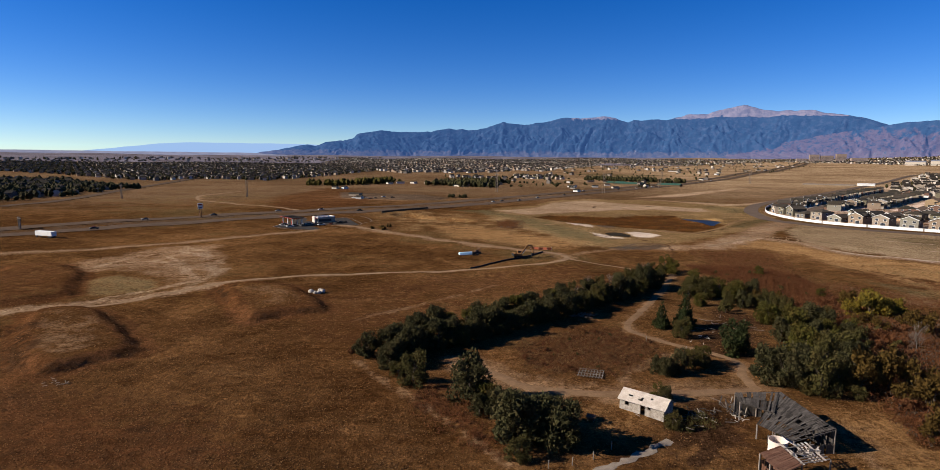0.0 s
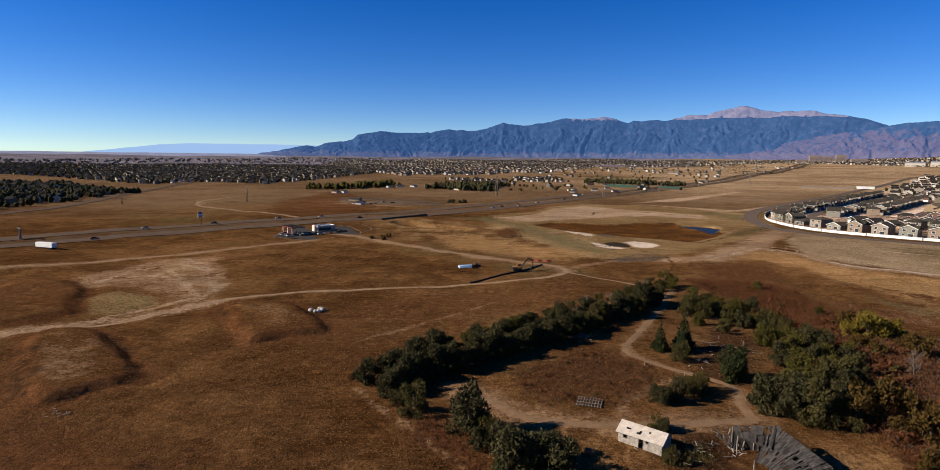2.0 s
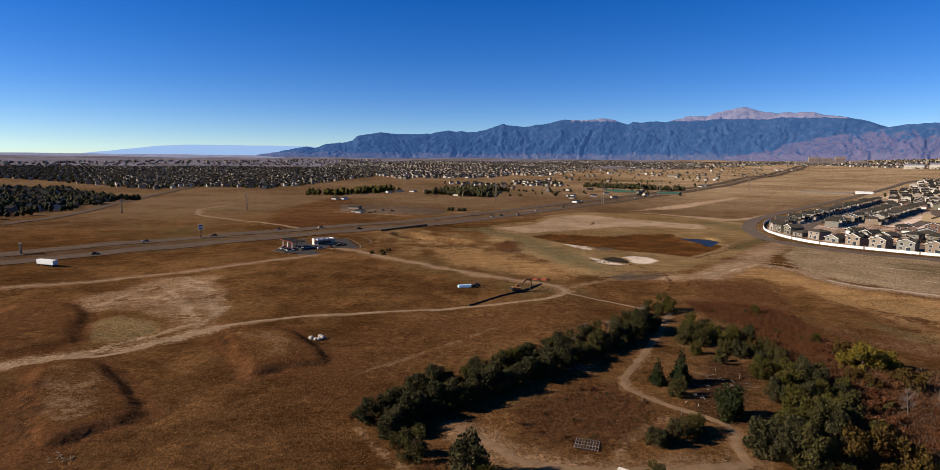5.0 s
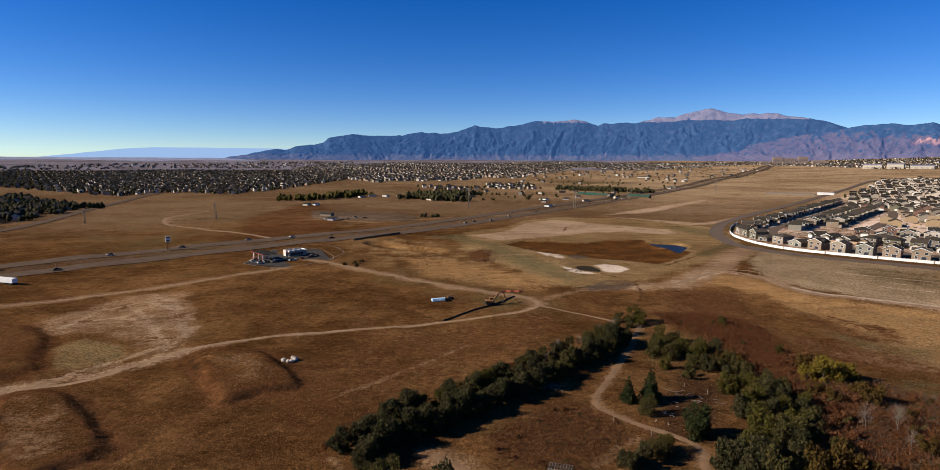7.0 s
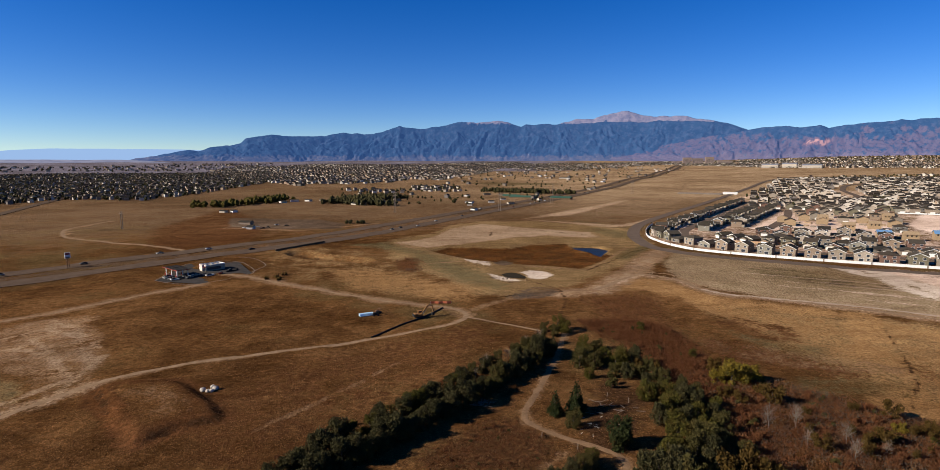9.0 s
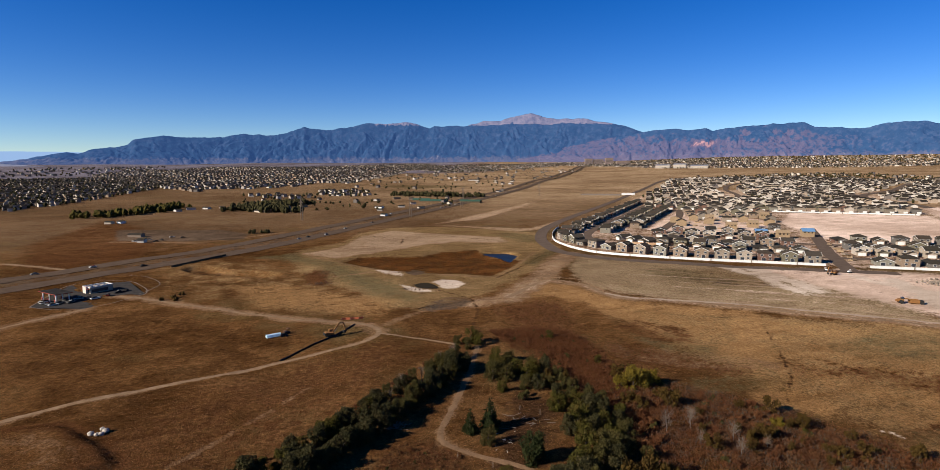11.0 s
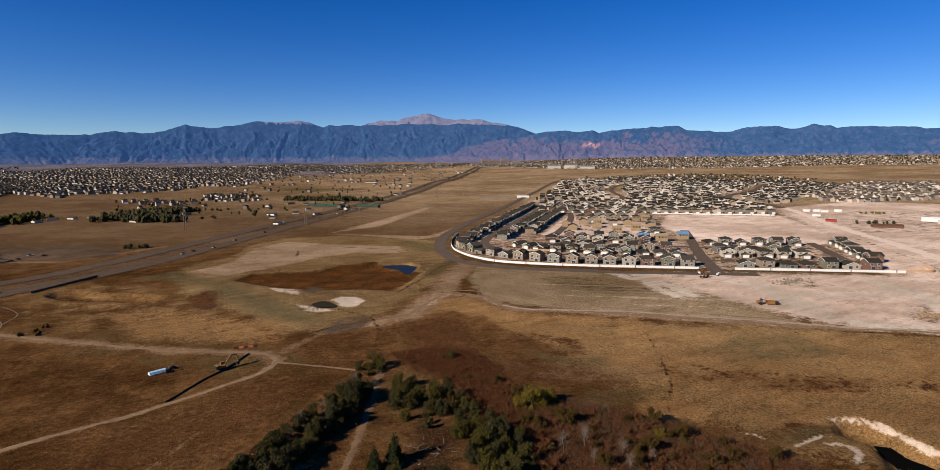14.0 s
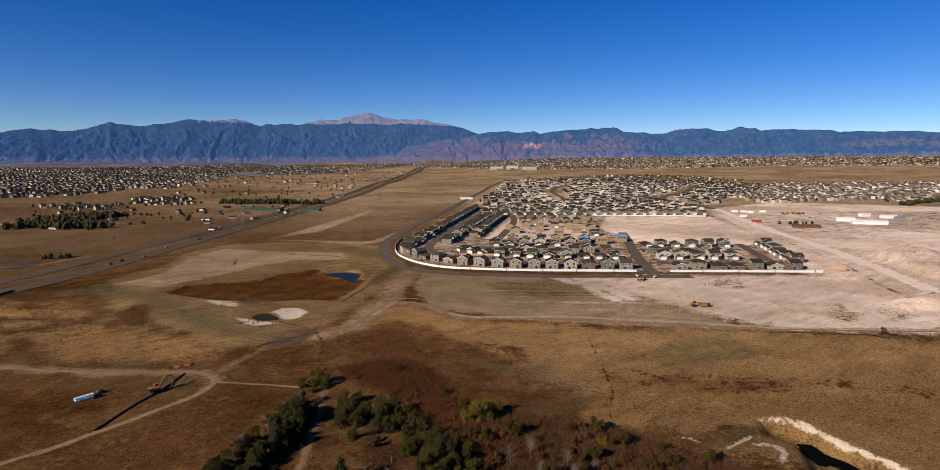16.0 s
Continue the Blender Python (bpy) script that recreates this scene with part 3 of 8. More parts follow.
MUD_FLAT = [(65.5, 265.4), (76.0, 278.0), (85.1, 283.7), (95.8, 278.6), (94.7, 266.9), (83.1, 259.2), (71.0, 256.2)]
CHANNEL = [(86.0, 301.8), (92.2, 286.4), (95.6, 273.7), (93.5, 259.6), (89.7, 245.9), (81.8, 232.1), (81.0, 219.5), (74.0, 205.0)]
CULVERT = [(65.0, 265.7), (69.7, 268.8), (74.0, 270.2)]
WASH_BLOB = [(51.9, 476.7), (79.9, 498.2), (97.5, 495.2), (89.3, 472.6), (61.4, 461.6)]
CONTOURS = ([(87.5, 557.2), (114.4, 521.9), (106.6, 491.9)], [(119.6, 533.7), (148.2, 533.3), (194.9, 478.6)], [(155.2, 473.7), (172.8, 464.4), (198.4, 468.1)])
RIM = ([(21.8, 462.5), (52.0, 396.8), (64.1, 376.4), (95.1, 350.3), (118.0, 330.1), (131.0, 324.3), (166.7, 367.1), (196.4, 406.9)], [(34.7, 362.8), (57.4, 366.7), (63.5, 364.0)])
MOWN_DARK = [(252.7, 304.7), (284.7, 302.0), (286.1, 256.9), (265.4, 230.9), (238.0, 247.0), (227.2, 268.1)]
TONGUES = ([(286.5, 300.7), (282.3, 264.2), (267.8, 223.6)], [(331.0, 203.0), (301.8, 152.1), (297.8, 133.3)], [(420.5, 190.4), (387.5, 146.4), (336.9, 114.3)], [(334.6, 245.2), (330.1, 214.1), (320.3, 191.2)])
BLOTCHES = ([(374.4, 155.9), (374.2, 143.2), (339.5, 120.7), (326.7, 127.1), (334.2, 139.2)], [(370.0, 129.1), (391.8, 121.7), (372.1, 104.4), (349.6, 110.6)], [(364.5, 211.5), (382.1, 210.8), (365.5, 199.3), (351.4, 200.8)], [(300.5, 270.0), (325.6, 269.6), (315.9, 258.8)], [(237.5, 176.7), (264.7, 181.8), (257.6, 166.1)])
LOT = [(-162.3, 713.2), (-52.4, 667.6), (-24.1, 618.1), (-27.3, 573.3), (-75.2, 576.8), (-139.3, 608.0)]
LOT_EDGE = [(-141.2, 598.4), (-101.7, 584.0), (-64.8, 560.4), (-45.6, 571.7), (-6.5, 603.9), (9.2, 613.9)]
BARN_TRACK = [(57.4, 84.2), (56.3, 78.4), (55.4, 73.3), (55.1, 69.6)]
STRAW_YARD = [(56.3, 89.6), (63.8, 87.5), (66.9, 81.4), (61.7, 69.7), (46.8, 69.5), (47.4, 77.4)]
HOUSE_GRASS = [(18.2, 92.4), (23.9, 95.0), (30.7, 86.9), (29.5, 80.7), (22.5, 77.8), (16.0, 80.5)]
THICKET = [(17.4, 375.4), (26.5, 388.9), (35.9, 382.2), (30.4, 350.5), (24.6, 333.8), (17.4, 345.7)]
RUSSET_B = [(10.1, 118.8), (31.9, 135.1), (41.5, 128.2), (40.2, 115.7), (24.4, 102.0), (10.4, 107.9)]
RUSSET_C = [(-9.6, 94.4), (-6.7, 98.4), (1.7, 84.2), (5.7, 73.3), (1.6, 76.6)]
GOLD = [(-22.1, 354.5), (24.2, 315.2), (62.7, 287.5), (43.0, 255.4), (-9.3, 297.4)]
GOLD_B = [(151.4, 223.8), (165.9, 171.8), (153.4, 110.6), (132.5, 115.2), (150.2, 165.8), (136.5, 192.8)]
GULLY = [(-50.4, 424.7), (-40.9, 409.9), (-22.7, 396.6), (-5.7, 384.2)]
HOLLOW = [(180.7, 92.7), (188.2, 89.0), (191.0, 82.7), (189.4, 76.1), (187.5, 70.2), (187.0, 65.1), (185.7, 59.3), (185.0, 54.9), (183.0, 49.4), (165.0, 45.0), (159.1, 66.4), (165.4, 71.7), (171.2, 77.3), (172.0, 88.0)]
BANK = [(180.2, 92.2), (187.2, 88.0), (189.6, 82.4), (188.0, 76.3), (186.1, 70.4), (185.6, 65.3), (184.3, 59.4), (183.6, 55.1), (181.6, 49.6)]
BANK_B = [(154.1, 87.3), (161.5, 87.4), (166.3, 87.2), (168.7, 85.5)]
BANK_C = [(162.8, 82.9), (166.3, 81.3), (166.4, 78.1), (164.1, 75.4), (159.0, 73.4)]
BANK_D = [(148.9, 99.6), (151.3, 97.0), (150.6, 94.3)]
BURNT = [(-191.5, 511.6), (-100.7, 661.1), (-95.1, 487.9), (-146.9, 441.7)]
TOWN_LEFT = [(-1608.2, 1817.7), (-1551.3, 1989.2), (-1150.0, 2290.0), (-420.0, 2650.0), (-249.5, 1906.7), (-337.1, 1212.8), (-380.6, 1050.7), (-522.7, 1094.3), (-549.8, 978.3), (-841.4, 1170.5), (-1149.8, 1297.4)]
TOWN_DARK = [(-831.4, 936.4), (-690.8, 959.9), (-563.2, 843.6), (-438.8, 700.6), (-425.1, 556.0), (-421.8, 472.6)]
TOWN_MID = [(-715.7, 2792.6), (-327.0, 3700.0), (1000.0, 3900.0), (1024.4, 3494.3), (722.7, 3008.0), (401.8, 2116.3), (223.7, 1798.8), (136.7, 1876.3), (61.0, 1706.4), (-40.8, 1597.3), (-147.3, 1603.9), (-166.8, 1489.8), (-222.3, 1572.4)]
FARMYARD = [(13.9, 68.9), (20.5, 84.5), (38.1, 99.4), (54.3, 105.7), (61.9, 87.4), (57.8, 69.6)]
EARTH_YARD = [(30.1, 83.7), (36.2, 88.7), (42.3, 89.3), (43.7, 85.0), (40.9, 78.1), (35.7, 76.3), (30.3, 78.0)]
PEBBLES = [(116.8, 190.2), (128.7, 180.8), (146.2, 169.4), (167.8, 147.1), (158.2, 138.6), (131.8, 152.7), (116.6, 173.0)]
GOLD_HILL = [(-24.4, 356.9), (3.3, 348.2), (38.1, 303.6), (53.1, 278.4), (49.4, 260.7), (25.8, 279.0), (2.2, 308.5), (-23.0, 329.5)]
GOLD_C = [(134.7, 295.9), (148.6, 301.6), (165.6, 289.4), (164.0, 258.1), (171.7, 240.0), (215.6, 206.8), (205.1, 196.5), (168.1, 216.5), (152.3, 241.9), (140.7, 265.1), (126.2, 269.6)]
OLIVE_HILL = [(-17.9, 460.8), (15.8, 471.1), (50.3, 388.3), (67.6, 320.9), (73.6, 287.6), (66.6, 276.8), (48.4, 306.0), (32.5, 357.7), (27.8, 404.4)]
RUSSET_D = [(108.3, 254.1), (129.4, 258.2), (135.0, 240.8), (120.7, 219.6), (97.3, 238.7)]
MOUND_FOOT = [(-114.4, 134.6), (-101.6, 131.4), (-83.6, 105.2), (-87.1, 103.0), (-93.3, 108.8)]
TOWN_GREEN = [(264.1, 1646.0), (351.0, 1473.7), (510.2, 1469.7), (537.5, 1547.9), (365.3, 1672.5)]
DUST = (([(316.4, 193.0), (298.0, 163.3), (300.6, 142.6), (312.5, 123.3)], 7), ([(415.0, 198.8), (394.9, 163.2), (374.2, 137.8), (345.6, 118.4), (347.1, 102.0)], 5), ([(296.0, 284.6), (287.6, 248.5), (278.8, 224.5)], 6), ([(346, 232), (330, 205), (352, 180), (392, 164)], 5))
CREEK_HEAD = [(100.8, 254.5), (125.5, 259.9), (135.8, 246.1), (121.6, 217.1), (121.7, 199.3), (112.7, 175.6), (110.6, 162.7), (97.3, 156.3), (97.2, 181.6), (93.9, 201.9)]
FIELD_GOLD = [[(149.6, 249.2), (164.9, 248.4), (161.0, 222.3), (157.1, 192.4), (144.9, 182.2), (145.0, 199.7), (145.3, 230.7)], [(166.2, 173.3), (184.8, 167.1), (168.8, 152.0), (158.3, 156.6)], [(135.8, 124.3), (150.3, 125.7), (153.2, 113.4), (144.1, 108.6), (138.7, 115.6)], [(134.4, 282.9), (153.5, 272.0), (157.3, 250.3), (142.4, 251.9)]]
FIELD_OLIVE = [[(138.0, 198.0), (142.7, 181.0), (160.7, 170.3), (146.7, 154.9), (140.1, 167.6), (132.5, 181.9)], [(126.4, 147.8), (149.1, 140.1), (154.0, 131.9), (137.1, 130.4), (120.9, 128.8), (117.0, 136.3)], [(209.4, 159.9), (238.1, 162.4), (259.1, 149.2), (247.9, 120.2), (213.5, 129.2), (204.6, 147.2)], [(151.1, 98.2), (168.9, 93.5), (184.3, 86.8), (170.3, 77.6), (150.7, 89.6)]]
FIELD_RED = [[(120.9, 188.9), (131.2, 176.3), (142.5, 152.9), (151.6, 144.9), (145.4, 140.9), (134.0, 151.4), (121.9, 160.1), (115.0, 175.2)], [(160.5, 143.2), (185.9, 133.3), (204.6, 116.7), (225.7, 101.3), (212.1, 94.8), (192.4, 109.4), (176.4, 126.2)], [(133.8, 102.6), (142.8, 93.4), (143.8, 85.2), (130.2, 88.2), (126.1, 95.4)]]
RUSSET_E = [(-211.6, 600.9), (-203.3, 884.2), (-110.8, 666.6), (-137.1, 544.8), (-151.5, 436.1)]
GRADED_SCRUB = [(278.4, 140.3), (296.0, 123.5), (310.6, 107.6), (312.5, 100.1)]
RUTS = ([(41.9, 84.1), (37.7, 79.4), (34.0, 74.9), (29.2, 71.1)], [(39.7, 82.6), (34.1, 76.4), (30.4, 72.7)], [(40.1, 89.3), (40.9, 85.4), (41.6, 82.7)], [(43.0, 86.0), (39.6, 83.6), (37.0, 82.6)])
CLEARING = [(42.7, 112.1), (71.9, 163.8), (76.5, 139.0), (58.8, 112.5)]

DARK_BRUSH = [(79.8, 107.7), (90.5, 114.8), (103.0, 119.6), (71.8, 78.1), (65.7, 77.1), (71.1, 88.9)]
BRUSH = [(89.8, 129.5), (107.4, 125.5), (95, 95), (147.6, 76.9), (130.9, 116.3), (121.2, 133.6), (101.0, 153.5), (81.3, 113.1)]


def value_noise(x, y, size, seed):
    """Smooth random heights between -1 and 1, in cells of that size."""
    g = np.random.default_rng(seed).uniform(-1, 1, (128, 128))
    u, v = x / size, y / size
    i, j = np.floor(u).astype(int), np.floor(v).astype(int)
    a, b = u - i, v - j
    a, b = a * a * (3 - 2 * a), b * b * (3 - 2 * b)
    i0, i1, j0, j1 = i % 128, (i + 1) % 128, j % 128, (j + 1) % 128
    return (g[j0, i0] * (1 - a) + g[j0, i1] * a) * (1 - b) + (g[j1, i0] * (1 - a) + g[j1, i1] * a) * b


def relief(x, y):
    r = np.hypot(x, y)
    h = 82 * np.clip((r - 900) / 3950, 0, 1) ** 1.5
    h = h + 3 * step(r, 1100, 1800) * (np.sin(x / 310 + 1.0) * np.cos(y / 370) + 0.6 * np.sin((x + y) / 170))
    h = h + 32 * step(r, 3850, 4450) * step(np.degrees(np.arctan2(x, y)), 26, 52)
    near = (1 - step(r, 420, 900)) * (1 - 0.7 * step(inside(x, y, MOWN), -5, 5)) * (1 - 0.9 * step(inside(x, y, ESTATE), -10, 0)) * (1 - 0.6 * step(inside(x, y, GRADED), -5, 5)) * (1 - 0.85 * step(inside(x, y, MARSH), -8, 0))
    h = h + near * (0.55 * value_noise(x, y, 34, 1) + 0.3 * value_noise(x, y, 13, 2) + 0.16 * value_noise(x, y, 5.5, 3) + 0.07 * value_noise(x, y, 3, 4))
    h = h - 3.4 * (1 - step(near_line(x, y, GULLY), 4, 11))
    wob = 1.6 * np.sin(x * 0.31 + 1.3 * np.sin(y * 0.23)) * np.cos(y * 0.27 + np.sin(x * 0.19))
    for poly, top, slope in ((MOUND_A, 1.8, 2.2), (MOUND_B, 1.8, 2.0), (MOUND_C, 1.5, 3.2)):
        h = h + top * step(inside(x, y, poly) + 0.35 * wob, -1.0, slope) * (0.9 + 0.06 * wob)
    for poly, top in ((STOCK_A, 6.0), (STOCK_B, 5.0)):
        h = h + top * step(inside(x, y, poly) + wob, 0, 16) * (0.85 + 0.1 * wob)
    h = h - 1.6 * step(inside(x, y, MARSH), -6, 6) 
    h = h - 2.2 * step(inside(x, y, POND), -1.0, 2.5)
    for poly in (MUD,):
        h = h - 1.0 * step(inside(x, y, poly), -1.0, 2.0)
    h = h - 4.3 * step(inside(x, y, HOLLOW) + 0.35 * wob, -0.5, 6.5)
    return h


def axis(lo, hi, fine_lo, fine_hi, fine):
    a = list(np.arange(fine_lo, fine_hi + fine, fine))
    s = fine
    while a[-1] < hi:
        s *= 1.025
        a.append(min(hi, a[-1] + min(s, 90)))
    s = fine
    low = [fine_lo]
    while low[-1] > lo:
        s *= 1.05
        low.append(max(lo, low[-1] - min(s, 90)))
    return np.array(low[:0:-1] + a)


GX, GY = axis(-4950, 4950, -170, 330, 1.5), axis(-1500, 4950, 60, 400, 1.5)
XX, YY = np.meshgrid(GX, GY)
ZZ = relief(XX, YY)


def gz(x, y):
    """The ground's height."""
    i = int(np.clip(np.searchsorted(GX, x) - 1, 0, len(GX) - 2))
    j = int(np.clip(np.searchsorted(GY, y) - 1, 0, len(GY) - 2))
    u, v = (x - GX[i]) / (GX[i + 1] - GX[i]), (y - GY[j]) / (GY[j + 1] - GY[j])
    return float((ZZ[j, i] * (1 - u) + ZZ[j, i + 1] * u) * (1 - v) + (ZZ[j + 1, i] * (1 - u) + ZZ[j + 1, i + 1] * u) * v)


def build_ground():
    ny, nx = XX.shape
    me = bpy.data.meshes.new("ground")
    me.vertices.add(nx * ny)
    me.vertices.foreach_set("co", np.stack([XX, YY, ZZ], -1).astype(np.float32).ravel())
    idx = np.arange(nx * ny).reshape(ny, nx)
    quads = np.stack([idx[:-1, :-1], idx[:-1, 1:], idx[1:, 1:], idx[1:, :-1]], -1).reshape(-1, 4)
    me.loops.add(quads.size)
    me.loops.foreach_set("vertex_index", quads.astype(np.int32).ravel())
    me.polygons.add(len(quads))
    me.polygons.foreach_set("loop_start", np.arange(0, quads.size, 4, dtype=np.int32))
    me.polygons.foreach_set("loop_total", np.full(len(quads), 4, np.int32))
    me.polygons.foreach_set("use_smooth", np.ones(len(quads), bool))
    me.update(calc_edges=True)

    def cover(name, *shapes):
        v = np.zeros(XX.shape)
        for kind, pts, w, amount in shapes:
            d = inside(XX, YY, pts) if kind == "area" else w - near_line(XX, YY, pts)
            v = np.maximum(v, amount * step(d, -w, w))
        # far fields muted with distance, in the ground colour itself
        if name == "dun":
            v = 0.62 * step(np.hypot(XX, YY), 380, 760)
        # the haze tint sets in with distance, left of the mountains
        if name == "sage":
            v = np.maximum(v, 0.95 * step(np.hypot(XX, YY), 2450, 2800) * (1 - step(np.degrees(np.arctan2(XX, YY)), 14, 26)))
        me.attributes.new(name, "FLOAT", "POINT").data.foreach_set("value", v.astype(np.float32).ravel())

    def inner(poly, k):
        cx, cy = sum(p[0] for p in poly) / len(poly), sum(p[1] for p in poly) / len(poly)
        return [(cx + k * (p[0] - cx), cy + k * (p[1] - cy)) for p in poly]

    def ring(poly):
        return list(poly) + [poly[0]]

    rows = [[((1 - k) * a[0] + k * b[0], (1 - k) * a[1] + k * b[1]) for a, b in zip((MOWN[7], MOWN[6], MOWN[5]), (MOWN[1], MOWN[2], MOWN[4]))] for k in (0.04, 0.13, 0.2, 0.31, 0.4, 0.52, 0.6, 0.71, 0.83, 0.92)]
    cover("bare", ("area", BARE_SPOT, 5, 0.6), ("line", WIDE_TRACK, 5, 0.72), ("area", inner(MOUND_A, 0.75), 2.5, 0.36), ("area", inner(MOUND_B, 0.7), 2.0, 0.28), *(("line", l, 0.9, 0.5) for l in rows), *(("line", l, 1.6, 0.7) for l in RIM), ("line", LOT_EDGE, 4, 0.75), ("line", BARN_TRACK, 1.2, 0.7), ("area", STRAW_YARD, 6, 0.26), ("area", HOUSE_GRASS, 5, 0.24), ("line", DIRT_B, 1.7, 0.65), ("line", DIRT_B[9:], 4.2, 0.85), ("area", PEBBLES, 4, 0.42), ("line", DIRT_A, 5.0, 0.72), ("line", DIRT_D, 2.5, 0.5), ("line", CREEK_TRACK, 2.0, 0.5), ("line", FARM_TRACK, 4.2, 0.72), ("line", FARM_TRACK_B, 1.6, 0.55),
          ("area", STRIP_A, 8, 0.75), ("area", STRIP_B, 6, 0.7), ("area", WASH, 4, 0.9), ("area", HAUL, 5, 0.95), ("line", [(93.5, 265.4), (114.6, 269.0), (138.1, 293.1), (163.6, 324.2), (196.1, 366.4), (218.8, 390.5)], 8, 0.95), ("line", RIGHT_TRACK, 5, 0.85), ("line", LOOP_TRACK, 3, 0.8),
          ("line", EDGE_PATH, 1.1, 0.7), ("line", [(-21.3, 145.1), (-6.3, 162.9), (8.7, 180.2)], 0.9, 0.5), ("line", [(-28.5, 138.6), (-15.8, 152.6), (-2.8, 165.1)], 0.8, 0.45), ("line", YARD_ROAD, 5, 0.2))
    # paler with distance: haze over the tan plain, put into its colour
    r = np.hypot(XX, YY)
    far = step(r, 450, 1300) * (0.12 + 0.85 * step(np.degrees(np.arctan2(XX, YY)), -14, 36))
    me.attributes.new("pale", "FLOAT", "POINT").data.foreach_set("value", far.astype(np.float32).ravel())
    haul = [(93.5, 265.4), (114.6, 269.0), (138.1, 293.1), (163.6, 324.2), (196.1, 366.4), (218.8, 390.5)]
    cover("clay", *(("line", l, 1.3, 0.62) for l in rows[1::2]), ("area", WASH, 5, 0.75), ("area", HAUL, 7, 0.42), ("line", haul, 8, 0.46), ("area", STRIP_A, 5, 0.6), ("area", STRIP_B, 4, 0.55), ("area", BARE_SPOT, 6, 0.24), *(("line", l, 1.8, 0.6) for l in SWIRLS), ("line", WIDE_TRACK, 4, 0.5))
    wheel_rows = [[(x, y), (x + 34, y - 27), (x + 80, y - 62)] for x, y in ((212, 302), (226, 290), (218, 276), (240, 268), (226, 254), (238, 240), (214, 262), (250, 252), (232, 226))]
    cover("tan", *(("line", l, 1.2, 0.46) for l in wheel_rows), ("area", GRADED, 16, 0.85), ("area", GRADED_B, 15, 0.8), ("area", VACANT, 6, 1.0), ("area", ESTATE, 8, 0.42), ("line", RIGHT_TRACK, 4, 0.3), ("area", BUILDING_SITE, 8, 1.0))
    cover("sand", ("area", SAND_A, 3.0, 0.74), ("area", SAND_B, 2.5, 0.74), ("area", SAND_C, 3, 0.62), *(("line", l, 6, 0.75) for l in TONGUES), *(("line", l, w * 1.2, 0.85) for l, w in DUST), ("line", BANK, 1.0, 0.85), ("line", BANK_B, 0.8, 0.65), ("line", BANK_C, 1.2, 0.85), ("line", BANK_D, 0.8, 0.65))
    cover("olive", ("area", GREENWAY, 8, 0.9), ("area", [(-88.5, 466.5), (-7.0, 439.4), (48.5, 347.8), (66.4, 256.9), (7.3, 271.6), (-65.3, 334.1)], 20, 0.34), ("area", GREEN_PATCH, 4, 0.9), ("area", MOWN_DARK, 10, 0.5), ("area", RIGHT_FIELD, 14, 1.0), ("area", LOT, 60, 0.45))
    cover("green", ("area", MOWN, 8, 0.95), ("area", HAUL, 8, 0.3))
    # two near-field patches: russet weeds plus lens fall-off put into the colour
    cover("russet", ("area", [(-93.8, 96.6), (-96.1, 112.3), (-73.0, 94.3), (-45.6, 85.4), (-30.7, 76.1), (-34.2, 63.0), (-62.4, 62.6)], 14, 0.85), ("area", RUSSET, 14, 0.78), ("area", CREEK_HEAD, 8, 0.66), ("area", RUSSET_E, 14, 0.62), *(("area", p, 4, 0.5) for p in FIELD_RED), ("area", RUSSET_D, 8, 0.66), ("area", MOUND_FOOT, 4, 0.9), ("area", RUSSET_B, 5, 0.85), ("area", RUSSET_C, 2, 0.8), ("area", BURNT, 12, 0.7), ("area", MOUND_C, 4, 0.5), *(("line", ring(m), 4.0, 0.9) for m in (MOUND_A, MOUND_B, MOUND_C)), ("area", EARTH_YARD, 4, 0.95), ("area", WASH_BLOB, 4, 0.8), ("area", BRUSH, 6, 0.95), ("area", [(-58.7, 152.4), (-40.9, 179.0), (-11.9, 201.7), (40.6, 225.7), (68.8, 218.6), (31.3, 172.5), (0.6, 135.9), (-16.4, 109.8), (-37.4, 109.5)], 18, 0.5), ("area", DARK_BRUSH, 3, 1.0), ("area", THICKET, 6, 0.8), ("area", [(133.5, 202.7), (153.9, 212.9), (164.6, 194.9), (158.6, 172.1), (139.2, 179.9)], 5, 0.6), ("area", [(151.7, 99.7), (170.2, 97.2), (179.5, 85.0), (164.5, 84.4), (146.4, 92.1)], 5, 0.6))
    cover("gold", ("area", GOLD, 12, 0.6), ("area", HOUSE_GRASS, 5, 0.5), ("area", STRAW_YARD, 5, 0.42), ("area", [(57, 90), (66, 92), (74, 80), (66, 62), (52, 62)], 5, 0.6), ("area", [(-3, 108), (12, 100), (24, 92), (14, 88), (2, 98)], 4, 0.5), ("area", GOLD_HILL, 9, 0.6), ("area", GOLD_C, 8, 0.8), ("area", GOLD_B, 12, 0.6), ("area", RIGHT_FIELD, 18, 0.6), *(("area", p, 5, 0.85) for p in FIELD_GOLD), ("area", [(190.1, 200.2), (212.8, 200.0), (189.6, 170.0), (167.0, 166.5)], 4, 0.9), ("area", [(136.0, 129.7), (151.4, 127.5), (146.9, 113.8), (129.9, 116.1)], 4, 0.9), ("area", [(258.0, 114.5), (305.9, 92.0), (270.7, 80.7), (243.0, 103.1)], 5, 0.8))
    cover("rust", ("area", MARSH, 5, 0.95), ("line", [(171.4, 146.1), (192.6, 128.0), (211.9, 111.3), (240.8, 83.5), (252.7, 64.9)], 7, 0.4))
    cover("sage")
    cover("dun")
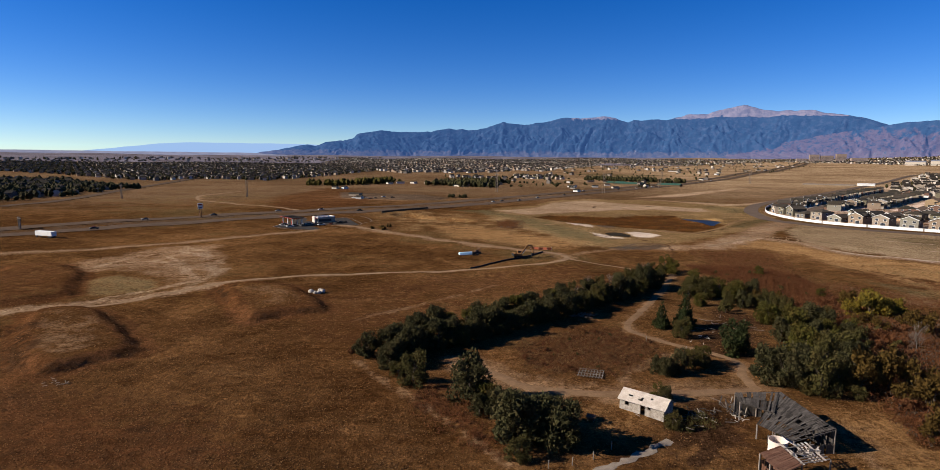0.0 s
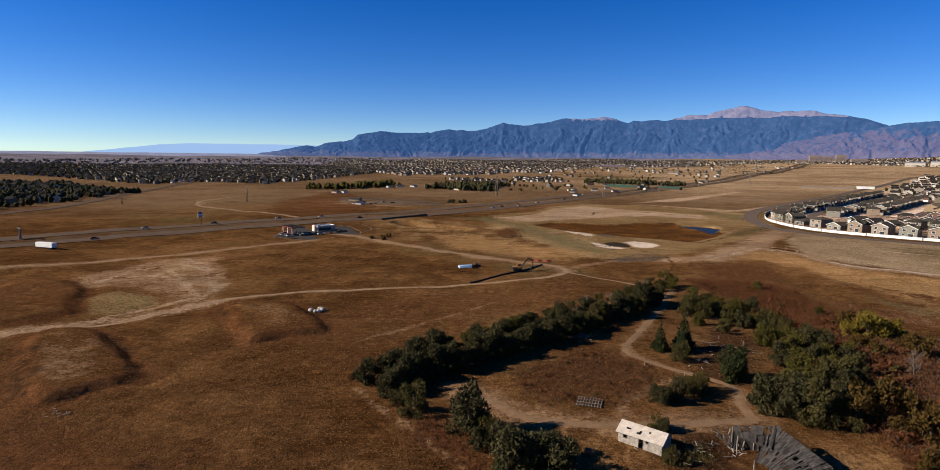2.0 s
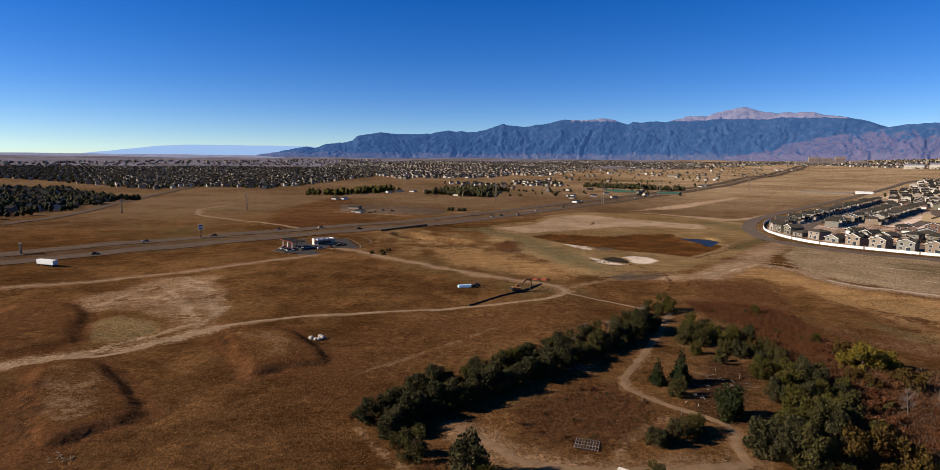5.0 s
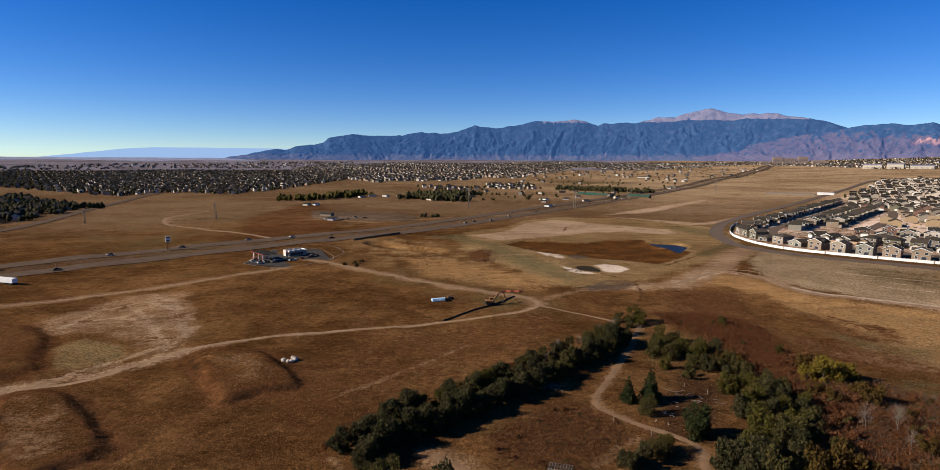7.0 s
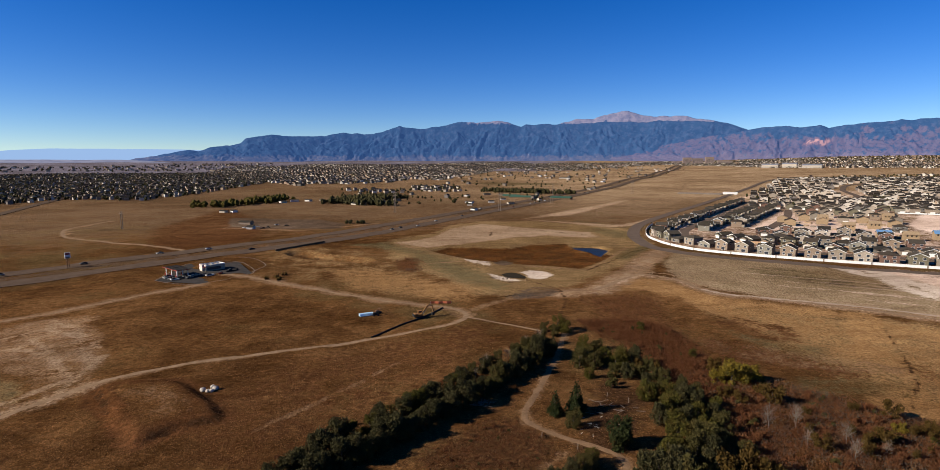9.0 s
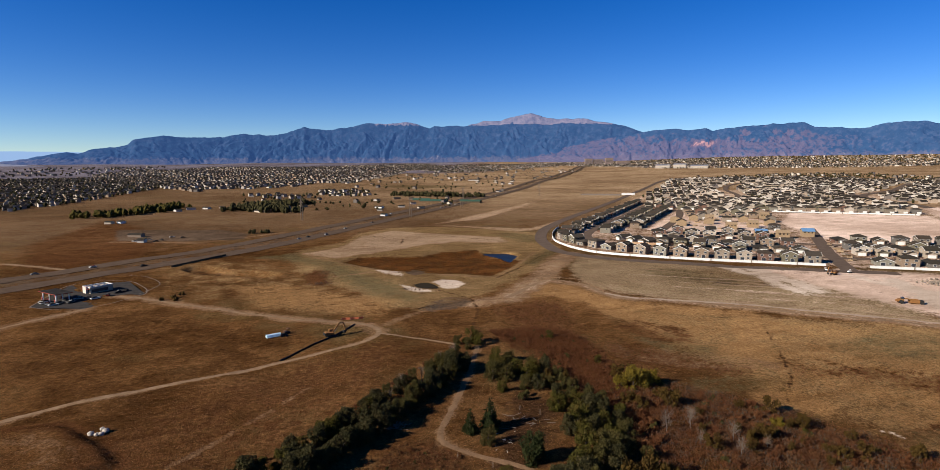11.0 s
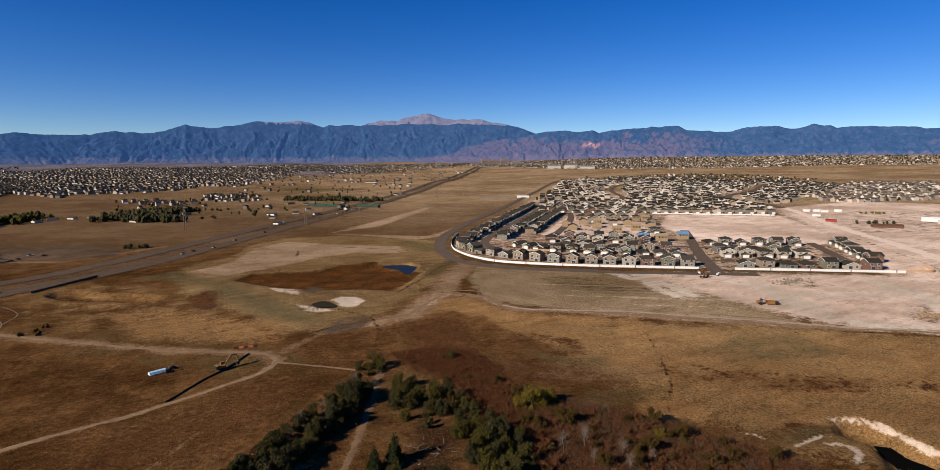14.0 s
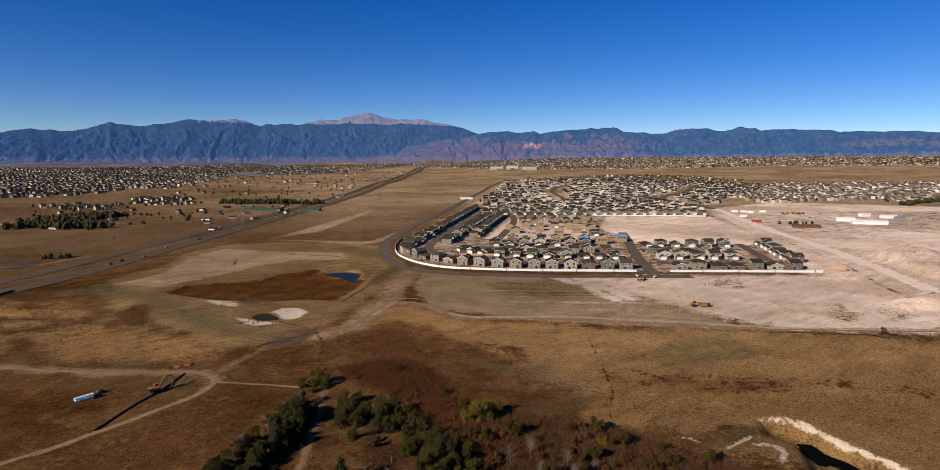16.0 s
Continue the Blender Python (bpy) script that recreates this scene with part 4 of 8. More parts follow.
    cover("sward", *(("area", p, 5, 0.5) for p in FIELD_OLIVE), ("area", [(169.7, 327.9), (201.3, 364.0), (204.6, 356.9), (179.0, 327.1)], 5, 0.8), ("area", [(227.5, 317.8), (256.7, 305.5), (264.3, 257.8), (241.0, 245.8), (219.6, 282.8)], 10, 0.55), ("area", OLIVE_HILL, 12, 0.75), ("area", GREEN_PATCH, 3, 0.4), ("area", [(200.3, 160.8), (244.5, 163.5), (256.3, 146.8), (252.4, 121.2), (217.2, 125.7), (194.7, 142.2)], 9, 0.42), ("line", [(170, 360), (192, 385), (215, 408)], 7, 0.7), ("area", [(232, 440), (246, 500), (226, 540), (200, 520), (210, 460)], 12, 0.6), ("area", TOWN_GREEN, 30, 0.6))
    cover("grey", ("area", LOT, 6, 0.95), ("area", MUD, 2, 0.95), ("area", WET, 2, 0.9), ("area", MUD_FLAT, 3, 0.62), ("line", [(p[0] - 6, p[1] + 5) for p in HIGHWAY], 26, 0.52), *(("area", b, 4, 0.42) for b in BLOTCHES), ("area", MOWN_DARK, 8, 0.3), ("area", YARD, 10, 0.36))
    # ditch: weeds, and its shadow line painted along it
    # mound flanks: dark red growth, with their shade put into the colour
    # nearest field corner: lens fall-off at the view's edge, painted darker
    # yard, clearing and brush: dark earth plus tree shade put into the colour
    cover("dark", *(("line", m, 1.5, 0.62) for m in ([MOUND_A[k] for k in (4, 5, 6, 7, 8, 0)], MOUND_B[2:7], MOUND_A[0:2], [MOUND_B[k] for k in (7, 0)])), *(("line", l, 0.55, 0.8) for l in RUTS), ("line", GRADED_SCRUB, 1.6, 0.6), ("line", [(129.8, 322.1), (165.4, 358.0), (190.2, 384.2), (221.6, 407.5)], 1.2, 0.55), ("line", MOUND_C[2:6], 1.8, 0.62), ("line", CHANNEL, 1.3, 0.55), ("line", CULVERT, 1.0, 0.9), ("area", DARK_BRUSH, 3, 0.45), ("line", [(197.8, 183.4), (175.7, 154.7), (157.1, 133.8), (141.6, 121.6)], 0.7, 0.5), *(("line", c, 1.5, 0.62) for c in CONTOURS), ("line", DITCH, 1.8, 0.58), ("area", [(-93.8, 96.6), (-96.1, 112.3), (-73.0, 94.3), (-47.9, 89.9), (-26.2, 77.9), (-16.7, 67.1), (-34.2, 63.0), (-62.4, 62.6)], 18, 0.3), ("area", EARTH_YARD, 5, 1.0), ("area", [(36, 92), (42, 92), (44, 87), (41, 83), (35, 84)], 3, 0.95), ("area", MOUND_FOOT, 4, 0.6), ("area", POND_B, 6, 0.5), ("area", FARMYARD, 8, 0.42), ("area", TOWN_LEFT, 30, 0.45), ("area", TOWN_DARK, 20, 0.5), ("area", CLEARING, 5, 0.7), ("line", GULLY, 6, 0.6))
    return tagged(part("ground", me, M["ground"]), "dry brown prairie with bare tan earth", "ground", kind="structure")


ground = build_ground()


def strip(name, pts, width, material, label, lift=0.06, ragged=0.0, kind="structure", stepping=3.0, category="road", offset=0.0, parent=None, rng=random.Random(5)):
    line = smooth_line(pts, stepping)
    vs, fs = [], []
    for i, p in enumerate(line):
        d = (line[min(i + 1, len(line) - 1)] - line[max(i - 1, 0)]).normalized()
        n = Vector((d.y, -d.x, 0))
        for k in (-1, -0.33, 0.33, 1):
            w = width / 2 * k + offset + (rng.uniform(-ragged, ragged) if abs(k) == 1 else 0)
            q = p + n * w
            far = max(0.0, math.hypot(q.x, q.y) - 500) * 0.0006
            vs.append((q.x, q.y, gz(q.x, q.y) + lift + far - (0.04 if ragged and abs(k) == 1 else 0)))
        if i:
            a, b = (i - 1) * 4, i * 4
            fs += [(a + k, a + k + 1, b + k + 1, b + k) for k in range(3)]
    ob = part(name, mesh_of(name, vs, fs, smooth=True), material, parent)
    return ob if parent else tagged(ob, label, category, kind=kind)


strip("highway", HIGHWAY, 17, M["asphalt"], "worn two-lane carriageway of a divided highway", 0.25, offset=-23, stepping=8)
strip("highway", HIGHWAY, 17, M["asphalt"], "worn two-lane carriageway of a divided highway", 0.25, offset=11, stepping=8)
strip("road_ring", RING, 11, M["fresh"], "curved brown asphalt road round the estate", 0.15)
strip("road_town", CITY_ROAD, 12, M["asphalt"], "asphalt road curving into the town", 0.3, stepping=8)
for _pts, _w, _l in ((DIRT_A, 2.2, "pale dirt track across dry grass"), (DIRT_B, 2.3, "pale dirt track looping over the field"),
                     (DIRT_C, 1.6, "narrow pale footpath"), (CREEK_TRACK, 1.8, "winding dirt farm track among trees"), (FARM_TRACK, 2.3, "dirt farm track past the barn"),
                     (RIGHT_TRACK, 3.0, "long pale dirt track below the graded field"), (LOOP_TRACK, 3.5, "pale dirt track beside the highway")):
    strip("dirt_track", _pts, _w, M["farmtrack" if "farm" in _l else "tanroad" if "haul" in _l else "track"], _l, 0.05, _w * 0.12, category="track", stepping=2.0)


strip("dirt_track", [(168.8, 262.0), (176.0, 247.0), (196.8, 233.2), (219.1, 216.8), (237.2, 197.3), (254.8, 178.8), (274.7, 157.2), (294.9, 134.9), (324.7, 113.4), (339.9, 101.0), (372.0, 76.0)], 2.8, M["claytrack"], "pale wheel road along the edge of the graded land", 0.08, 0.8, category="track", stepping=2.0)
strip("dirt_track", [(p[0] + 9, p[1] + 7) for p in RIGHT_TRACK[1:6]], 1.1, M["track"], "faint pale wheel track across the graded field", 0.06, 0.3, category="track", stepping=2.0)
strip("road_haul", HAUL_ROAD, 13, M["tanroad"], "wide pale graded haul road", 0.12, 2.4, category="track", stepping=4)


def pool(name, poly, z, label, water="water"):
    line = smooth_line(list(poly) + [poly[0]], 2.0)
    return tagged(part(name, mesh_of(name, [(p.x, p.y, z) for p in line[:-1]], [tuple(range(len(line) - 1))]), M[water]), label, "pond", kind="structure")


pool("water_pond", POND, min(gz(*p) for p in POND) + 0.12, "small deep-blue pond beside a marsh")
pool("water_puddle", MUD, min(gz(*p) for p in MUD) + 0.45, "dark shallow puddle beside white sand", "mud_water")
pool("water_pool", [(181.3, 80.1), (183.9, 77.4), (186.0, 71.3), (186.5, 66.6), (184.6, 58.1), (180.9, 55.4), (167.3, 65.1), (169.4, 70.5), (176.5, 75.4)], -3.9, "still black pool below a chalky bank", "black_water")

# ---- mountains: bearing in degrees, height of the skyline ----
RANGE = [(-22.0, 70), (-19.5, 100), (-17.7, 130), (-16.9, 145), (-15.9, 162), (-15.1, 152), (-13.8, 186), (-12.4, 199), (-11.6, 217), (-11.1, 256), (-10.2, 267), (-8.8, 279), (-7.7, 275), (-6.6, 269), (-5.4, 273), (-4.0, 274), (-3.4, 290), (-2.2, 303), (-1.4, 297), (-0.8, 302), (-0.2, 288), (0.7, 296), (1.6, 314), (2.5, 345), (3.2, 365), (3.8, 350), (4.5, 348), (5.2, 340), (6.3, 349), (7.2, 357), (8.1, 379), (9.0, 392), (10.2, 392), (10.8, 387), (11.7, 396), (12.5, 402), (13.4, 403), (13.8, 396), (14.6, 371), (15.2, 355), (15.7, 370)]
RANGE_B = [(17.2, 374), (19.1, 372), (21.0, 376), (23.0, 386), (25.2, 384), (27.0, 378), (29.0, 384), (31.0, 380), (32.8, 370), (33.5, 362), (34.5, 340), (35.9, 290), (38.0, 240), (41.0, 200)]
PEAK = [(17.0, 340), (19.1, 387), (20.5, 420), (21.3, 421), (22.3, 426), (23.0, 445), (23.5, 451), (24.3, 471), (25.0, 481), (25.4, 482), (25.9, 468), (26.4, 450), (27.2, 437), (27.9, 432), (28.7, 434), (29.2, 424), (29.9, 434), (30.7, 425), (31.4, 408), (32.1, 400), (32.8, 389), (33.5, 379), (34.5, 355), (35.9, 310), (38.0, 250)]
FOOTHILLS = [(24.0, 128), (26.0, 150), (27.8, 182), (28.8, 199), (29.8, 218), (31.3, 239), (32.7, 256), (33.8, 272), (35.0, 286), (35.9, 300), (37.0, 312), (37.9, 314), (38.8, 322), (39.6, 309), (40.8, 313), (41.4, 319), (42.0, 301), (43.2, 317), (44.6, 327), (46.0, 330), (46.9, 339), (47.5, 329), (48.0, 341), (49.3, 337), (50.0, 305), (51.1, 299), (51.9, 300), (52.5, 290), (53.8, 291), (55.1, 320), (56.4, 316), (57.5, 321), (58.2, 301), (59.0, 298), (59.7, 310), (60.2, 325), (60.9, 310), (61.4, 317), (61.9, 296), (62.8, 305), (64.7, 296), (66.0, 293), (67.3, 283), (67.7, 271), (69.0, 274), (71.8, 267), (74.3, 256), (84.0, 280), (100.0, 250)]


def fractal(v, octaves=5):
    return noise.fractal(Vector(v), 1.0, 2.0, octaves)


def layers(u, v, seed, octaves=5, gain=0.5):
    """Noise summed over several sizes."""
    total, amp = np.zeros(u.shape), 1.0
    for k in range(octaves):
        total = total + amp * value_noise(u * 2 ** k + 17 * k, v * 2 ** k + 31 * k, 1.0, seed + k)
        amp *= gain
    return total


def mountain_range(skyline, near, far, seed, label, colour, spurs=1.0):
    """Slopes cut by spurs and gullies that run down from the skyline to the plain."""
    b = np.arange(skyline[0][0], skyline[-1][0], 0.09)
    t = np.concatenate([np.linspace(0, 1, 52), (1.06, 1.14)])
    B, T = np.meshgrid(b, t)
    top = np.interp(B, [p for p, _ in skyline], [h for _, h in skyline])
    top = top + 4.0 * layers(B * 1.4, np.zeros(B.shape), seed, 4)
    base = 82 * ((near - 900) / 3950) ** 1.5 - 10
    slant = B + 2.4 * (T - 0.5) * np.sin(B * 0.4 + seed) + 1.1 * layers(B * 0.4, T * 1.6, seed + 9, 3)
    spur = 1 - np.abs(layers(slant * 0.33, T * 2.0, seed + 20, 3)) * 1.5
    rib = 1 - np.abs(layers(slant * 1.3, T * 3.6, seed + 30, 4, 0.6)) * 1.5
    fine = layers(slant * 4.0, T * 13, seed + 40, 4, 0.65)
    room = T * np.clip(1 - T, 0, 1)
    g = T ** 1.15 + spurs * room * (0.6 * (spur - 0.45) + 0.2 * (rib - 0.4) + 0.12 * fine)
    g = np.where(T > 1, 1 - (T - 1) * 3, np.maximum(g, 0))
    Z = base + (top - base) * g
    R = near + (far - near) * T + 45 * room * (spur - 0.5)
    X, Y = R * np.sin(np.radians(B)), R * np.cos(np.radians(B))
    nb, nt = len(b), len(t)
    idx = np.arange(nb * nt).reshape(nt, nb)
    quads = np.stack([idx[:-1, :-1], idx[:-1, 1:], idx[1:, 1:], idx[1:, :-1]], -1).reshape(-1, 4)
    me = mesh_of("backdrop_mountains", np.stack([X, Y, Z], -1).reshape(-1, 3).tolist(), quads.tolist(), smooth=True)
    ragged = 26 * layers(B * 3.2, T * 8, seed + 50, 4, 0.7)
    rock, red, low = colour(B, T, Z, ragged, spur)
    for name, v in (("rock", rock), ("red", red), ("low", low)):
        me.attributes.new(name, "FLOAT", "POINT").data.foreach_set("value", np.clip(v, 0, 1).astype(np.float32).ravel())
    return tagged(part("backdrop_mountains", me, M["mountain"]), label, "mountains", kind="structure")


# third value: the low zone that takes the violet haze tone
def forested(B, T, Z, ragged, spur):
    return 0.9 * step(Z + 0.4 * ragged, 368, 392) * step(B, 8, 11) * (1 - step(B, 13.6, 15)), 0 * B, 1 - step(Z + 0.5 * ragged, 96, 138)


def bare_peak(B, T, Z, ragged, spur):
    return step(Z + 0.9 * ragged - 22 * (spur - 0.6), 358, 392), 0 * B, 0 * B


def red_slopes(B, T, Z, ragged, spur):
    red = (0.85 - 0.5 * step(B, 48, 58)) * (1 - step(Z + ragged - 0.9 * np.clip(36 - B, 0, 8) * 10 + 40 * (spur - 0.5), 225, 290))
    red = np.maximum(red, 0.8 * step(B, 66, 69) * (1 - step(np.abs(Z + 0.5 * ragged - 195), 15, 42)))
    scar = 0.9 * (1 - step(np.hypot((B - 41.3) / 1.4, (Z + 0.7 * ragged - 200) / 24), 0.5, 1.2))
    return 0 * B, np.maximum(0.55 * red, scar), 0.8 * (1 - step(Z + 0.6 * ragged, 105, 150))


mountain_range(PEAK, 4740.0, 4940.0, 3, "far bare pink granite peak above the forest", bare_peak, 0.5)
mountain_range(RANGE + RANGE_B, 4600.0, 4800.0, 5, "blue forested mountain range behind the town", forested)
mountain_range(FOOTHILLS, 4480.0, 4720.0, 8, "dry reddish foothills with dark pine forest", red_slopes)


def build_low_hills():
    vs, fs = [], []
    bs = np.arange(-60, -9, 0.5)
    for b in bs:
        a = radians(b)
        h = 62 + 4880 * math.tan(radians(0.2 + 1.0 * float(step(np.array(b), -37, -25)) - 0.55 * float(step(np.array(b), -16, -9)) + 0.07 * fractal((b * 0.3, 0, 0), 4)))
        for z in (20.0, h):
            vs.append((4880 * math.sin(a), 4880 * math.cos(a), z))
        vs.append((4940 * math.sin(a), 4940 * math.cos(a), 20.0))
    for i in range(len(bs) - 1):
        fs += [(3 * i, 3 * i + 3, 3 * i + 4, 3 * i + 1), (3 * i + 1, 3 * i + 4, 3 * i + 5, 3 * i + 2)]
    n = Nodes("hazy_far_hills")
    # haze over the hills, put in as a pale blue glow
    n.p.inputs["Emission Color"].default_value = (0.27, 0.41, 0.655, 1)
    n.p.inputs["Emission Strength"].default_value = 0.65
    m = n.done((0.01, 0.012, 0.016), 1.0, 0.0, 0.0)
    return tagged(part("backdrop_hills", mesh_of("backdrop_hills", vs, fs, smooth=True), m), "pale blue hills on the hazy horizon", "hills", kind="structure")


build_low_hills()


def build_far_plain():
    """The plain beyond the town, lost in blue air."""
    vs, fs = [], []
    bs = np.arange(-75, -5, 0.5)
    for b in bs:
        a = radians(b)
        h = 84 + 3 * fractal((b * 0.2, 5, 0), 3) - 34 * float(step(np.array(b), -22, -13))
        for r, z in ((4300.0, 50.0), (4330.0, h), (4400.0, 50.0)):
            vs.append((r * math.sin(a), r * math.cos(a), z))
    for i in range(len(bs) - 1):
        fs += [(3 * i, 3 * i + 3, 3 * i + 4, 3 * i + 1), (3 * i + 1, 3 * i + 4, 3 * i + 5, 3 * i + 2)]
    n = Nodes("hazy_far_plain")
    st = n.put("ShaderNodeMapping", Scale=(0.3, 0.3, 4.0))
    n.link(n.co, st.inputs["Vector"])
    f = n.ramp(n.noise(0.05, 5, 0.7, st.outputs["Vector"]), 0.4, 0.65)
    # violet haze over the plain, painted into the emission colour
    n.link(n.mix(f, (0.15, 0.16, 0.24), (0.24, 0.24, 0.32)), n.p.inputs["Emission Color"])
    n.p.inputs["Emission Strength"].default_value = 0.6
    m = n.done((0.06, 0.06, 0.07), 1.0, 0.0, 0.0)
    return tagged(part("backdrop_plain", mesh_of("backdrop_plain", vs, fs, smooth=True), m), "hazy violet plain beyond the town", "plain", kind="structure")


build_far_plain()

# ---- trees ----


def leaf_cloud(rng, lobes, count, size, flat=0.6):
    """Leaf quads on and in the lobes (x, y, z, rx, rz), turned at random."""
    vs, fs = [], []
    weight = [l[3] ** 2 for l in lobes]
    for _ in range(count):
        x, y, z, rx, rz = rng.choices(lobes, weight)[0]
        d = Vector((rng.gauss(0, 1), rng.gauss(0, 1), rng.gauss(0, 1))).normalized()
        k = rng.uniform(0.4, 1.0) ** 0.5 * rng.uniform(0.8, 1.25)
        c = Vector((x + d.x * rx * k, y + d.y * rx * k, max(0.1, z + d.z * rz * k)))
        u = Vector((rng.gauss(0, flat), rng.gauss(0, flat), rng.gauss(0.7, 0.6))).normalized()
        n = (d + 0.8 * Vector((rng.gauss(0, 1), rng.gauss(0, 1), rng.gauss(0, 1)))).normalized()
        v = n.cross(u).normalized()
        s = size * rng.uniform(0.6, 1.5)
        i = len(vs)
        vs += [c + u * s * 1.35 + d * s * 0.4, c + v * s * 0.55, c - u * s * 1.1, c - v * s * 0.55 + d * s * 0.3]
        fs.append((i, i + 1, i + 2, i + 3))
    return vs, fs


def trunk_mesh(rng, height, radius, limbs=4, spread=0.5):
    bm = bmesh.new()
    lean = Vector((rng.uniform(-0.1, 0.1), rng.uniform(-0.1, 0.1), 1))
    pts = [lean * height * t + Vector((rng.uniform(-1, 1), rng.uniform(-1, 1), 0)) * height * 0.02 * (t > 0) for t in (-0.04, 0.25, 0.5, 0.8)]
    tube(bm, pts, [radius, radius * 0.8, radius * 0.55, radius * 0.2], 7)
    for i in range(limbs):
        t = rng.uniform(0.2, 0.6)
        a = rng.uniform(0, 2 * math.pi)
        s = lean * height * t
        e = s + Vector((math.cos(a) * spread, math.sin(a) * spread, rng.uniform(0.4, 0.9))) * height * 0.42
        tube(bm, [s, (s + e) / 2 + Vector((0, 0, -0.04 * height)), e], [radius * 0.45, radius * 0.3, radius * 0.1], 5)
    return bm


def tree(name, label, category, leaf, height, width, seed, count=1500, size=0.24, low=0.12, lobes=11, cone=False, group="trees of the farm"):
    rng = random.Random(seed)
    root = thing(name, label, category, group)
    part("trunk", trunk_mesh(rng, height * 0.85, 0.035 * height, 5, 0.35 * width / height + 0.2), M["bark"], root)
    ls = []
    for i in range(lobes):
        if cone:
            t = (i + 0.4) / lobes
            r = width / 2 * (1 - t) * rng.uniform(0.85, 1.15) + 0.15
            ls.append((rng.uniform(-0.1, 0.1) * r, rng.uniform(-0.1, 0.1) * r, height * (low + (1 - low) * t), r, height / lobes * 0.8))
        else:
            t = rng.random()
            a = rng.uniform(0, 2 * math.pi)
            k = math.sin(math.pi * min(1, 0.25 + 0.55 * t)) * width / 2
            q = rng.uniform(0.35, 0.9)
            r = width * rng.uniform(0.09, 0.19)
            ls.append((math.cos(a) * k * q, math.sin(a) * k * q, height * (low + (0.86 - low) * t) * rng.uniform(0.8, 1.12), r, r * rng.uniform(0.8, 1.45)))
    part("crown", mesh_of("crown", *leaf_cloud(rng, ls, count, size)), leaf, root)
    return root


def bare_tree(name, label, height, seed, group):
    rng = random.Random(seed)
    root = thing(name, label, "tree", group)
    part("trunk", trunk_mesh(rng, height, 0.02 * height, 6, 0.5), M["greybark"], root)
    bm = bmesh.new()
    for _ in range(90):
        a, t = rng.uniform(0, 2 * math.pi), rng.uniform(0.3, 0.95)
        s = Vector((math.cos(a), math.sin(a), 0)) * height * 0.22 * rng.random() + Vector((0, 0, height * t * 0.9))
        e = s + Vector((math.cos(a) * rng.uniform(0.2, 1), math.sin(a) * rng.uniform(0.2, 1), rng.uniform(0.5, 1.2))) * height * 0.16
        tube(bm, [s, e], [0.035, 0.012], 3, False)
    part("crown", bm, M["greybark"], root, "bare grey twigs")
    return root


PROTO = {
    "elm": [tree("elm_tree", "dense dark green elm at the field edge", "tree", M["leaf_dark"], 6.2, 6.2, s, 3900, 0.185, 0.05, 30) for s in (11, 12, 13)],
    "olive": [tree("olive_tree", "rounded olive-green tree in autumn leaf", "tree", M["leaf_olive"], 5.6, 6.0, s, 3400, 0.155, 0.06, 28) for s in (21, 22)],
    "willow": [tree("willow_tree", "grey-green willow with dry leaves", "tree", M["leaf_grey"], 5.5, 5.6, s, 3200, 0.15, 0.05, 26) for s in (31, 32)],
    "cottonwood": [tree("cottonwood_tree", "bright yellow cottonwood in the brush", "tree", M["leaf_yellow"], 7.0, 8.0, s, 2600, 0.23, 0.08, 24) for s in (41, 42)],
    "amber": [tree("amber_tree", "amber-leaved shrub tree, half bare", "tree", M["leaf_amber"], 4.6, 4.8, s, 1000, 0.2, 0.1, 11) for s in (51, 52)],
    "spruce": [tree("spruce_tree", "dark conical spruce beside the track", "tree", M["needle"], 7.0, 4.4, s, 1700, 0.22, 0.05, 9, True) for s in (61, 62)],
    "juniper": [tree("juniper_tree", "dense dark round juniper beside the track", "tree", M["needle"], 5.2, 5.0, s, 2600, 0.17, 0.03, 24) for s in (65, 66)],
    "russet": [tree("russet_shrub", "low russet willow shrub along the creek", "shrub", M["leaf_russet"], 2.0, 3.4, s, 420, 0.2, 0.1, 7, group="brush along the creek") for s in (71, 72, 73)],
    "sage": [tree("grey_shrub", "low grey-green shrub in dry grass", "shrub", M["leaf_grey"], 1.5, 2.4, s, 300, 0.16, 0.1, 6, group="brush along the creek") for s in (81, 82)],
    "bare": [bare_tree("bare_tree", "leafless grey tree in the brush", 6.0, s, "brush along the creek") for s in (91, 92)],
}
USED = set()
RNG = random.Random(77)


def plant(kind, xy, scale=1.0, tall=1.0):
    x, y = xy
    src = PROTO[kind][RNG.randrange(len(PROTO[kind]))]
    k = scale * RNG.uniform(0.78, 1.2)
    m = pose(x, y, gz(x, y) - 0.05, 0, 0, RNG.uniform(0, 360)) @ Matrix.Diagonal((k, k, k * tall * RNG.uniform(0.9, 1.1), 1))
    if src.name not in USED:
        USED.add(src.name)
        src.matrix_basis = m
        return src
    return copy_thing(src, m @ Matrix.Diagonal((1 / src.scale.x, 1 / src.scale.y, 1 / src.scale.z, 1)))


def along(kinds, pts, every, spread, scale, tall=1.0):
    for p in smooth_line(pts, every):
        plant(RNG.choice(kinds), (p.x + RNG.uniform(-spread, spread), p.y + RNG.uniform(-spread, spread)), scale, tall)


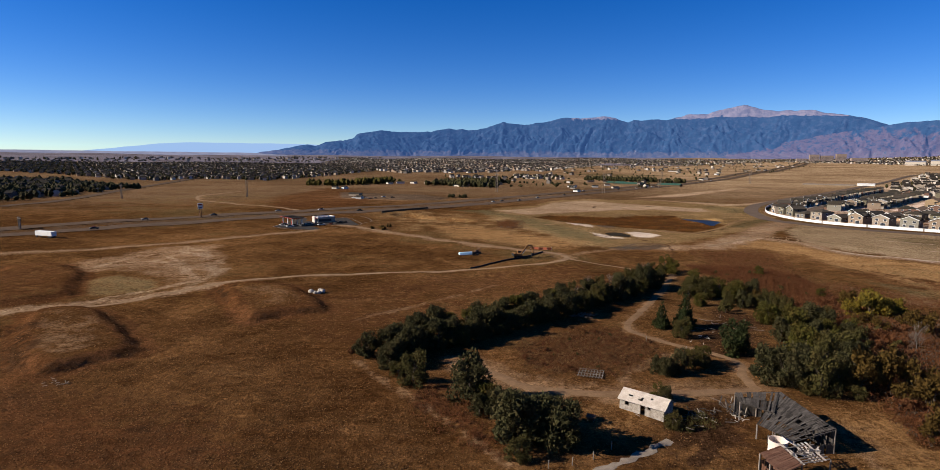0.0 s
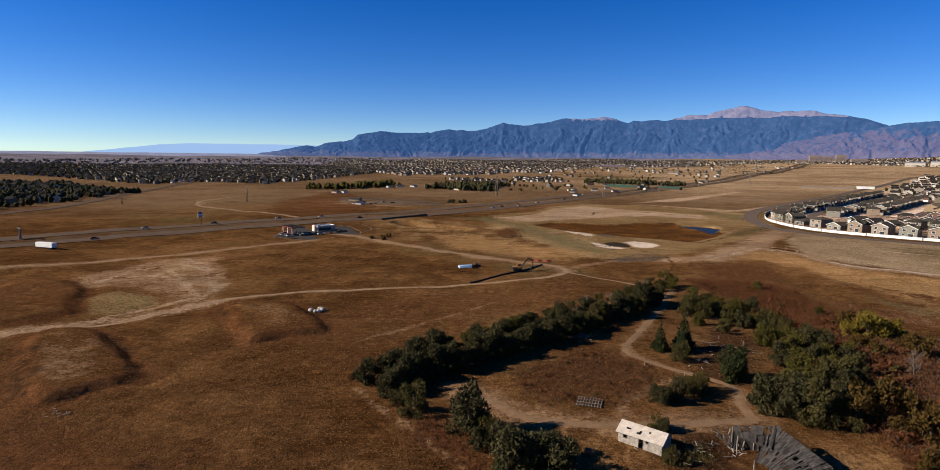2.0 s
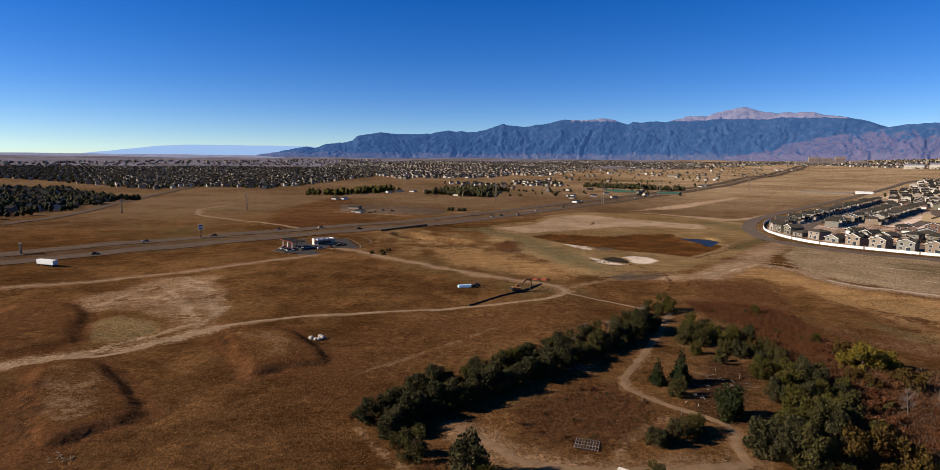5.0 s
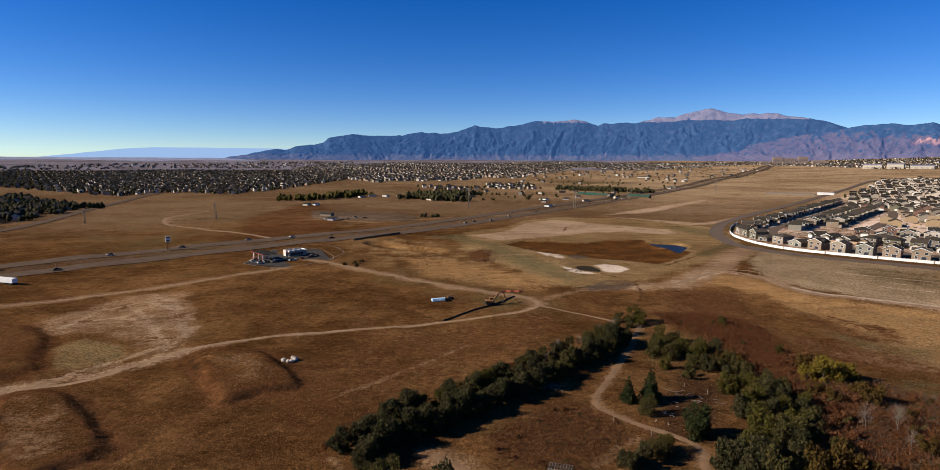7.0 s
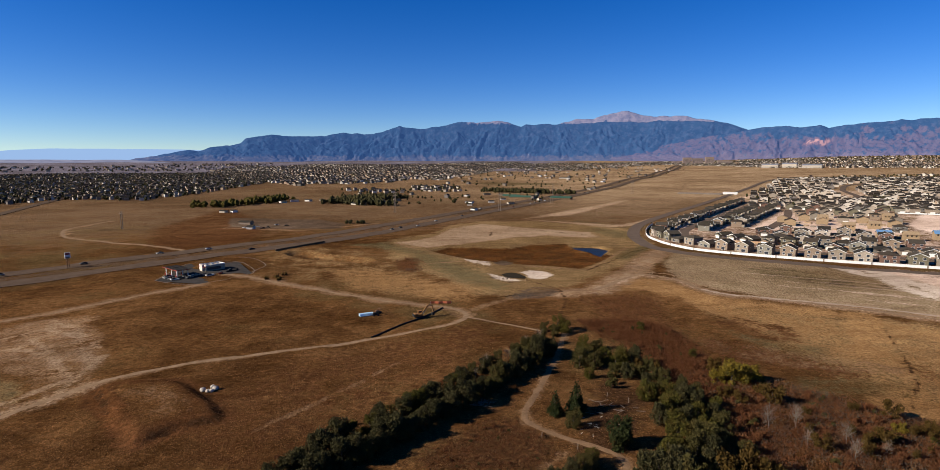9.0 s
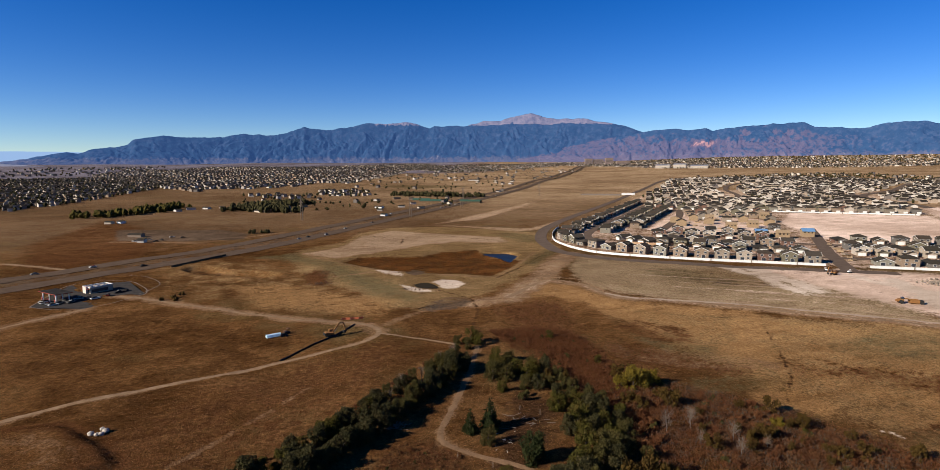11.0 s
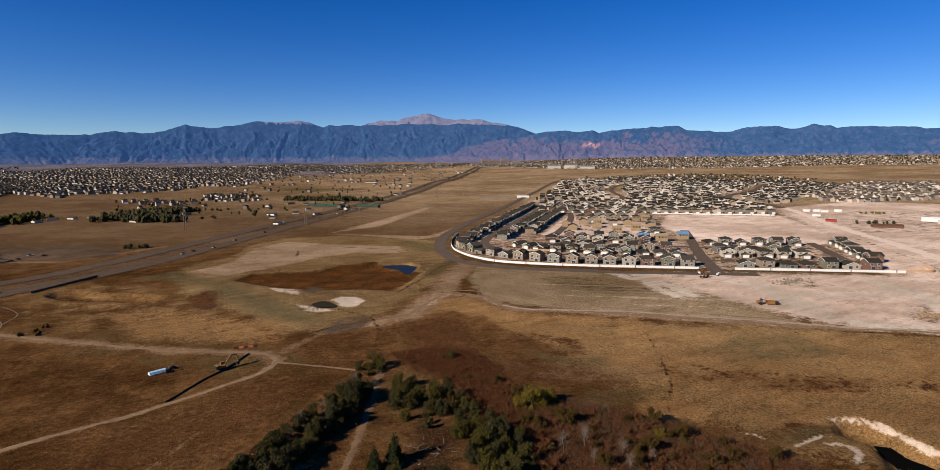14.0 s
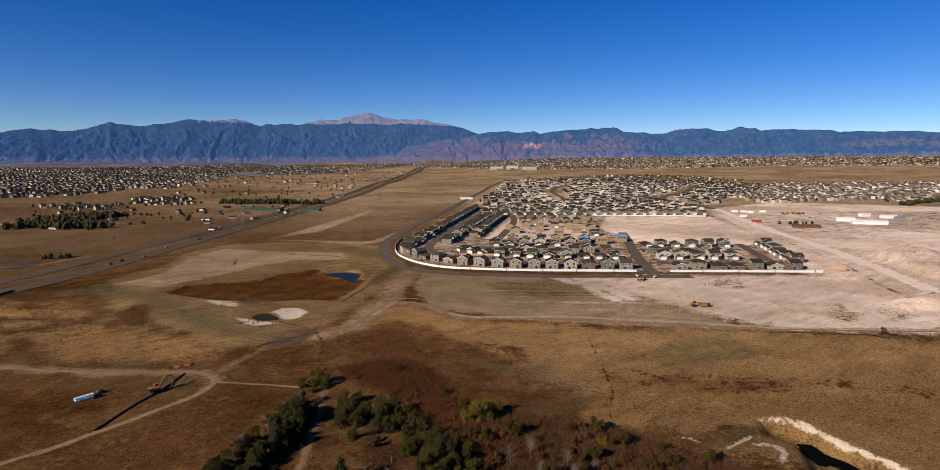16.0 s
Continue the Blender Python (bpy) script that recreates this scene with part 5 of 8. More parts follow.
# the hedge along the field: dark elms by the farm, thinner and greyer towards the creek crossing
along(("elm", "elm", "elm", "elm", "willow"), [(-14.6, 109.6), (-4.8, 119.7), (7.7, 129.4), (21.1, 142.0), (30.2, 150.5)], 2.6, 1.3, 0.92, 0.95)
along(("elm", "elm", "elm", "olive"), [(-20.4, 112.4), (-10.4, 125.0), (0.6, 134.6), (15.5, 148.9), (27.3, 159.2)], 2.9, 1.6, 0.88, 0.95)
along(("elm", "willow", "elm", "amber", "willow"), [(32, 151.5), (44, 163.5), (52, 172.5), (60.7, 182.6)], 2.3, 1.5, 0.84, 1.1)
along(("willow", "elm", "willow", "bare"), [(29.3, 161.2), (45.7, 175.7), (61.3, 190.2)], 2.4, 1.8, 0.8, 1.1)
along(("russet", "sage", "russet"), [(-26, 116), (-12, 131), (8, 149), (30, 169), (46, 184), (58, 196)], 3.4, 1.4, 0.6)
for _k, _p, _s in (("willow", (-10.1, 99.5), 1.15), ("willow", (-13.3, 103.6), 0.8), ("elm", (-15.6, 107.3), 0.8), ("elm", (0.3, 92.0), 1.05), ("olive", (3.0, 90.4), 1.1), ("elm", (5.1, 86.4), 1.0),
                   ("elm", (1.8, 86.3), 0.7), ("elm", (7.3, 77.6), 1.1), ("elm", (10.4, 78.9), 1.15), ("elm", (13.3, 77.1), 1.15), ("olive", (9.4, 81.3), 0.9), ("elm", (13.0, 84.4), 0.9), ("willow", (6.9, 73.4), 0.6), ("elm", (5.7, 80.3), 0.7),
                   # beside the track and round the farmhouse
                   ("spruce", (46.8, 134.6), 0.95), ("spruce", (52.6, 135.0), 1.2), ("spruce", (51.6, 133.0), 0.9), ("willow", (49.0, 127.2), 0.75), ("juniper", (56.2, 115.4), 1.15), ("juniper", (57.8, 117.0), 0.9),
                   ("elm", (37.4, 103.3), 0.55), ("elm", (40.1, 105.2), 0.72), ("elm", (36.0, 104.5), 0.4), ("willow", (44.1, 107.8), 0.72), ("olive", (46.9, 110.2), 0.62), ("elm", (46.6, 107.4), 0.4), ("olive", (32.6, 93.6), 0.5), ("elm", (33.6, 92.4), 0.36), ("willow", (31.4, 83.0), 0.62), ("sage", (33.6, 82.4), 0.9),
                   ("olive", (46.4, 79.8), 0.3), ("sage", (45.6, 79.0), 0.7),
                   # the far end of the creek trees
                   ("olive", (71.8, 206.0), 0.95), ("olive", (74.2, 203.3), 0.90), ("willow", (68.8, 200.0), 0.67), ("willow", (66.6, 207.0), 0.62),
                   ("olive", (72.8, 182.1), 0.85), ("willow", (78.2, 182.0), 0.9), ("willow", (75.2, 179.0), 0.90), ("willow", (68.2, 173.7), 0.90), ("willow", (66.2, 167.7), 1.06), ("willow", (70.0, 165.7), 1.01), ("olive", (65.5, 157.7), 0.50),
                   ("olive", (77.0, 164.4), 1.01), ("olive", (80.0, 166.0), 0.95), ("olive", (75.4, 168.6), 0.78), ("willow", (79.1, 159.9), 0.78), ("willow", (80.8, 154.9), 0.78), ("willow", (83.7, 152.5), 0.84), ("willow", (85.6, 149.4), 0.78), ("amber", (86.4, 156.0), 0.90), ("amber", (83.0, 161.0), 0.78),
                   ("sage", (68.4, 147.9), 1.46), ("sage", (71.0, 151.0), 1.23), ("olive", (102.8, 199.1), 0.62), ("olive", (107.0, 169.7), 0.56), ("sage", (104.0, 171.0), 1.01),
                   ("olive", (74.5, 138.5), 0.81), ("olive", (77.6, 139.9), 0.69), ("olive", (81.5, 139.6), 0.90), ("olive", (83.6, 136.8), 0.78), ("willow", (86.0, 140.6), 0.67),
                   ("olive", (75.8, 131.9), 0.90), ("olive", (74.8, 127.2), 1.01), ("elm", (78.1, 129.2), 0.84), ("willow", (80.6, 127.0), 0.90), ("olive", (80.3, 123.4), 0.95), ("willow", (83.6, 121.0), 0.78),
                   # the thick stand behind the barn
                   ("elm", (55.5, 101.6), 0.99), ("elm", (57.2, 99.4), 1.15), ("elm", (59.6, 98.0), 1.10), ("willow", (61.2, 94.8), 1.04), ("elm", (58.6, 104.2), 0.99), ("elm", (62.4, 101.6), 0.99), ("olive", (63.0, 106.4), 1.04), ("olive", (66.4, 109.6), 0.99), ("elm", (65.2, 104.0), 0.84),
                   ("olive", (69.3, 113.5), 1.10), ("willow", (69.8, 107.2), 1.15), ("willow", (73.2, 111.6), 1.20), ("willow", (75.6, 116.2), 0.99), ("willow", (66.2, 97.6), 0.84), ("elm", (73.8, 107.0), 0.94), ("elm", (70.4, 102.6), 0.84), ("olive", (78.7, 116.8), 0.89), ("elm", (79.4, 112.0), 0.73), ("olive", (72.6, 120.0), 0.84),
                   ("amber", (69.6, 96.4), 1.15), ("amber", (72.3, 96.9), 1.15), ("amber", (75.6, 97.6), 1.20), ("amber", (77.8, 94.7), 0.99), ("amber", (78.6, 101.2), 0.94), ("willow", (66.6, 93.0), 0.57), ("amber", (72.8, 90.4), 0.73), ("willow", (81.4, 106.3), 0.63), ("amber", (83.0, 99.0), 0.73),
                   ("willow", (82.4, 145.0), 0.8), ("elm", (80.0, 149.2), 0.7), ("willow", (86.6, 135.4), 0.85), ("elm", (84.4, 130.6), 0.9), ("olive", (88.0, 128.0), 0.75), ("elm", (87.6, 143.4), 0.7), ("willow", (72.6, 157.0), 0.7), ("elm", (76.2, 155.0), 0.75), ("olive", (72.4, 176.4), 0.8), ("willow", (82.4, 172.6), 0.75), ("elm", (84.0, 166.0), 0.75), ("willow", (86.6, 161.4), 0.7), ("elm", (70.6, 124.6), 0.7), ("elm", (76.4, 122.4), 0.9), ("willow", (82.6, 116.4), 0.8), ("elm", (85.6, 124.6), 0.75), ("olive", (79.0, 134.2), 0.8), ("elm", (82.0, 132.6), 0.85),
                   ("elm", (80.6, 90.4), 0.6),
                   # yellow cottonwoods and what stands out of the brush
                   ("cottonwood", (100.2, 145.3), 0.68), ("cottonwood", (103.4, 143.4), 0.9), ("cottonwood", (107.1, 143.6), 0.95), ("cottonwood", (110.6, 145.2), 0.72), ("cottonwood", (105.6, 147.8), 0.7), ("amber", (106.6, 135.6), 0.85), ("willow", (112.6, 143.0), 0.5),
                   ("bare", (95.2, 117.0), 1.0), ("bare", (102.6, 116.8), 1.05), ("bare", (104.2, 119.0), 0.8), ("bare", (98.4, 108.0), 0.8), ("bare", (108.0, 107.3), 0.8), ("bare", (103.4, 100.2), 0.9), ("bare", (112.4, 101.0), 0.8), ("amber", (104.0, 113.7), 0.55), ("amber", (126.8, 107.4), 0.6), ("cottonwood", (124.8, 109.4), 0.4), ("olive", (128.4, 104.2), 0.42),
                   ("olive", (320.0, 105.0), 0.55)):
    plant(_k, _p, _s, 0.92 if _p[0] < 20 else 1.0 if _k in ("spruce", "bare", "sage", "cottonwood") else 1.1)


def scatter(kinds, poly, count, lo, hi, keep_off=()):
    xs, ys = [p[0] for p in poly], [p[1] for p in poly]
    n = 0
    while n < count:
        p = (RNG.uniform(min(xs), max(xs)), RNG.uniform(min(ys), max(ys)))
        a = (np.array(p[0]), np.array(p[1]))
        if inside(*a, poly) > 0.5 and all(near_line(*a, l) > 3 for l in keep_off):
            plant(RNG.choice(kinds), p, RNG.uniform(lo, hi))
            n += 1


scatter(("russet", "russet", "russet", "russet", "amber", "sage"), BRUSH, 150, 0.5, 1.1)
scatter(("russet", "russet", "sage"), RUSSET, 80, 0.4, 0.95, (CREEK_TRACK,))
scatter(("russet", "sage", "willow"), [(74.5, 189.0), (92.6, 180.5), (90.9, 145.2), (82.4, 142.9), (70.2, 156.6)], 22, 0.3, 0.5, (CREEK_TRACK,))
scatter(("russet", "sage", "russet"), [(82, 135), (95, 145), (98, 122), (88, 104), (80, 104), (84, 118)], 40, 0.6, 1.2)
scatter(("russet", "russet", "amber"), [(66, 76), (70, 90), (82, 94), (86, 82), (74, 66)], 34, 0.6, 1.1)
scatter(("russet", "sage"), RUSSET_B, 22, 0.3, 0.55)
for _kind, _list in PROTO.items():
    for _ob in _list:
        if _ob.name not in USED:
            for _o in (*_ob.children, _ob):
                bpy.data.objects.remove(_o)


def grass_tufts():
    """Clumps of bent blades, thick near the farm and thinner towards the highway."""
    rng = np.random.default_rng(4)
    n = 64000
    az, r = np.radians(rng.uniform(-46, 78, n)), 55 * np.exp(rng.random(n) * 1.3)
    x, y = r * np.sin(az), r * np.cos(az)
    ok = np.ones(n, bool)
    for l in (DIRT_B, CREEK_TRACK, FARM_TRACK, FARM_TRACK_B, EDGE_PATH):
        ok &= near_line(x, y, l) > 2.0
    patch = value_noise(x, y, 16, 51) + 0.7 * value_noise(x, y, 5, 52) + rng.normal(0, 0.4, n)
    ok &= patch > -0.35
    ok &= (inside(x, y, FARMYARD) < 0) | (rng.random(n) < 0.3)
    for spot in (BARE_SPOT, GREEN_PATCH):
        ok &= inside(x, y, spot) < 0
    x, y = x[ok], y[ok]
    vs, fs = [], []
    for px, py in zip(x, y):
        z, h, w, k0 = gz(px, py), rng.uniform(0.07, 0.17), rng.uniform(0.12, 0.26), rng.uniform(0, 6.28)
        for k in range(4):
            i, a = len(vs), k0 + 1.57 * k + rng.uniform(-0.4, 0.4)
            c, s = math.cos(a), math.sin(a)
            lean = rng.uniform(0.5, 1.2) * w
            vs += [(px - s * w * 0.45, py + c * w * 0.45, z - 0.02), (px + s * w * 0.45, py - c * w * 0.45, z - 0.02), (px + c * lean, py + s * lean, z + h * rng.uniform(0.5, 1.2))]
            fs.append((i, i + 1, i + 2))
    return tagged(part("dry_grass", mesh_of("dry_grass", vs, fs), M["grass"]), "tufts of dry straw-brown prairie grass", "grass", kind="stuff")


grass_tufts()


def brush():
    """Low russet and grey twigs over the creek bottom, the marsh and the meadow."""
    rng = random.Random(15)
    for poly, n, h0, h1, mat, label in ((RUSSET, 5200, 0.5, 1.5, "leaf_russet", "low russet brush over the creek bottom"), (BRUSH, 5200, 0.5, 1.6, "leaf_russet", "tangled amber and brown brush"), (BRUSH, 1100, 0.6, 1.8, "bark", "bare brown twigs among the brush"), (DARK_BRUSH, 1300, 0.5, 1.7, "leaf_russet", "dark russet brush behind the old barn"), (DARK_BRUSH, 300, 0.6, 1.8, "bark", "bare brown twigs behind the old barn"), (THICKET, 380, 0.3, 1.1, "leaf_russet", "tangle of dead brown brush in a gully"), ([(30.4, 84.7), (36.2, 88.7), (38.4, 87.0), (34.4, 81.8), (31.0, 82.3)], 120, 0.4, 1.0, "leaf_grey", "grey weeds behind the old house"),
                                        (MARSH, 1500, 0.3, 0.7, "leaf_amber", "russet reeds in the marsh"), (RUSSET_B, 900, 0.25, 0.6, "leaf_russet", "dry russet weeds in the old meadow"), (RUSSET_B, 1400, 0.2, 0.5, "grass", "tall straw grass in the old meadow"),
                                        (CREEK_HEAD, 1500, 0.4, 1.2, "leaf_russet", "low russet brush at the head of the creek"), (FIELD_RED[0], 1200, 0.15, 0.45, "leaf_russet", "rough russet tussocks across the open field"), (FIELD_RED[1], 1500, 0.12, 0.35, "leaf_russet", "russet weeds in a band over the field"),
                                        (RUSSET_C, 300, 0.4, 0.9, "leaf_russet", "russet weeds along the hedge"), (RIGHT_FIELD, 2500, 0.1, 0.3, "grass", "khaki weeds over the open field"),
                                        (RIGHT_FIELD, 500, 0.15, 0.4, "leaf_amber", "amber weeds over the open field")):
        xs, ys = [p[0] for p in poly], [p[1] for p in poly]
        px = np.array([rng.uniform(min(xs), max(xs)) for _ in range(n * 3)])
        py = np.array([rng.uniform(min(ys), max(ys)) for _ in range(n * 3)])
        ok = (inside(px, py, poly) + np.array([rng.uniform(-5, 5) for _ in px]) > 0) & (near_line(px, py, CREEK_TRACK) > 2.5)
        px, py = px[ok][:n], py[ok][:n]
        vs, fs = [], []
        for x, y in zip(px, py):
            h, z = rng.uniform(h0, h1), gz(x, y)
            for _ in range(14):
                c = Vector((x + rng.gauss(0, h * 0.5), y + rng.gauss(0, h * 0.5), z + h * rng.random()))
                u = Vector((rng.gauss(0, 1), rng.gauss(0, 1), rng.gauss(0, 1))).normalized() * (0.035 + 0.03 * h)
                v = Vector((rng.gauss(0, 1), rng.gauss(0, 1), rng.gauss(1.2, 0.8))).normalized() * (0.12 + 0.17 * h)
                i = len(vs)
                vs += [c + u, c + v, c - u, c - v]
                fs.append((i, i + 1, i + 2, i + 3))
        tagged(part("brush", mesh_of("brush", vs, fs), M[mat]), label, "brush", kind="stuff")


brush()

# ---- houses ----


def pentagon_prism(bm, x0, x1, y0, y1, z0, z1, rise, along_x):
    """Walls with gables; the ridge runs along x or y."""
    if along_x:
        sec = [(y0, z0), (y1, z0), (y1, z1), ((y0 + y1) / 2, z1 + rise), (y0, z1)]
        ends = [[bm.verts.new((x, a, b)) for a, b in sec] for x in (x0, x1)]
    else:
        sec = [(x1, z0), (x0, z0), (x0, z1), ((x0 + x1) / 2, z1 + rise), (x1, z1)]
        ends = [[bm.verts.new((a, y, b)) for a, b in sec] for y in (y0, y1)]
    bm.faces.new(ends[0][::-1])
    bm.faces.new(ends[1])
    for k in range(5):
        bm.faces.new((ends[0][k], ends[0][(k + 1) % 5], ends[1][(k + 1) % 5], ends[1][k]))


def gable_roof(bm, x0, x1, y0, y1, z, rise, along_x, over=0.45, thick=0.22):
    """Two sloping slabs."""
    if not along_x:
        x0, x1, y0, y1 = y0, y1, x0, x1
    half = (y1 - y0) / 2
    drop = over * rise / half
    mid = (y0 + y1) / 2
    for sgn in (-1, 1):
        e = mid + sgn * (half + over)
        sec = [(mid, z + rise + 0.02), (e, z - drop + 0.02), (e, z - drop + thick), (mid, z + rise + thick + 0.05)]
        ring = []
        for x in (x0 - over, x1 + over):
            ring.append([bm.verts.new((x, a, b) if along_x else (a, x, b)) for a, b in sec])
        bm.faces.new(ring[0])
        bm.faces.new(ring[1][::-1])
        for k in range(4):
            bm.faces.new((ring[0][k], ring[1][k], ring[1][(k + 1) % 4], ring[0][(k + 1) % 4]))


def hip_roof(bm, x0, x1, y0, y1, z, rise, over=0.5):
    x0, x1, y0, y1 = x0 - over, x1 + over, y0 - over, y1 + over
    lo = [bm.verts.new(v) for v in ((x0, y0, z), (x1, y0, z), (x1, y1, z), (x0, y1, z))]
    up = [bm.verts.new((v.co.x, v.co.y, z + 0.2)) for v in lo]
    if x1 - x0 > y1 - y0:
        k = (y1 - y0) / 2
        a, b = bm.verts.new((x0 + k, (y0 + y1) / 2, z + rise + 0.2)), bm.verts.new((x1 - k, (y0 + y1) / 2, z + rise + 0.2))
        tops = ((up[0], up[1], b, a), (up[1], up[2], b), (up[2], up[3], a, b), (up[3], up[0], a))
    else:
        k = (x1 - x0) / 2
        a, b = bm.verts.new(((x0 + x1) / 2, y0 + k, z + rise + 0.2)), bm.verts.new(((x0 + x1) / 2, y1 - k, z + rise + 0.2))
        tops = ((up[0], up[1], a), (up[1], up[2], b, a), (up[2], up[3], b), (up[3], up[0], a, b))
    bm.faces.new(lo[::-1])
    for i in range(4):
        bm.faces.new((lo[i], lo[(i + 1) % 4], up[(i + 1) % 4], up[i]))
    for t in tops:
        bm.faces.new(t)


def window(parent, x, y, z, w, h, facing):
    """A framed pane standing 6 cm proud of a wall that faces -y, +y, -x or +x."""
    rot = {"-y": 0, "+x": 90, "+y": 180, "-x": 270}[facing]
    m = pose(x, y, z, 0, 0, rot)
    f = part("window", boxes((-w / 2 - 0.1, w / 2 + 0.1, -0.05, 0.02, -0.1, h + 0.1), m=m), M["white"], parent)
    part("pane", boxes((-w / 2, w / 2, -0.07, -0.03, 0, h), m=m), M["glass"], f)


def verge(end, half, length, z, rise, along_x, over=0.45):
    """Pale boards along one sloping end of a gabled roof."""
    bm = bmesh.new()
    drop, out = over * rise / half, half + over + 0.05
    rings = []
    for u, top in ((-out, z - drop + 0.26), (0, z + rise + 0.3), (out, z - drop + 0.26)):
        ring = []
        for e, b in ((-0.04, top), (0.06, top), (0.06, top - 0.32), (-0.04, top - 0.32)):
            e = end * (length / 2 + over + e)
            ring.append(bm.verts.new((e, u, b) if along_x else (u, e, b)))
        rings.append(ring)
    for p, q in zip(rings, rings[1:]):
        for k in range(4):
            bm.faces.new((p[k], p[(k + 1) % 4], q[(k + 1) % 4], q[k]))
    bm.faces.new(rings[0][::-1])
    bm.faces.new(rings[2])
    bmesh.ops.recalc_face_normals(bm, faces=bm.faces[:])
    return bm


def house(kind, flip):
    w, d, storeys, roof = ((9.6, 10.2, 2, "gable_y"), (10.2, 9.8, 2, "hip"), (9.4, 10.6, 2, "gable_x"), (10.6, 11.4, 1, "hip"), (9.6, 10.0, 2, "cross"), (10.4, 11.0, 1, "gable_y"))[kind]
    h = 2.6 * storeys + 0.2
    label = ("two-storey suburban house with a street-facing gable", "two-storey suburban house under a hipped roof", "two-storey suburban house with a long gabled roof",
             "single-storey suburban house with a low hipped roof", "two-storey suburban house with crossed gables", "single-storey suburban house with a broad pale-edged gable")[kind]
    root = thing("house", label, "house", "houses of the estate")
    x, y = w / 2, d / 2
    bm, rf = bmesh.new(), bmesh.new()
    if roof == "hip":
        box(bm, -x, x, -y, y, -0.3, h)
        hip_roof(rf, -x, x, -y, y, h, 1.9)
    else:
        pentagon_prism(bm, -x, x, -y, y, -0.3, h, 2.1, roof == "gable_x")
        gable_roof(rf, -x, x, -y, y, h, 2.1, roof == "gable_x")
    if roof == "cross":
        pentagon_prism(bm, -x - 0.02, x + 0.02, -1.5, 3.5, -0.3, h, 1.7, True)
        gable_roof(rf, -x, x, -1.5, 3.5, h, 1.75, True)
    part("wall", bm, M["siding"], root)
    part("roof", rf, M["shingle"], root)
    if roof != "hip":
        for end in (-1, 1):
            part("bargeboard", verge(end, y if roof == "gable_x" else x, w if roof == "gable_x" else d, h, 2.1, roof == "gable_x"), M["white"], root, "white-painted boards")
    # the garage in front
    gx0, gx1, gy = x - 6.6, x - 0.3, -y - 2.4
    bm = bmesh.new()
    pentagon_prism(bm, gx0, gx1, gy, -y, -0.3, 2.8, 1.3, False)
    g = part("garage", bm, M["siding"], root)
    bm = bmesh.new()
    gable_roof(bm, gx0, gx1, gy, -y - 0.01, 2.8, 1.3, False)
    part("garage_roof", bm, M["shingle"], g)
    part("garage_door", boxes((gx0 + 0.7, gx1 - 0.7, gy - 0.06, gy + 0.01, 0, 2.2)), M["white"], g)
    part("front_door", boxes((-x + 1.6, -x + 2.6, -y - 0.06, -y + 0.01, 0, 2.1)), M["oldwood"], root)
    part("porch_roof", boxes((-x + 0.3, gx0 - 0.1, -y - 1.5, -y - 0.01, 2.5, 2.75)), M["shingle"], root)
    zz = (1.0, 3.45) if storeys == 2 else (1.0,)
    window(root, -x * 0.3, y, 0.1, 2.6, 2.05, "+y")
    window(root, x * 0.5, y, 1.0, 1.5, 1.3, "+y")
    if storeys == 2:
        for wx in (-x * 0.55, x * 0.45):
            window(root, wx, y, 3.45, 1.7, 1.4, "+y")
    if storeys == 2:
        for wx in (-x * 0.5, x * 0.4):
            window(root, wx, -y, 3.45, 1.6, 1.4, "-y")
    window(root, x, 1.0, zz[-1], 1.0, 1.2, "+x")
    window(root, -x, 1.0, zz[-1], 1.0, 1.2, "-x")
    if flip:
        for o in root.children_recursive:
            o.data.transform(Matrix.Diagonal((-1, 1, 1, 1)))
            o.data.flip_normals()
    return root


HOUSE = [house(k, f) for k in range(6) for f in (False, True)]
HOUSE_USED = set()
HR = random.Random(31)
FACE = math.degrees(math.atan2(ES_S.y, ES_S.x))


def back_house(kind):
    """A smaller house of the back rows: walls, roof, garage door and two windows."""
    root = thing("house", ("two-storey tan house in the back rows", "two-storey house with a hipped roof in the back rows")[kind], "house", "houses of the estate")
    bm, rf = bmesh.new(), bmesh.new()
    if kind:
        box(bm, -4.8, 4.8, -4.8, 4.8, -0.3, 5.6)
        hip_roof(rf, -4.8, 4.8, -4.8, 4.8, 5.6, 1.9)
    else:
        pentagon_prism(bm, -4.8, 4.8, -4.8, 4.8, -0.3, 5.6, 2.4, False)
        gable_roof(rf, -4.8, 4.8, -4.8, 4.8, 5.6, 2.4, False)
    part("wall", bm, M["siding"], root)
    part("roof", rf, M["shingle"], root)
    part("garage_door", boxes((-0.6, 4.2, -4.86, -4.78, 0, 2.3)), M["white"], root)
    for x in (-2.6, 2.4):
        part("window", boxes((x - 0.9, x + 0.9, 4.78, 4.87, 3.2, 4.6)), M["glass"], root)
    return root


BACK = [back_house(0), back_house(1)]
BACK_NEW = [True, True]


def put_house(s, d, turn, kinds=(0, 1, 2, 4, 5, 5, 1, 3)):
    """turn 0: the front looks out of the estate, 180: into it, 90 and 270: along it."""
    x, y = estate(s + HR.uniform(-0.4, 0.4), d + HR.uniform(-0.8, 0.8))
    m = pose(x, y, gz(x, y) + 0.1, 0, 0, FACE + turn)
    if d > 270:
        k = HR.randrange(2)
        if BACK_NEW[k]:
            BACK[k].matrix_basis, BACK_NEW[k] = m, False
        else:
            copy_thing(BACK[k], m)
        return
    src = HOUSE[HR.choice(kinds) * 2 + HR.randrange(2)]
    if src.name not in HOUSE_USED:
        HOUSE_USED.add(src.name)
        src.matrix_basis = m
    else:
        copy_thing(src, m)


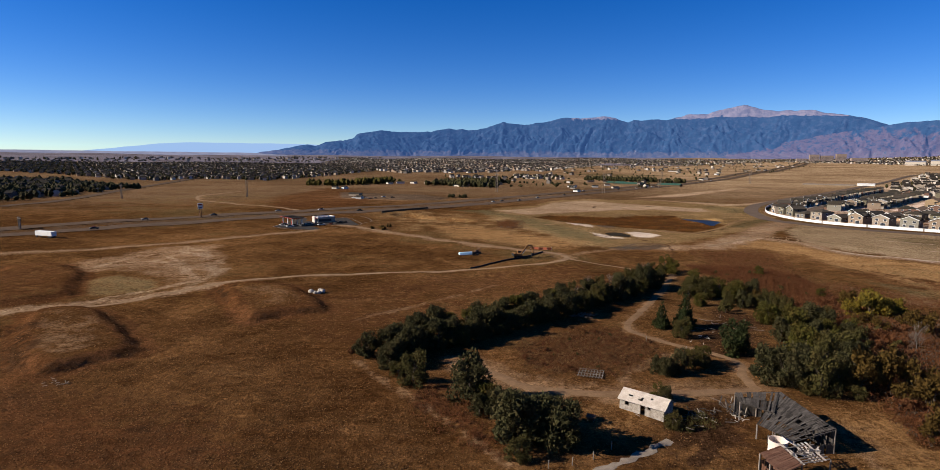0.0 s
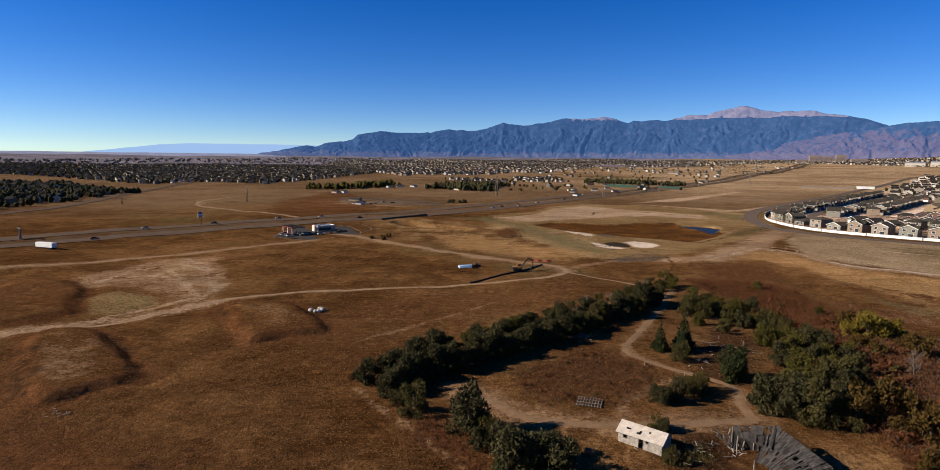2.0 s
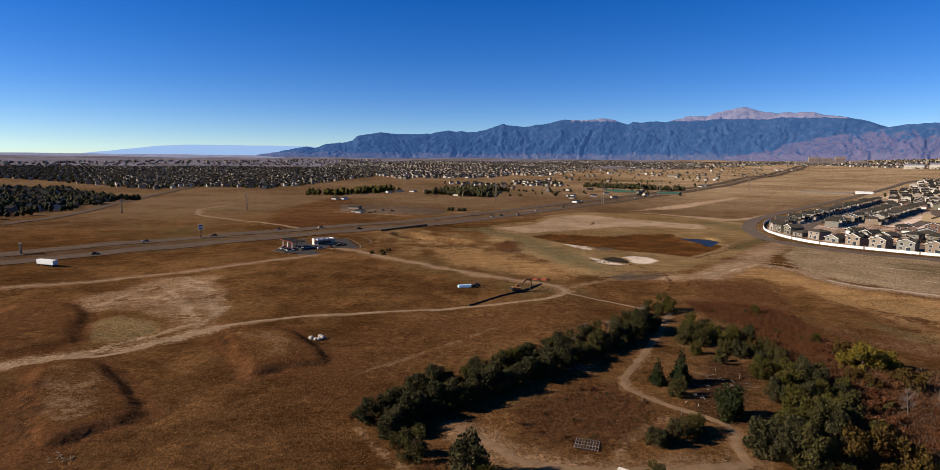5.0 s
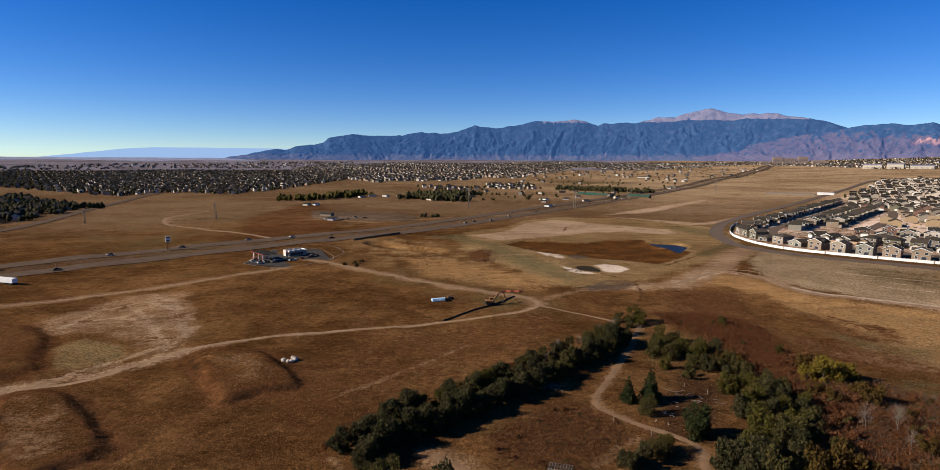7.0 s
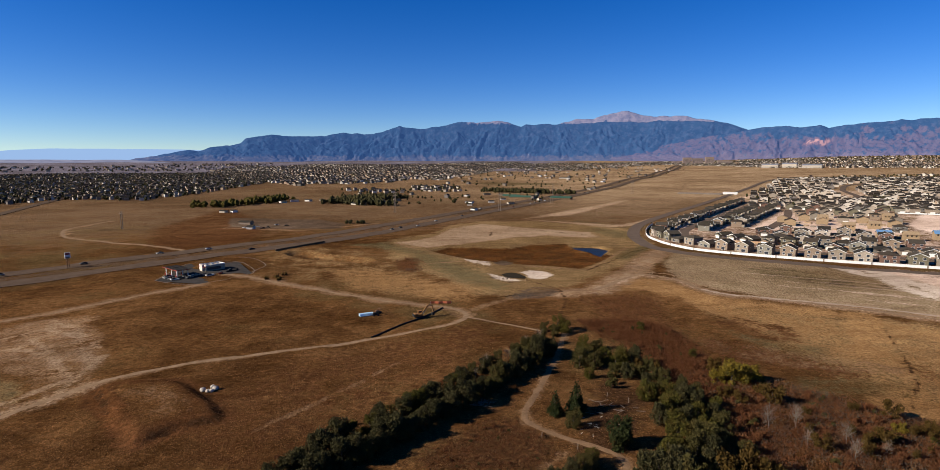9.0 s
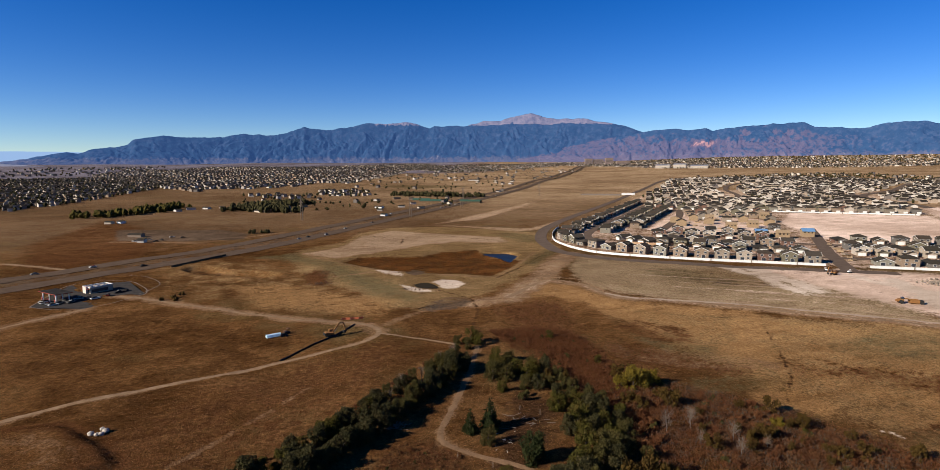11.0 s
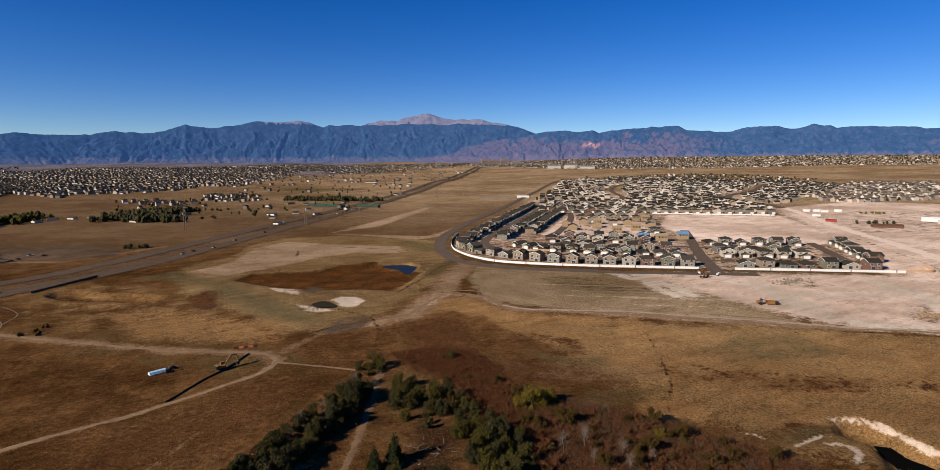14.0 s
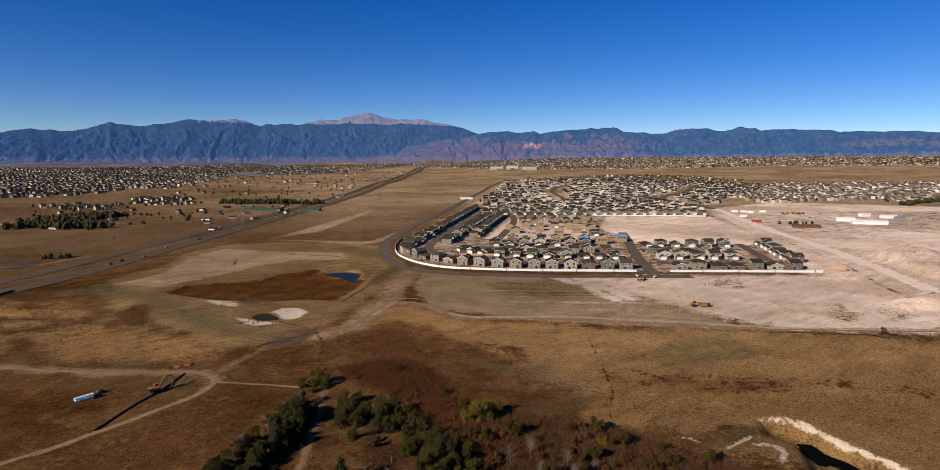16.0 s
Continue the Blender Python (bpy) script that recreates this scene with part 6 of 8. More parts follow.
def row(d, s0, s1, turn, pitch=14.6):
    n = int((s1 - s0) / pitch)
    for i in range(n + 1):
        put_house(s0 + i * pitch, d, turn)


def column(s, d0, d1, turn, pitch=14.6, drift=0.0):
    n = int((d1 - d0) / pitch)
    for i in range(n + 1):
        put_house(s + drift * i * pitch, d0 + i * pitch, turn)


def follow(pts, pitch, inward=True):
    """Houses along a line of the estate's own axes."""
    line = [Vector((s, d)) for s, d, _ in smooth_line(pts, 1.0)]
    gone = 0.0
    for p, q in zip(line, line[1:]):
        gone += (q - p).length
        if gone >= pitch:
            gone -= pitch
            put_house(q.x, q.y, math.degrees(math.atan2(q.y - p.y, q.x - p.x)) + (180 if inward else 0))


follow([(-122, 108), (-110, 82), (-94, 60), (-74, 42), (-50, 28), (-24, 20), (10, 16), (80, 15)], 14.4)
follow([(-70, 116), (-58, 98), (-36, 80), (-8, 70), (24, 64), (76, 63)], 14.6, False)
row(90, -20, 72, 180)
row(136, -34, 72, 0, 15.2)
row(164, -30, 72, 180, 15.2)
column(-121, 122, 590, 90, 13.2, 0.125)
column(-83, 150, 440, 270, 13.2, 0.15)
column(-57, 200, 440, 90, 13.2, 0.15)
row(16, 112, 200, 180)
row(62, 112, 176, 0)
row(90, 114, 186, 180)
row(134, 116, 205, 0, 15.4)
column(217, 46, 150, 270, 15.5, 0.2)
for _d, _t in ((352, 180), (398, 0), (424, 180)):
    row(_d, 6, 100, _t, 15)
for _s, _d in ((20, 320), (80, 215), (44, 290), (92, 300)):
    put_house(_s, _d, 0)


for _d, _t in ((464, 0), (490, 180)):
    for _i in range(23):
        _k = HR.randrange(2)
        _x, _y = estate(-46 + 15.4 * _i + HR.uniform(-0.5, 0.5), _d + HR.uniform(-1, 1))
        _m = pose(_x, _y, gz(_x, _y) + 0.1, 0, 0, FACE + _t)
        if BACK_NEW[_k]:
            BACK[_k].matrix_basis, BACK_NEW[_k] = _m, False
        else:
            copy_thing(BACK[_k], _m)

STREETS = [([estate(-40, 590), estate(-63, 426), estate(-82, 286), estate(-94, 200), estate(-99, 130), estate(-90, 92), estate(-70, 66), estate(-40, 48), estate(0, 41), estate(86, 39), estate(190, 39)], 9),
           ([estate(84, -16), estate(91, 60), estate(103, 140), estate(118, 240)], 10), ([estate(-50, 130), estate(-20, 114), estate(86, 112), estate(200, 112)], 8.5),
           ([estate(-28, 190), estate(-8, 330), estate(-2, 440)], 9), ([estate(196, 30), estate(200, 60), estate(214, 150)], 9), ([estate(-60, 446), estate(300, 446)], 8.5)]
for _pts, _w in STREETS:
    strip("road_street", _pts, _w, M["fresh"], "brown asphalt street between houses", 0.1, stepping=5)


# ---- boundary wall of the estate ----
def boundary(pts, pitch=5.0):
    root = thing("boundary_wall", "long cream-white panelled estate wall", "wall", kind="structure")
    line = smooth_line(pts, 1.0)
    last, k = line[0], 0
    panel = boxes((0, 1, -0.08, 0.08, -0.2, 1.75))
    pm = bpy.data.meshes.new("panel")
    panel.to_mesh(pm)
    panel.free()
    pm.materials.append(M["white"])
    pb = boxes((-0.3, 0.3, -0.3, 0.3, -0.2, 2.05))
    pp = bpy.data.meshes.new("post")
    pb.to_mesh(pp)
    pb.free()
    pp.materials.append(M["concrete"])
    for p in line[1:]:
        if (p - last).length >= pitch:
            a = math.degrees(math.atan2(p.y - last.y, p.x - last.x))
            o = part("panel", pm, None, root)
            o.matrix_basis = pose(last.x, last.y, gz(last.x, last.y), 0, 0, a) @ Matrix.Diagonal(((p - last).length, 1, 1, 1))
            if k % 5 == 0:
                part("post", pp, None, root).matrix_basis = pose(last.x, last.y, gz(last.x, last.y), 0, 0, a)
            last, k = p, k + 1
    return root


boundary(WALL)
boundary(WALL_B)
boundary([estate(118, 446), estate(200, 440), estate(290, 432)])


# ---- the town ----
def far_house(vs, wf, x, y, z, w, d, h, rise, a):
    """Walls and roof of one far house, appended as two islands."""
    c, s = math.cos(a), math.sin(a)

    def p(u, v, t):
        return (x + u * c - v * s, y + u * s + v * c, z + t)

    i = len(vs)
    vs += [p(-w, -d, -1), p(w, -d, -1), p(w, d, -1), p(-w, d, -1), p(-w, -d, h), p(w, -d, h), p(w, d, h), p(-w, d, h), p(-w, 0, h + rise * 0.95), p(w, 0, h + rise * 0.95)]
    wf[0] += [(i, i + 1, i + 5, i + 4), (i + 2, i + 3, i + 7, i + 6), (i + 1, i + 2, i + 6, i + 9, i + 5), (i + 3, i, i + 4, i + 8, i + 7)]
    j = len(vs)
    o = 0.4
    vs += [p(-w - o, -d - o, h - 0.1), p(w + o, -d - o, h - 0.1), p(w + o, d + o, h - 0.1), p(-w - o, d + o, h - 0.1), p(-w - o, 0, h + rise), p(w + o, 0, h + rise)]
    wf[1] += [(j, j + 1, j + 5, j + 4), (j + 2, j + 3, j + 4, j + 5)]


def clump(vs, fs, rng, x, y, z, r, h):
    """A small far tree: a lumpy twelve-sided crown."""
    i = len(vs)
    k0 = rng.uniform(0, 6.28)
    for lev, rr in ((0.12, 0.55), (0.5, 1.0), (0.8, 0.62)):
        for k in range(5):
            a = k0 + k * 1.2566 + lev
            q = r * rr * rng.uniform(0.7, 1.25)
            vs.append((x + q * math.cos(a), y + q * math.sin(a), z + h * (lev + rng.uniform(-0.08, 0.08))))
    vs.append((x, y, z + h))
    for lev in (0, 5):
        for k in range(5):
            a, b = i + lev + k, i + lev + (k + 1) % 5
            fs.append((a, b, b + 5, a + 5))
    for k in range(5):
        fs.append((i + 10 + k, i + 10 + (k + 1) % 5, i + 15))


def district(name, poly, turn, pitch, rows, fill, trees, seed, label, house_scale=1.0, tree_size=(2.0, 3.6), wall="far_wall", wild=0.3, roof="far_roof", keep_off=()):
    rng = random.Random(seed)
    vs, wf, tv, tf = [], [[], []], [], []
    xs, ys = [p[0] for p in poly], [p[1] for p in poly]
    cx, cy = sum(xs) / len(xs), sum(ys) / len(ys)
    size = max(max(xs) - min(xs), max(ys) - min(ys))
    u = np.arange(-size, size, pitch)
    v = np.arange(-size, size, rows / 2)
    U, V = np.meshgrid(u, v)
    rowi = np.tile(np.arange(len(v))[:, None], (1, len(u)))
    V = V + np.where(rowi % 2 == 0, rows * 0.09, -rows * 0.09)
    bend = 60 * np.sin(U / 260 + seed) + 40 * np.sin(U / 110 + V / 300)
    V = V + bend
    c, s = math.cos(radians(turn)), math.sin(radians(turn))
    X, Y = cx + U * c - V * s, cy + U * s + V * c
    ok = inside(X, Y, poly) > 0
    for line in keep_off:
        ok &= near_line(X, Y, line) > 20
    for x, y in zip(X[ok], Y[ok]):
        if rng.random() < fill:
            x1, y1 = x + rng.uniform(-2, 2), y + rng.uniform(-2, 2)
            two = rng.random() < 0.6
            far_house(vs, wf, x1, y1, gz(x1, y1), house_scale * rng.uniform(4.3, 5.6), house_scale * rng.uniform(4.3, 5.6), (5.6 if two else 3.2) * house_scale ** 0.3, rng.uniform(1.8, 2.8),
                      radians(turn) + rng.choice((0, 1.57)) + rng.uniform(-wild, wild))
        n = int(trees) + (rng.random() < trees % 1)
        for _ in range(n):
            x1, y1 = x + rng.uniform(-pitch, pitch) * 0.8, y + rng.uniform(-rows, rows) * 0.3
            clump(tv, tf, rng, x1, y1, gz(x1, y1) - 0.3, rng.uniform(*tree_size), rng.uniform(*tree_size) * 2.1)
    if vs:
        me = mesh_of(name, vs, wf[0] + wf[1], (M[wall], M[roof]), index=[0] * len(wf[0]) + [1] * len(wf[1]))
        tagged(part(name, me, None), label, "houses", kind="stuff")
    if tv:
        tagged(part("town_trees", mesh_of("town_trees", tv, tf), M["city_leaf"]), "autumn trees among the far houses", "trees", kind="stuff")


SPINE_ROAD = [(900.0, 556.0), (946.4, 614.8), (1000.0, 720.0), (1100.0, 800.0), (1250.0, 850.0), (1500.0, 980.0)]
LOOP_ROAD = [(700.0, 900.0), (800.0, 840.0), (880.0, 900.0), (1000.0, 1060.0), (1150.0, 1180.0), (1400.0, 1240.0)]
TOWN_HORIZON = [(-2025.3, 2139.1), (-1587.9, 3131.6), (-598.0, 3944.9), (-445.6, 2938.0), (-1273.1, 2509.0), (-1551.3, 1989.2), (-1662.2, 1754.0)]
TOWN_FAR = [(1784.9, 3574.6), (2958.8, 3284.0), (4336.4, 855.3), (3843.5, 754.7), (3205.9, 1769.5), (2411.6, 1975.9), (1871.1, 2407.1)]
TOWN_FIELD = [(1327.6, 1636.1), (1780.3, 1610.7), (2031.5, 1506.9), (1963.1, 1080.9), (1700.5, 1075.9), (1635.6, 1479.6)]
ESTATE_BACK = [estate(-56, 505), estate(310, 505), (947.6, 597.4), (1573.7, 806.2), (1700.5, 1075.9), (1635.6, 1479.6), (1250.2, 1540.8), (1099.6, 1390.4), estate(-48, 860), estate(-58, 600)]
MIDTOWN = [(117.7, 1188.8), (404.0, 2384.3), (1272.5, 3165.5), (1858.8, 2990.2), (791.1, 1588.2), (423.4, 1124.0), (267.3, 1068.9), (178.7, 1074.9)]
TOWN_RIGHT = [(1302.1, 767.1), (1785.9, 888.1), (2290.9, 445.7), (1436.1, 276.1), (1265.9, 509.0), (1062.2, 570.6)]
TOWN_EDGE = [(107.3, 1493.2), (226.8, 1418.5), (204.2, 1210.8), (103.4, 1236.8)]
TOWN_EDGE_B = [(-82.7, 1323.9), (-35.2, 1339.5), (85.4, 1285.1), (76.5, 1142.5), (3.4, 1194.7)]
TOWN_HILL = [(569.2, 3341.3), (1463.9, 3639.6), (2177.9, 3759.6), (1464.7, 2934.7), (790.4, 2520.1)]
district("town_houses", TOWN_LEFT, 35, 15.5, 37, 0.85, 1.3, 1, "far suburb of grey and tan houses", 0.68, (2.0, 3.8))
district("town_houses", TOWN_HORIZON, 25, 44, 80, 0.25, 0.35, 11, "farthest houses and trees of the town", 1.2, (2.5, 5.0))
TOWN_FOOT = [(r * math.sin(radians(b)), r * math.cos(radians(b))) for r, b in ((3980, 29), (4020, 40), (3960, 60), (4000, 80), (4430, 80), (4400, 60), (4440, 45), (4380, 36))]
district("town_houses", TOWN_FOOT, 40, 34, 62, 0.8, 0.9, 21, "houses climbing to the foot of the mountains", 1.1, (3.0, 6.0))
TOWN_SCATTER = [(-75.1, 1236.0), (63.7, 1225.7), (164.4, 1045.3), (297.4, 1062.4), (398.1, 1123.7), (262.9, 877.3), (119.5, 860.9), (36.7, 870.4), (-60.9, 975.0)]
district("town_houses", TOWN_SCATTER, 40, 24, 44, 0.05, 0.3, 31, "scattered houses and brown trees beside the highway", 0.7, (1.6, 3.4))
district("town_houses", TOWN_DARK, 20, 16, 40, 0.6, 4.0, 2, "suburb of tan houses among dark trees", 0.8, (2.2, 4.4))
district("town_houses", TOWN_MID, 50, 21, 50, 0.85, 0.7, 3, "far suburb of pale houses on a slope")
district("town_houses", TOWN_FAR, 15, 24, 60, 0.8, 0.9, 4, "far suburb below the mountains")
district("estate_houses", ESTATE_BACK, -37, 15, 50, 0.95, 0.2, 5, "dense rows of new estate houses", wall="estate_wall", wild=0.08, keep_off=(SPINE_ROAD, LOOP_ROAD))
district("estate_houses", TOWN_RIGHT, -20, 16, 46, 0.7, 0.2, 6, "rows of pale estate houses with brown roofs", wall="estate_wall", wild=0.1, roof="tan_roof", keep_off=(SPINE_ROAD,))
district("town_houses", TOWN_EDGE, 30, 19, 52, 0.8, 0.9, 7, "tan houses at the edge of town", 0.78, wall="estate_wall")
district("town_houses", TOWN_EDGE_B, 10, 19, 56, 0.6, 0.7, 17, "pale houses at the edge of open land", 0.78, wall="estate_wall")
district("town_houses", TOWN_FIELD, 10, 30, 60, 0.35, 1.6, 9, "scattered houses and trees beyond the estate")
district("town_houses", MIDTOWN, 40, 30, 60, 0.045, 0.16, 12, "scattered houses and trees beside the highway", 0.85, (1.6, 3.2))
district("town_houses", TOWN_HILL, 10, 30, 70, 0.7, 1.8, 8, "scattered houses on open land")

strip("road_estate", SPINE_ROAD, 14, M["fresh"], "brown asphalt road between the new estates", 0.3, stepping=8)
strip("road_estate", LOOP_ROAD, 11, M["fresh"], "brown asphalt road between the new estates", 0.3, stepping=8)

# ---- the old farm ----


def lerp(a, b, t):
    return Vector(a).lerp(Vector(b), t)


def plank(p, q, width, thick, up=Vector((0, 0, 1))):
    """A board from p to q."""
    p, q = Vector(p), Vector(q)
    d = q - p
    side = d.cross(up).normalized() * width / 2
    lift = side.cross(d).normalized() * thick
    bm = bmesh.new()
    lo = [bm.verts.new(v) for v in (p - side, p + side, q + side, q - side)]
    hi = [bm.verts.new(v.co + lift) for v in lo]
    bm.faces.new(lo[::-1])
    bm.faces.new(hi)
    for i in range(4):
        bm.faces.new((lo[i], lo[(i + 1) % 4], hi[(i + 1) % 4], hi[i]))
    bmesh.ops.recalc_face_normals(bm, faces=bm.faces[:])
    return bm


def board_slope(root, a, b, c, d, n, material, missing, rng, gap=0.06, name="board", thick=0.05):
    """Boards that run from the edge a-b to the edge d-c."""
    w = (Vector(b) - Vector(a)).length / n
    for i in range(n):
        if rng.random() < missing:
            continue
        t = (i + 0.5) / n
        p, q = lerp(a, b, t), lerp(d, c, t)
        k = rng.uniform(-0.03, 0.05)
        e = (q - p) * rng.uniform(-0.02, 0.02)
        part(name, plank(p + Vector((0, 0, k)) - e, q + Vector((0, 0, rng.uniform(-0.03, 0.05))) + e, w * (1 - gap), thick), material, root)


def post(root, x, y, h, r=0.11, z=None):
    z = gz(x, y) if z is None else z
    part("post", tube(bmesh.new(), [(x, y, z - 0.2), (x, y, z + h)], r, 6), M["oldwood"], root)


def farmhouse():
    rng = random.Random(3)
    A, B = Vector((*(24.9, 89.4), 0)), Vector((*(30.5, 84.7), 0))
    d = (B - A).normalized()
    L = (B - A).length + 0.1
    n = Vector((-d.y, d.x, 0))
    W, h, rise = 3.9, 1.9, 1.0
    z = gz(A.x, A.y)
    root = thing("farmhouse", "abandoned whitewashed timber farmhouse with a gabled roof", "house", m=Matrix.Translation((A.x, A.y, z)) @ Matrix.Rotation(math.atan2(d.y, d.x), 4, "Z"))
    wall = part("wall", bpy.data.meshes.new("wall"), None, root)
    part("wall", boxes((0, L, W - 0.12, W, -0.2, h)), M["greywash"], root)
    for x in (0, L - 0.12):
        part("wall", boxes((x, x + 0.12, 0.12, W - 0.12, -0.2, h)), M["greywash"], root)
    bm = boxes((0, 0.9, 0, 0.12, -0.2, h), (0.9, 1.6, 0, 0.12, -0.2, 0.95), (0.9, 1.6, 0, 0.12, 1.5, h), (1.6, 3.55, 0, 0.12, -0.2, h), (3.55, 4.35, 0, 0.12, 1.7, h), (4.35, 4.75, 0, 0.12, -0.2, h),
               (4.75, 5.25, 0, 0.12, -0.2, 1.2), (4.75, 5.25, 0, 0.12, 1.6, h), (5.25, L, 0, 0.12, -0.2, h))
    bmesh.ops.remove_doubles(bm, verts=bm.verts[:], dist=0.001)
    bm.to_mesh(wall.data)
    wall.data.materials.append(M["greywash"])
    for x in (0, L - 0.1):
        bm = bmesh.new()
        vs = [bm.verts.new(v) for v in ((x, 0, h), (x, W, h), (x, W / 2, h + rise), (x + 0.1, 0, h), (x + 0.1, W, h), (x + 0.1, W / 2, h + rise))]
        bm.faces.new((vs[0], vs[2], vs[1]))
        bm.faces.new((vs[3], vs[4], vs[5]))
        bm.faces.new((vs[0], vs[3], vs[5], vs[2]))
        bm.faces.new((vs[1], vs[2], vs[5], vs[4]))
        part("gable", bm, M["greywash"], root)
    # floor in near-black, the unlit inside painted into it
    part("floor_boards", boxes((0.12, L - 0.12, 0.12, W - 0.12, -0.1, 0.02)), M["dark"], root)
    for x0, x1, z0, z1 in ((0.9, 1.6, 0.95, 1.5), (4.75, 5.25, 1.2, 1.6)):
        part("window", boxes((x0 - 0.05, x0 + 0.04, -0.03, 0.1, z0, z1), (x1 - 0.04, x1 + 0.05, -0.03, 0.1, z0, z1), (x0 - 0.05, x1 + 0.05, -0.03, 0.1, z0 - 0.07, z0)), M["oldwood"], root)
    part("doorway", boxes((3.5, 3.58, -0.04, 0.1, 0, 1.7), (4.32, 4.4, -0.04, 0.1, 0, 1.7), (3.5, 4.4, -0.04, 0.1, 1.7, 1.78)), M["oldwood"], root)
    for sgn in (0, 1):
        roof = new("roof")
        roof.parent = root
        e = -0.35 if sgn == 0 else W + 0.35
        zc = h - 0.19
        bm = bmesh.new()
        k = 22
        me_rows = 7
        for j in range(me_rows):
            for i in range(k):
                if sgn == 0 and (i, j) in ((4, 3), (5, 3), (9, 2), (10, 2), (10, 3), (14, 4)):
                    continue
                t0, t1 = j / me_rows, (j + 1) / me_rows + 0.02
                y0, y1 = e + (W / 2 - e) * t0, e + (W / 2 - e) * t1
                z0, z1 = zc + (h + rise + 0.08 - zc) * t0, zc + (h + rise + 0.08 - zc) * t1
                x0, x1 = -0.3 + (L + 0.6) * i / k, -0.3 + (L + 0.6) * (i + 0.97) / k
                o = rng.uniform(0, 0.03)
                v = [bm.verts.new(c) for c in ((x0, y0, z0 + o + 0.03), (x1, y0, z0 + o + 0.03), (x1, y1, z1 + o), (x0, y1, z1 + o), (x0, y0, z0 + o - 0.02), (x1, y0, z0 + o - 0.02), (x1, y1, z1 + o - 0.05), (x0, y1, z1 + o - 0.05))]
                for f in ((0, 1, 2, 3), (7, 6, 5, 4), (0, 4, 5, 1), (1, 5, 6, 2), (2, 6, 7, 3), (3, 7, 4, 0)):
                    bm.faces.new([v[q] for q in f])
        bpy.data.objects.remove(roof)
        part("roof", bm, M["palewood"], root, "bleached shingle roof slope with holes")
    return root


farmhouse()


def barn():
    rng = random.Random(8)
    root = thing("barn", "collapsing grey timber pole barn with gapped roof boards", "barn")
    # the corners of the L-shaped roof: high along the back, low along the front, with a wing that runs to the fallen end
    e, a, b = Vector((42.99, 87.64, 3.3)), Vector((49.35, 86.11, 4.1)), Vector((51.45, 75.46, 3.2))
    c, d = Vector((45.57, 75.13, 1.6)), Vector((42.7, 79.76, 1.9))
    f, g = Vector((45.78, 81.0, 3.0)), Vector((42.92, 85.7, 2.7))

    def slope(p, q, r, t, n, tiers, missing):
        """Short boards in tiers from the high edge p-q to the low edge t-r."""
        for j in range(tiers):
            u0, u1 = j / tiers, (j + 1) / tiers + 0.03
            board_slope(root, lerp(p, t, u0), lerp(q, r, u0), lerp(q, r, u1), lerp(p, t, u1), n, M["barnwood"], missing[j], rng, 0.16)
        for j in range(tiers + 1):
            u, low = j / tiers, Vector((0, 0, 0.12))
            part("purlin", plank(lerp(p, t, u) - low, lerp(q, r, u) - low, 0.14, 0.1), M["barnwood"], root)

    slope(a, b, c, d, 40, 6, (0.06, 0.12, 0.2, 0.3, 0.34, 0.26))
    slope(e, a, f, g, 20, 2, (0.08, 0.05))
    for p, q in ((a, d), (lerp(a, b, 0.33), lerp(d, c, 0.33)), (lerp(a, b, 0.66), lerp(d, c, 0.66)), (b, c), (e, g), (lerp(e, a, 0.5), lerp(g, f, 0.5))):
        part("rafter", plank(p - Vector((0, 0, 0.24)), q - Vector((0, 0, 0.24)), 0.14, 0.12), M["barnwood"], root)
    part("beam", plank(g - Vector((0, 0, 0.2)), f - Vector((0, 0, 0.2)), 0.18, 0.16), M["barnwood"], root)
    for p in (a, lerp(a, b, 0.33), lerp(a, b, 0.66), b, c, lerp(d, c, 0.5), d, e, lerp(e, a, 0.5), f, g):
        post(root, p[0], p[1], p[2] - gz(p[0], p[1]) - 0.1)
    # standing wall boards along the back and the ends
    for p, q, n, h, miss in ((a, b, 34, 3.7, 0.1), (e, a, 24, 3.1, 0.04), (b, c, 20, 1.5, 0.25), (lerp(d, c, 0.3), c, 12, 1.4, 0.3)):
        for i in range(n):
            if rng.random() > miss:
                m = lerp(p, q, (i + 0.5) / n)
                k = (q - p).normalized()
                z = gz(m.x, m.y)
                part("wall_board", plank((m.x, m.y, z - 0.1), (m.x, m.y, z + h + rng.uniform(-0.3, 0.05)), (q - p).length / n * 0.92, 0.04, Vector((-k.y, k.x, 0))), M["barnwood"], root)
    # the fallen end
    for i in range(44):
        m = Vector((rng.uniform(41.6, 44.6), rng.uniform(86.2, 91.6), 0.1))
        t, k = rng.uniform(0, 3.14), rng.uniform(0.6, 1.7)
        part("fallen_board", plank(m, m + Vector((math.cos(t) * k, math.sin(t) * k, rng.uniform(0.1, 1.2))), 0.16, 0.04), M["barnwood"] if i % 3 else M["oldwood"], root)
    return root


barn()


